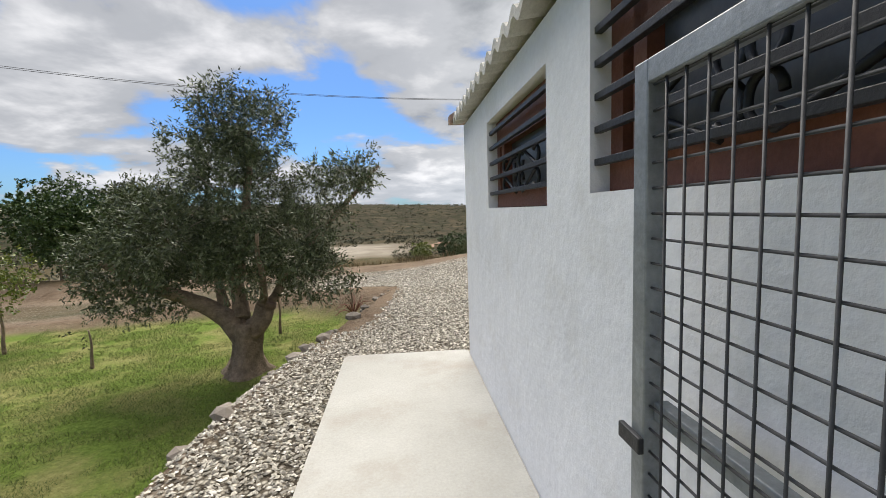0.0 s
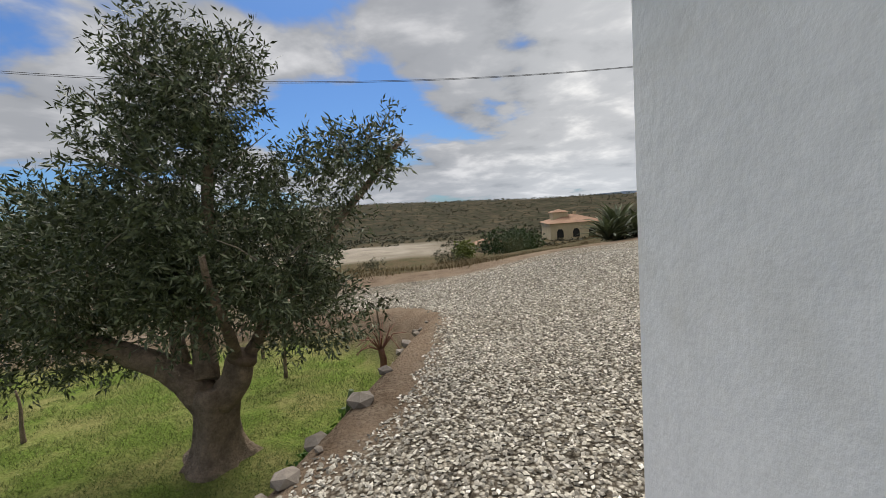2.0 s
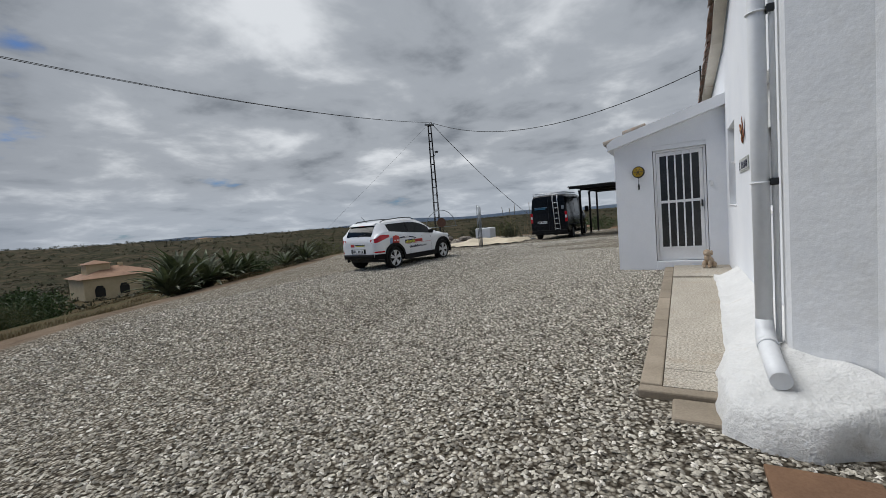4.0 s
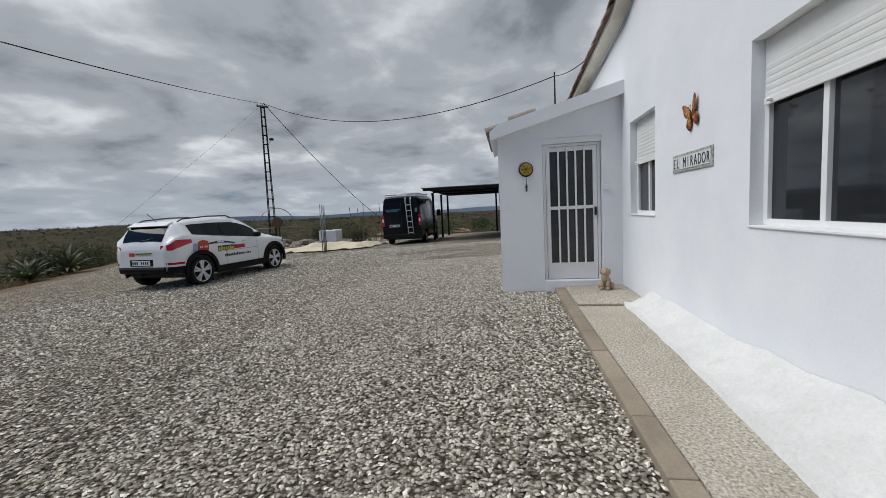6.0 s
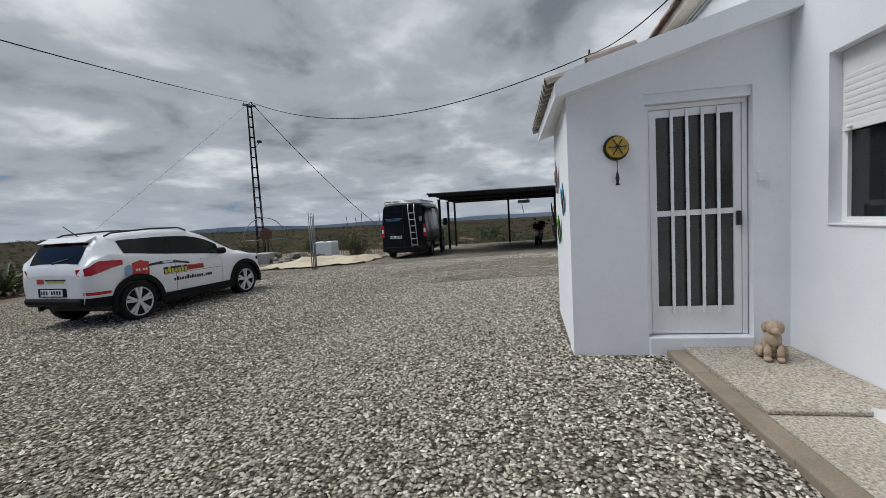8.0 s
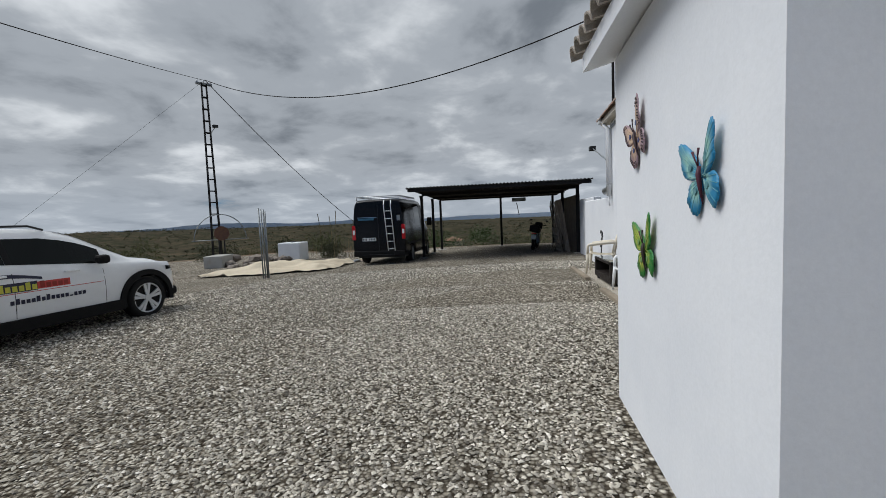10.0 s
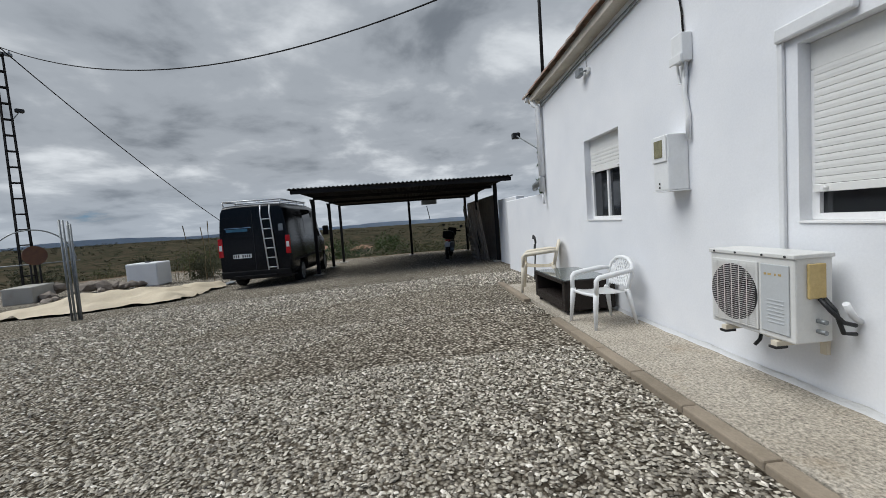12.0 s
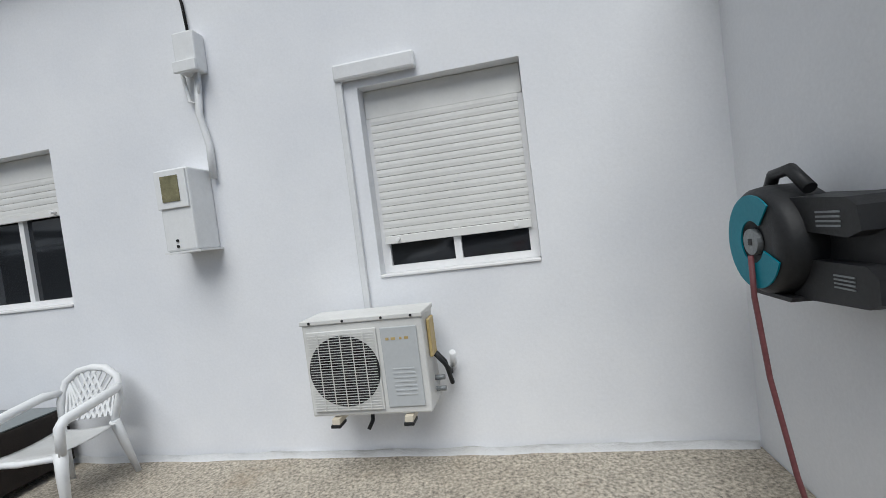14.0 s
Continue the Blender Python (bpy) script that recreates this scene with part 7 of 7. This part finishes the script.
part("twig", tw, mat("pale_twig", (0.26, 0.23, 0.18), 0.9, None, 9, 40, 0.2, 0.1), olive)
tagged(bpy.data.objects["twig"], kind="stuff")


def small_tree(x, y, h, r, material, label, twigs=260, lean=0.0, name="sapling", leaf=0.07):
    if x < 1:
        x, y = askew(x, y)
    z = gz1(x, y)
    t = thing(name, label, "tree", pose(x, y, z))
    bm = bmesh.new()
    limb(bm, [(0, 0, -0.05), (0.03 + lean * 0.4, 0, h * 0.35), (lean, 0.02, h * 0.75)], 0.022 + 0.012 * h, 0.012, 7, 0.03)
    part("trunk", bm, BARK, t)
    lob = [(lean + r * rng.uniform(-0.6, 0.6), r * rng.uniform(-0.6, 0.6), h * 0.75 + r * rng.uniform(-0.5, 0.6), r * rng.uniform(0.45, 0.75)) for _ in range(6)]
    crown("crown", t, rng, lob, twigs, 9, 0.22, leaf, leaf * 0.28, material)
    return t


small_tree(-3.2, 10.6, 1.05, 0.22, GREYBUSH, "thin bare sapling on the lawn", 4)
small_tree(-5.1, 8.0, 0.9, 0.18, GREYBUSH, "thin sapling stake on the lawn", 3)
small_tree(-7.6, 9.3, 1.6, 0.7, LEMON, "yellow-green citrus tree on the lawn", 420)
small_tree(-9.6, 9.8, 1.7, 0.8, LEMON, "yellowish citrus tree at the lawn's far side", 420)
small_tree(-0.9, 10.0, 1.1, 0.2, GREYBUSH, "thin sapling at the end of the lawn", 16)
small_tree(-2.4, 9.6, 1.3, 0.35, GREYBUSH, "small grey sapling behind the olive", 60)
for k, (x, y, h, r) in enumerate(((-22, 21, 3.2, 2.0), (-17.5, 24, 3.0, 1.9), (-26, 18, 3.3, 2.2), (-15.5, 28, 3.2, 1.9), (-30, 22, 3.6, 2.4), (-20, 29, 3.4, 2.2), (-12.0, 22.5, 2.4, 1.3), (-13.5, 19, 2.2, 1.2), (-18, 18, 2.4, 1.5), (-34, 16, 3.5, 2.4))):
    small_tree(x, y, h * 1.4, r * 1.3, DARKLEAF if k % 3 else GREYBUSH, "dense dark orchard tree beyond the lawn", 1300, 0, "orchard_tree", 0.16)

# pruned vine stumps on the bank
VINE = mat("reddish_vine_wood", (0.26, 0.13, 0.09), 0.9, (0.16, 0.08, 0.06), 8, 40, 0.25, 0.4)
for x, y in ((-0.32, 10.0),):
    t = thing("vine_stump", "pruned reddish vine stump on the bank edge", "vine", pose(x, y, gz1(x, y)))
    bm = bmesh.new()
    limb(bm, [(0, 0, -0.05), (0.03, 0, 0.18), (0.0, 0, 0.34)], 0.06, 0.05, 8)
    part("trunk", bm, VINE, t)
    bm = bmesh.new()
    for k in range(16):
        a = rng.uniform(0, 6.28)
        r = rng.uniform(0.15, 0.45)
        add_tube(bm, [(0, 0, 0.3), (r * 0.5 * math.cos(a), r * 0.5 * math.sin(a), 0.42 + rng.uniform(0, 0.15)), (r * math.cos(a), r * math.sin(a), 0.45 + rng.uniform(-0.15, 0.35))], [0.016, 0.011, 0.005], 5)
    part("cane", bm, VINE, t)
cac = thing("cactus", "small columnar green cactus on the bank", "cactus", pose(-0.62, 8.45, gz1(-0.62, 8.45)))
for dx, h, l in ((0.0, 0.42, 0.06), (0.09, 0.27, 0.10), (-0.07, 0.2, -0.05)):
    part("stem", tube([(dx * 0.5, 0, -0.03), (dx, 0, h * 0.5), (dx + l * 0.4, 0, h)], [0.05, 0.06, 0.03], 9), mat("cactus_skin", (0.075, 0.11, 0.04), 0.7, None, 12, 50, 0.2, 0.3), cac)
for k, (x, y) in enumerate(((-0.78, 7.7), (-0.95, 7.3), (-0.62, 8.0), (-0.85, 7.5))):
    t = thing("bank_weed", "low bright green weed on the bank", "plant", pose(x, y, gz1(x, y)))
    crown("leaves", t, rng, [(0, 0, 0.05, 0.2), (0.15, 0.1, 0.04, 0.15), (-0.15, -0.1, 0.04, 0.15)], 120, 6, 0.1, 0.07, 0.02, leafy_mat("weed_leaves", (0.04, 0.10, 0.01), (0.12, 0.22, 0.03), 0.5))

# stones along the bank
for k in range(46):
    y = rng.uniform(2.2, 9.6)
    xw = float(np.interp(y, [p[1] for p in YARD[1:9]], [p[0] for p in YARD[1:9]]))
    x = xw - abs(rng.normal(0.22, 0.2))
    s = rng.uniform(0.03, 0.11)
    o = new("bank_stone", ROCKS[k % 5])
    o.matrix_basis = pose(x, y, gz1(x, y) + s * 0.15, rng.uniform(0, 40), 0, rng.uniform(0, 360)) @ Matrix.Scale(s, 4)
    tagged(o, "rough stone lying along the gravel bank", "stone", group="stones along the bank")


# agaves
def agave(x, y, r, n, label="large agave rosette with grey-green sword leaves"):
    t = thing("agave", label, "agave", pose(x, y, gz1(x, y), 0, 0, rng.uniform(0, 90)), group="agaves at the yard edge")
    for k in range(n):
        a = k * 2.4
        e = radians(rng.uniform(20, 86))
        L = r * rng.uniform(0.75, 1.1)
        bm = bmesh.new()
        prev = None
        for j in range(6):
            f = j / 5
            bend = e - 0.35 * f * f
            p = Vector((L * f * math.cos(bend), 0, L * f * math.sin(bend)))
            w = 0.058 * r * (0.75 + 0.6 * math.sin(math.pi * min(1, f * 0.9))) * (1 - f ** 3)
            row = [bm.verts.new((p.x, s * w, p.z + abs(s) * w * 0.35)) for s in (-1, 0, 1)]
            if prev:
                for q in range(2):
                    bm.faces.new((prev[q], prev[q + 1], row[q + 1], row[q]))
            prev = row
        bmesh.ops.solidify(bm, geom=bm.faces[:], thickness=0.02)
        ob = part("leaf", bm, AGAVE_DRY if e < radians(24) else AGAVE, t)
        ob.matrix_basis = pose(0, 0, 0.05, 0, 0, math.degrees(a))


for x, y, r in ((8.2, 19.4, 1.2), (9.0, 20.2, 1.6), (10.2, 20.7, 1.5), (11.4, 21.1, 1.4), (12.4, 21.5, 1.2), (9.8, 21.6, 1.4), (11.0, 22.2, 1.3), (16.9, 22.9, 1.1), (15.2, 22.4, 1.0)):
    agave(x, y, r * 1.1, 44)


def bush(x, y, r, h, material, label, twigs=480, name="bush", leaf=0.08):
    t = thing(name, label, "bush", pose(x, y, gz1(x, y)))
    lob = [(rng.uniform(-r, r) * 0.6, rng.uniform(-r, r) * 0.6, h * rng.uniform(0.2, 0.6), min(r * rng.uniform(0.35, 0.6), h * 0.55)) for _ in range(9)]
    crown("leaves", t, rng, lob, twigs, 9, 0.25, leaf, leaf * 0.25, material, 0.0)
    return t


bush(11.6, 24.5, 1.2, 1.2, GREYBUSH, "grey-green scrub bush beyond the yard edge")
bush(12.6, 21.6, 0.9, 1.1, DARKLEAF, "dark green bush at the yard edge")
bush(16.8, 23.8, 1.1, 1.3, GREYBUSH, "dark scrub bush at the yard edge")
bush(18.6, 24.6, 1.1, 1.0, GREYBUSH, "low scrub bush at the yard edge")
bush(13.8, 55, 5.0, 3.0, DARKLEAF, "large dark bush beside the villa", 3600, "large_bush", 0.2)
bush(6.5, 52, 2.0, 2.4, LEMON, "yellow-green shrub on the dry slope", 420, "bush", 0.25)
bush(33.5, 20.5, 1.0, 1.0, GREYBUSH, "scrub bush behind the rubble")
for x, y, r, h, mt in ((20.5, 26.0, 1.3, 1.3, SCRUBGREEN), (22.5, 27.5, 1.5, 1.5, SCRUBGREEN), (25.0, 26.0, 1.2, 1.2, GREYBUSH), (28.5, 26.5, 1.5, 1.3, SCRUBGREEN), (31.5, 23.5, 1.2, 1.0, GREYBUSH), (36.5, 19.0, 1.6, 1.3, SCRUBGREEN), (37.5, 15.0, 1.3, 1.1, GREYBUSH), (40.0, 21.0, 1.8, 1.4, GREYBUSH), (3.5, 36.0, 1.3, 1.1, GREYBUSH), (9.5, 40.0, 1.6, 1.3, SCRUBGREEN), (-3.0, 40.0, 1.4, 1.1, GREYBUSH), (16.0, 36.0, 1.5, 1.2, GREYBUSH), (44.0, 30.0, 2.0, 1.6, SCRUBGREEN), (46.0, 12.0, 2.0, 1.6, GREYBUSH), (43.0, 5.0, 2.0, 1.5, SCRUBGREEN)):
    bush(x, y, r, h, mt, "olive-green scrub bush beyond the yard edge", 520, "bush", 0.075)
bush(31.0, 16.5, 0.8, 0.8, GREYBUSH, "dark scrub bush behind the tarpaulin")
bush(34.5, 8.5, 1.4, 1.1, DARKLEAF, "green bush behind the carport")
bush(36.0, 6.0, 1.6, 1.2, GREYBUSH, "scrub bush behind the carport")
bush(35.0, 11.0, 1.2, 1.0, DARKLEAF, "green bush behind the carport")
t = small_tree(23.4, 2.6, 2.9, 0.9, DARKLEAF, "leafy shrub rising over the garden wall", 160, 0, "wall_shrub", 0.16)
t = small_tree(21.3, 3.2, 2.3, 0.4, DARKLEAF, "leafy shrub rising over the garden wall", 50, 0, "wall_shrub", 0.12)

# tall dry reeds by the van
bm = bmesh.new()
for k in range(46):
    x, y = rng.uniform(29.5, 33.5), rng.uniform(13.2, 17.5)
    z = gz1(x, y)
    h = rng.uniform(0.6, 1.3) if k > 6 else rng.uniform(1.7, 2.6)
    add_tube(bm, [(x, y, z), (x + rng.uniform(-0.1, 0.1), y, z + h * 0.6), (x + rng.uniform(-0.25, 0.25), y, z + h)], [0.012, 0.01, 0.022 if k <= 6 else 0.004], 4)
reeds = new("dry_reeds", mesh_of("dry_reeds", bm, DRYGRASS))
tagged(reeds, "tall dry straw-coloured reeds beyond the van", "reeds", kind="stuff")


def scatter_blades(name, label, material, xs, ys, height, width, lean=0.5):
    n = len(xs)
    zs = ground_z(xs, ys)
    a = rng.uniform(0, 6.28, n)
    h = height * rng.uniform(0.5, 1.3, n)
    w = width * rng.uniform(0.7, 1.3, n)
    tip = np.stack([xs + rng.normal(0, 1, n) * h * lean, ys + rng.normal(0, 1, n) * h * lean, zs + h], -1)
    l = np.stack([xs - w * np.cos(a), ys - w * np.sin(a), zs - 0.01], -1)
    r = np.stack([xs + w * np.cos(a), ys + w * np.sin(a), zs - 0.01], -1)
    me = fast_mesh(name, np.stack([l, r, tip], 1).reshape(-1, 3), np.arange(3 * n).reshape(n, 3))
    me.materials.append(material)
    return tagged(new(name, me), label, "grass", kind="stuff")


gxs, gys = rng.uniform(-7.5, -0.4, 110000), rng.uniform(3.2, 12.1, 110000)
ok = (seg_distance(gxs, gys) > 0.68)
patch = waves(gxs, gys, 1.3, 21) + 0.6 * waves(gxs, gys, 0.5, 22)
ok &= (patch > -0.28)
scatter_blades("lawn_grass", "short patchy green grass on the lawn", GRASS, gxs[ok], gys[ok], 0.042, 0.0035, 0.7)
# dry tufts on the slope beyond the yard
tx, ty = rng.uniform(-8, 40, 2200), rng.uniform(10, 44, 2200)
ok = (seg_distance(tx, ty) > 0.6) & (seg_distance(tx, ty) < 16) & (waves(tx, ty, 9, 31) > -0.05) & ~((tx < 1.2) & (ty < 12.8))
tx, ty = tx[ok], ty[ok]
cx, cy = np.repeat(tx, 26) + rng.normal(0, 0.22, len(tx) * 26), np.repeat(ty, 26) + rng.normal(0, 0.22, len(tx) * 26)
scatter_blades("dry_grass", "tufts of dry straw grass on the slope", DRYGRASS, cx, cy, 0.27, 0.010, 0.35)
# far scrub: many low clumps of small leaves
bxs, bys = [], []
while len(bxs) < 9000:
    a, d = rng.uniform(-0.75, 2.1), 62 + 770 * rng.uniform(0, 1) ** 1.4
    x, y = d * math.sin(a), d * math.cos(a)
    if seg_distance(np.array([x]), np.array([y]))[0] > 6 and not (-30 < x < 6 and 46 < math.hypot(x, y) < 92):
        bxs.append(x)
        bys.append(y)
bxs, bys = np.array(bxs), np.array(bys)
bd = np.hypot(bxs, bys)
bs = rng.uniform(0.5, 1.1, len(bxs)) * (0.6 + bd / 420)
per = 22
o = rng.normal(size=(len(bxs), per, 3))
o /= np.linalg.norm(o, axis=2, keepdims=True)
pos = np.stack([bxs, bys, ground_z(bxs, bys) + bs * 0.25], -1)[:, None, :] + o * bs[:, None, None] * rng.uniform(0.3, 1.0, (len(bxs), per, 1)) * np.array([1, 1, 0.62])
v, f = leaf_cloud(rng, pos.reshape(-1, 3), o.reshape(-1, 3) * 0.5, 1.0, 0.28, 0.0)
sc = np.repeat(bs, per * 4)[:, None]
base = np.repeat(pos.reshape(-1, 3), 4, 0)
v = base + (v - base) * sc * 0.6
me = fast_mesh("far_scrub", v, f)
me.materials.append(leafy_mat("far_scrub_leaves", (0.032, 0.036, 0.02), (0.10, 0.092, 0.055), 0.8))
tagged(new("far_scrub", me), "low grey-green scrub dotted over the dry hills", "scrub", kind="stuff")

# ---- far buildings ----
CREAM = mat("cream_render", (0.55, 0.45, 0.28), 0.85, (0.48, 0.39, 0.24), 1, 8, 0.08, 0.1)
RTILE = mat("orange_roof_tiles", (0.31, 0.185, 0.115), 0.9, (0.23, 0.135, 0.085), 0.8, 6, 0.2, 0.3)


def hip_roof(x0, y0, x1, y1, z0, z1, over):
    bm = bmesh.new()
    a = [bm.verts.new(p) for p in ((x0 - over, y0 - over, z0), (x1 + over, y0 - over, z0), (x1 + over, y1 + over, z0), (x0 - over, y1 + over, z0))]
    w = min(x1 - x0, y1 - y0) / 2
    cx, cy = (x0 + x1) / 2, (y0 + y1) / 2
    r = [bm.verts.new(p) for p in (((x0 + w * 0.9, cy, z1), (x1 - w * 0.9, cy, z1)) if x1 - x0 > y1 - y0 else ((cx, y0 + w * 0.9, z1), (cx, y1 - w * 0.9, z1)))]
    for q in ((a[0], a[1], r[1], r[0]), (a[1], a[2], r[1]), (a[2], a[3], r[0], r[1]), (a[3], a[0], r[0])) if x1 - x0 > y1 - y0 else ((a[0], a[1], r[0]), (a[1], a[2], r[1], r[0]), (a[2], a[3], r[1]), (a[3], a[0], r[0], r[1])):
        bm.faces.new(q)
    bm.faces.new(list(reversed(a)))
    bmesh.ops.recalc_face_normals(bm, faces=bm.faces)
    return bm


def far_house(x, y, w, d, z, h, roof_h, label, turret=False, rz=0):
    t = thing("villa" if turret else "farmhouse", label, "house", pose(x, y, z, 0, 0, rz))
    part("wall", box(-w / 2, -d / 2, -2.5, w / 2, d / 2, h), CREAM, t)
    rf = part("roof", hip_roof(-w / 2, -d / 2, w / 2, d / 2, h, h + roof_h, 0.45), RTILE, t)
    if turret:
        part("turret", box(-w * 0.38, -1.3, h + 0.3, -w * 0.38 + 2.6, 1.3, h + roof_h + 0.5), CREAM, t)
        part("turret_roof", hip_roof(-w * 0.38, -1.3, -w * 0.38 + 2.6, 1.3, h + roof_h + 0.5, h + roof_h + 1.0, 0.3), RTILE, t)
        part("chimney", box(0.6, -0.3, h + 0.8, 1.1, 0.2, h + roof_h + 0.4), CREAM, t)
    for k in range(3 if w > 6 else 2):
        xx = -w / 2 + w * (k + 0.6) / (3.2 if w > 6 else 2.2)
        wd = part("window", prism([(xx - 0.55, 0.5), (xx + 0.55, 0.5), (xx + 0.55, 1.5), (xx + 0.3, 1.95), (xx - 0.3, 1.95), (xx - 0.55, 1.5)], "y", -d / 2 - 0.06, -d / 2 - 0.01), GLASS, t)
        part("sill", box(xx - 0.65, -d / 2 - 0.12, 0.42, xx + 0.65, -d / 2 - 0.005, 0.5), CREAM, wd)
    return t


far_house(29.4, 76, 8.6, 8.0, -5.6, 3.0, 1.3, "cream villa with hipped orange tile roofs in the valley", True, -8)
far_house(12.4, 66, 3.4, 3.0, gz1(12.4, 66) - 0.2, 1.5, 0.7, "low farm shed with an orange tile roof")
far_house(293, 500, 16, 9, gz1(293, 500) + 0.5, 4.5, 1.0, "pale house on the far ridge")
for x, y in ((150, 38), (165, 52), (190, 44), (210, 30)):
    far_house(x, y, 14, 9, gz1(x, y) + 0.5, 3.5, 1.5, "farmhouse among scrub on the far plain")
# mountains far off, the blue haze of distance put into their colour
bm = bmesh.new()
HAZE_TINT = mat("mountain_with_painted_haze", (0.54, 0.62, 0.71), 1.0, (0.50, 0.58, 0.67), 0.002, 0.02, 0.08, 0.0)
prev = None
for k in range(90):
    a = radians(20 + 110 * k / 89)
    d = 2300
    h = 4 + 30 * max(0, noise.noise((k * 0.09, 1, 0)) + 0.35) * (0.4 + 0.6 * math.sin(math.pi * k / 89)) + 6 * noise.noise((k * 0.5, 3, 0))
    row = [bm.verts.new((d * math.sin(a), d * math.cos(a), -40)), bm.verts.new((d * math.sin(a), d * math.cos(a), max(2, h))), bm.verts.new((1.15 * d * math.sin(a), 1.15 * d * math.cos(a), -40))]
    if prev:
        for q in range(2):
            bm.faces.new((prev[q], prev[q + 1], row[q + 1], row[q]))
    prev = row
solid("backdrop", bm, HAZE_TINT, "mountain range on the horizon, its blue haze painted in", "mountains")

# ---- loose gravel ----
PEBBLE = leafy_mat("gravel_pebbles", (0.10, 0.088, 0.072), (0.61, 0.565, 0.475), 0.85, (0.88, 0.83, 0.75))
WALKLINE = [(-0.4, 2.0), (0.1, 5.0), (1.5, 5.6), (4.0, 6.4), (8.0, 7.1), (11.0, 7.3), (15.0, 6.8)]


def near_line(x, y):
    d = np.full(x.shape, 1e9)
    for (ax, ay), (b_x, b_y) in zip(WALKLINE, WALKLINE[1:]):
        t = np.clip(((x - ax) * (b_x - ax) + (y - ay) * (b_y - ay)) / ((b_x - ax) ** 2 + (b_y - ay) ** 2), 0, 1)
        d = np.minimum(d, np.hypot(x - ax - t * (b_x - ax), y - ay - t * (b_y - ay)))
    return d


def noise_row(x, y):
    return np.sin(x * 9.1 + y * 5.3) * np.sin(y * 7.7 - x * 3.1)


def stones(n, x0, x1, y0, y1, lo, hi, size):
    x, y = rng.uniform(x0, x1, n), rng.uniform(y0, y1, n)
    d = near_line(x, y)
    ok = (seg_distance(x, y) < 0.25 - 0.52 * sstep((1.0 - x) / 0.8) * sstep((12.5 - y) / 0.8) * sstep((y - 4.5) / 2) + 0.22 * noise_row(x, y) * rng.uniform(0, 1, len(x))) & (d >= lo) & (d < hi)
    ca, sa = math.cos(radians(4.9)), math.sin(radians(4.9))
    ox, oy = (x + 0.337) * ca - (y - 0.438) * sa, (x + 0.337) * sa + (y - 0.438) * ca
    ok &= ~((ox > -0.28) & (ox < 0.92) & (oy < 4.41)) & ~((ox > 0.9) & (ox < 3.2) & (oy < 4.28))
    for a, b, c, e in ((3.75, 4.6, 4.2, 5.2), (3.0, 3.62, 4.6, 5.05), (3.2, 19.2, -9, 4.6), (4.04, 10.3, 4.5, 5.62), (10.2, 12.12, 4.5, 6.44), (12.1, 16.9, 4.5, 5.52), (17.4, 19.6, 4.5, 5.42)):
        ok &= ~((x > a) & (x < b) & (y > c) & (y < e))
    x, y = x[ok], y[ok]
    m = len(x)
    s = size * rng.uniform(0.5, 1.35, (m, 1, 1))
    v = np.array([(1, 0, 0), (0.2, 1, 0.1), (-1, 0.1, 0), (-0.1, -1, 0), (0.15, 0.1, 0.8), (0, 0, -0.8)])[None] * (1 + rng.uniform(-0.35, 0.35, (m, 6, 3)))
    v = v * np.array([1.25, 0.9, 0.75]) * s
    a = rng.uniform(0, 6.28, m)
    c, q = np.cos(a)[:, None], np.sin(a)[:, None]
    tilt = rng.uniform(-0.5, 0.5, m)[:, None]
    vx, vy, vz = v[..., 0], v[..., 1], v[..., 2]
    vz = vz + vx * tilt
    out = np.stack([vx * c - vy * q + x[:, None], vx * q + vy * c + y[:, None], vz + ground_z(x, y)[:, None] + 0.35 * s[:, :, 0]], -1)
    f = np.array([(0, 1, 4), (1, 2, 4), (2, 3, 4), (3, 0, 4), (1, 0, 5), (2, 1, 5), (3, 2, 5), (0, 3, 5)])[None] + 6 * np.arange(m)[:, None, None]
    return out.reshape(-1, 3), f.reshape(-1, 3)


vs, fs, off = [], [], 0
for args in ((210000, -1.2, 15.5, 1.5, 10.0, 0.0, 2.3, 0.0128), (120000, -1.2, 17.5, 1.5, 13.0, 2.3, 4.6, 0.0146), (110000, -1.2, 21.5, 4.0, 17.0, 4.6, 9.0, 0.0185)):
    v, f = stones(*args)
    vs.append(v)
    fs.append(f + off)
    off += len(v)
me = fast_mesh("gravel", np.concatenate(vs), np.concatenate(fs))
me.materials.append(PEBBLE)
tagged(new("gravel", me), "loose pale grey gravel stones over the yard", "gravel", kind="stuff")
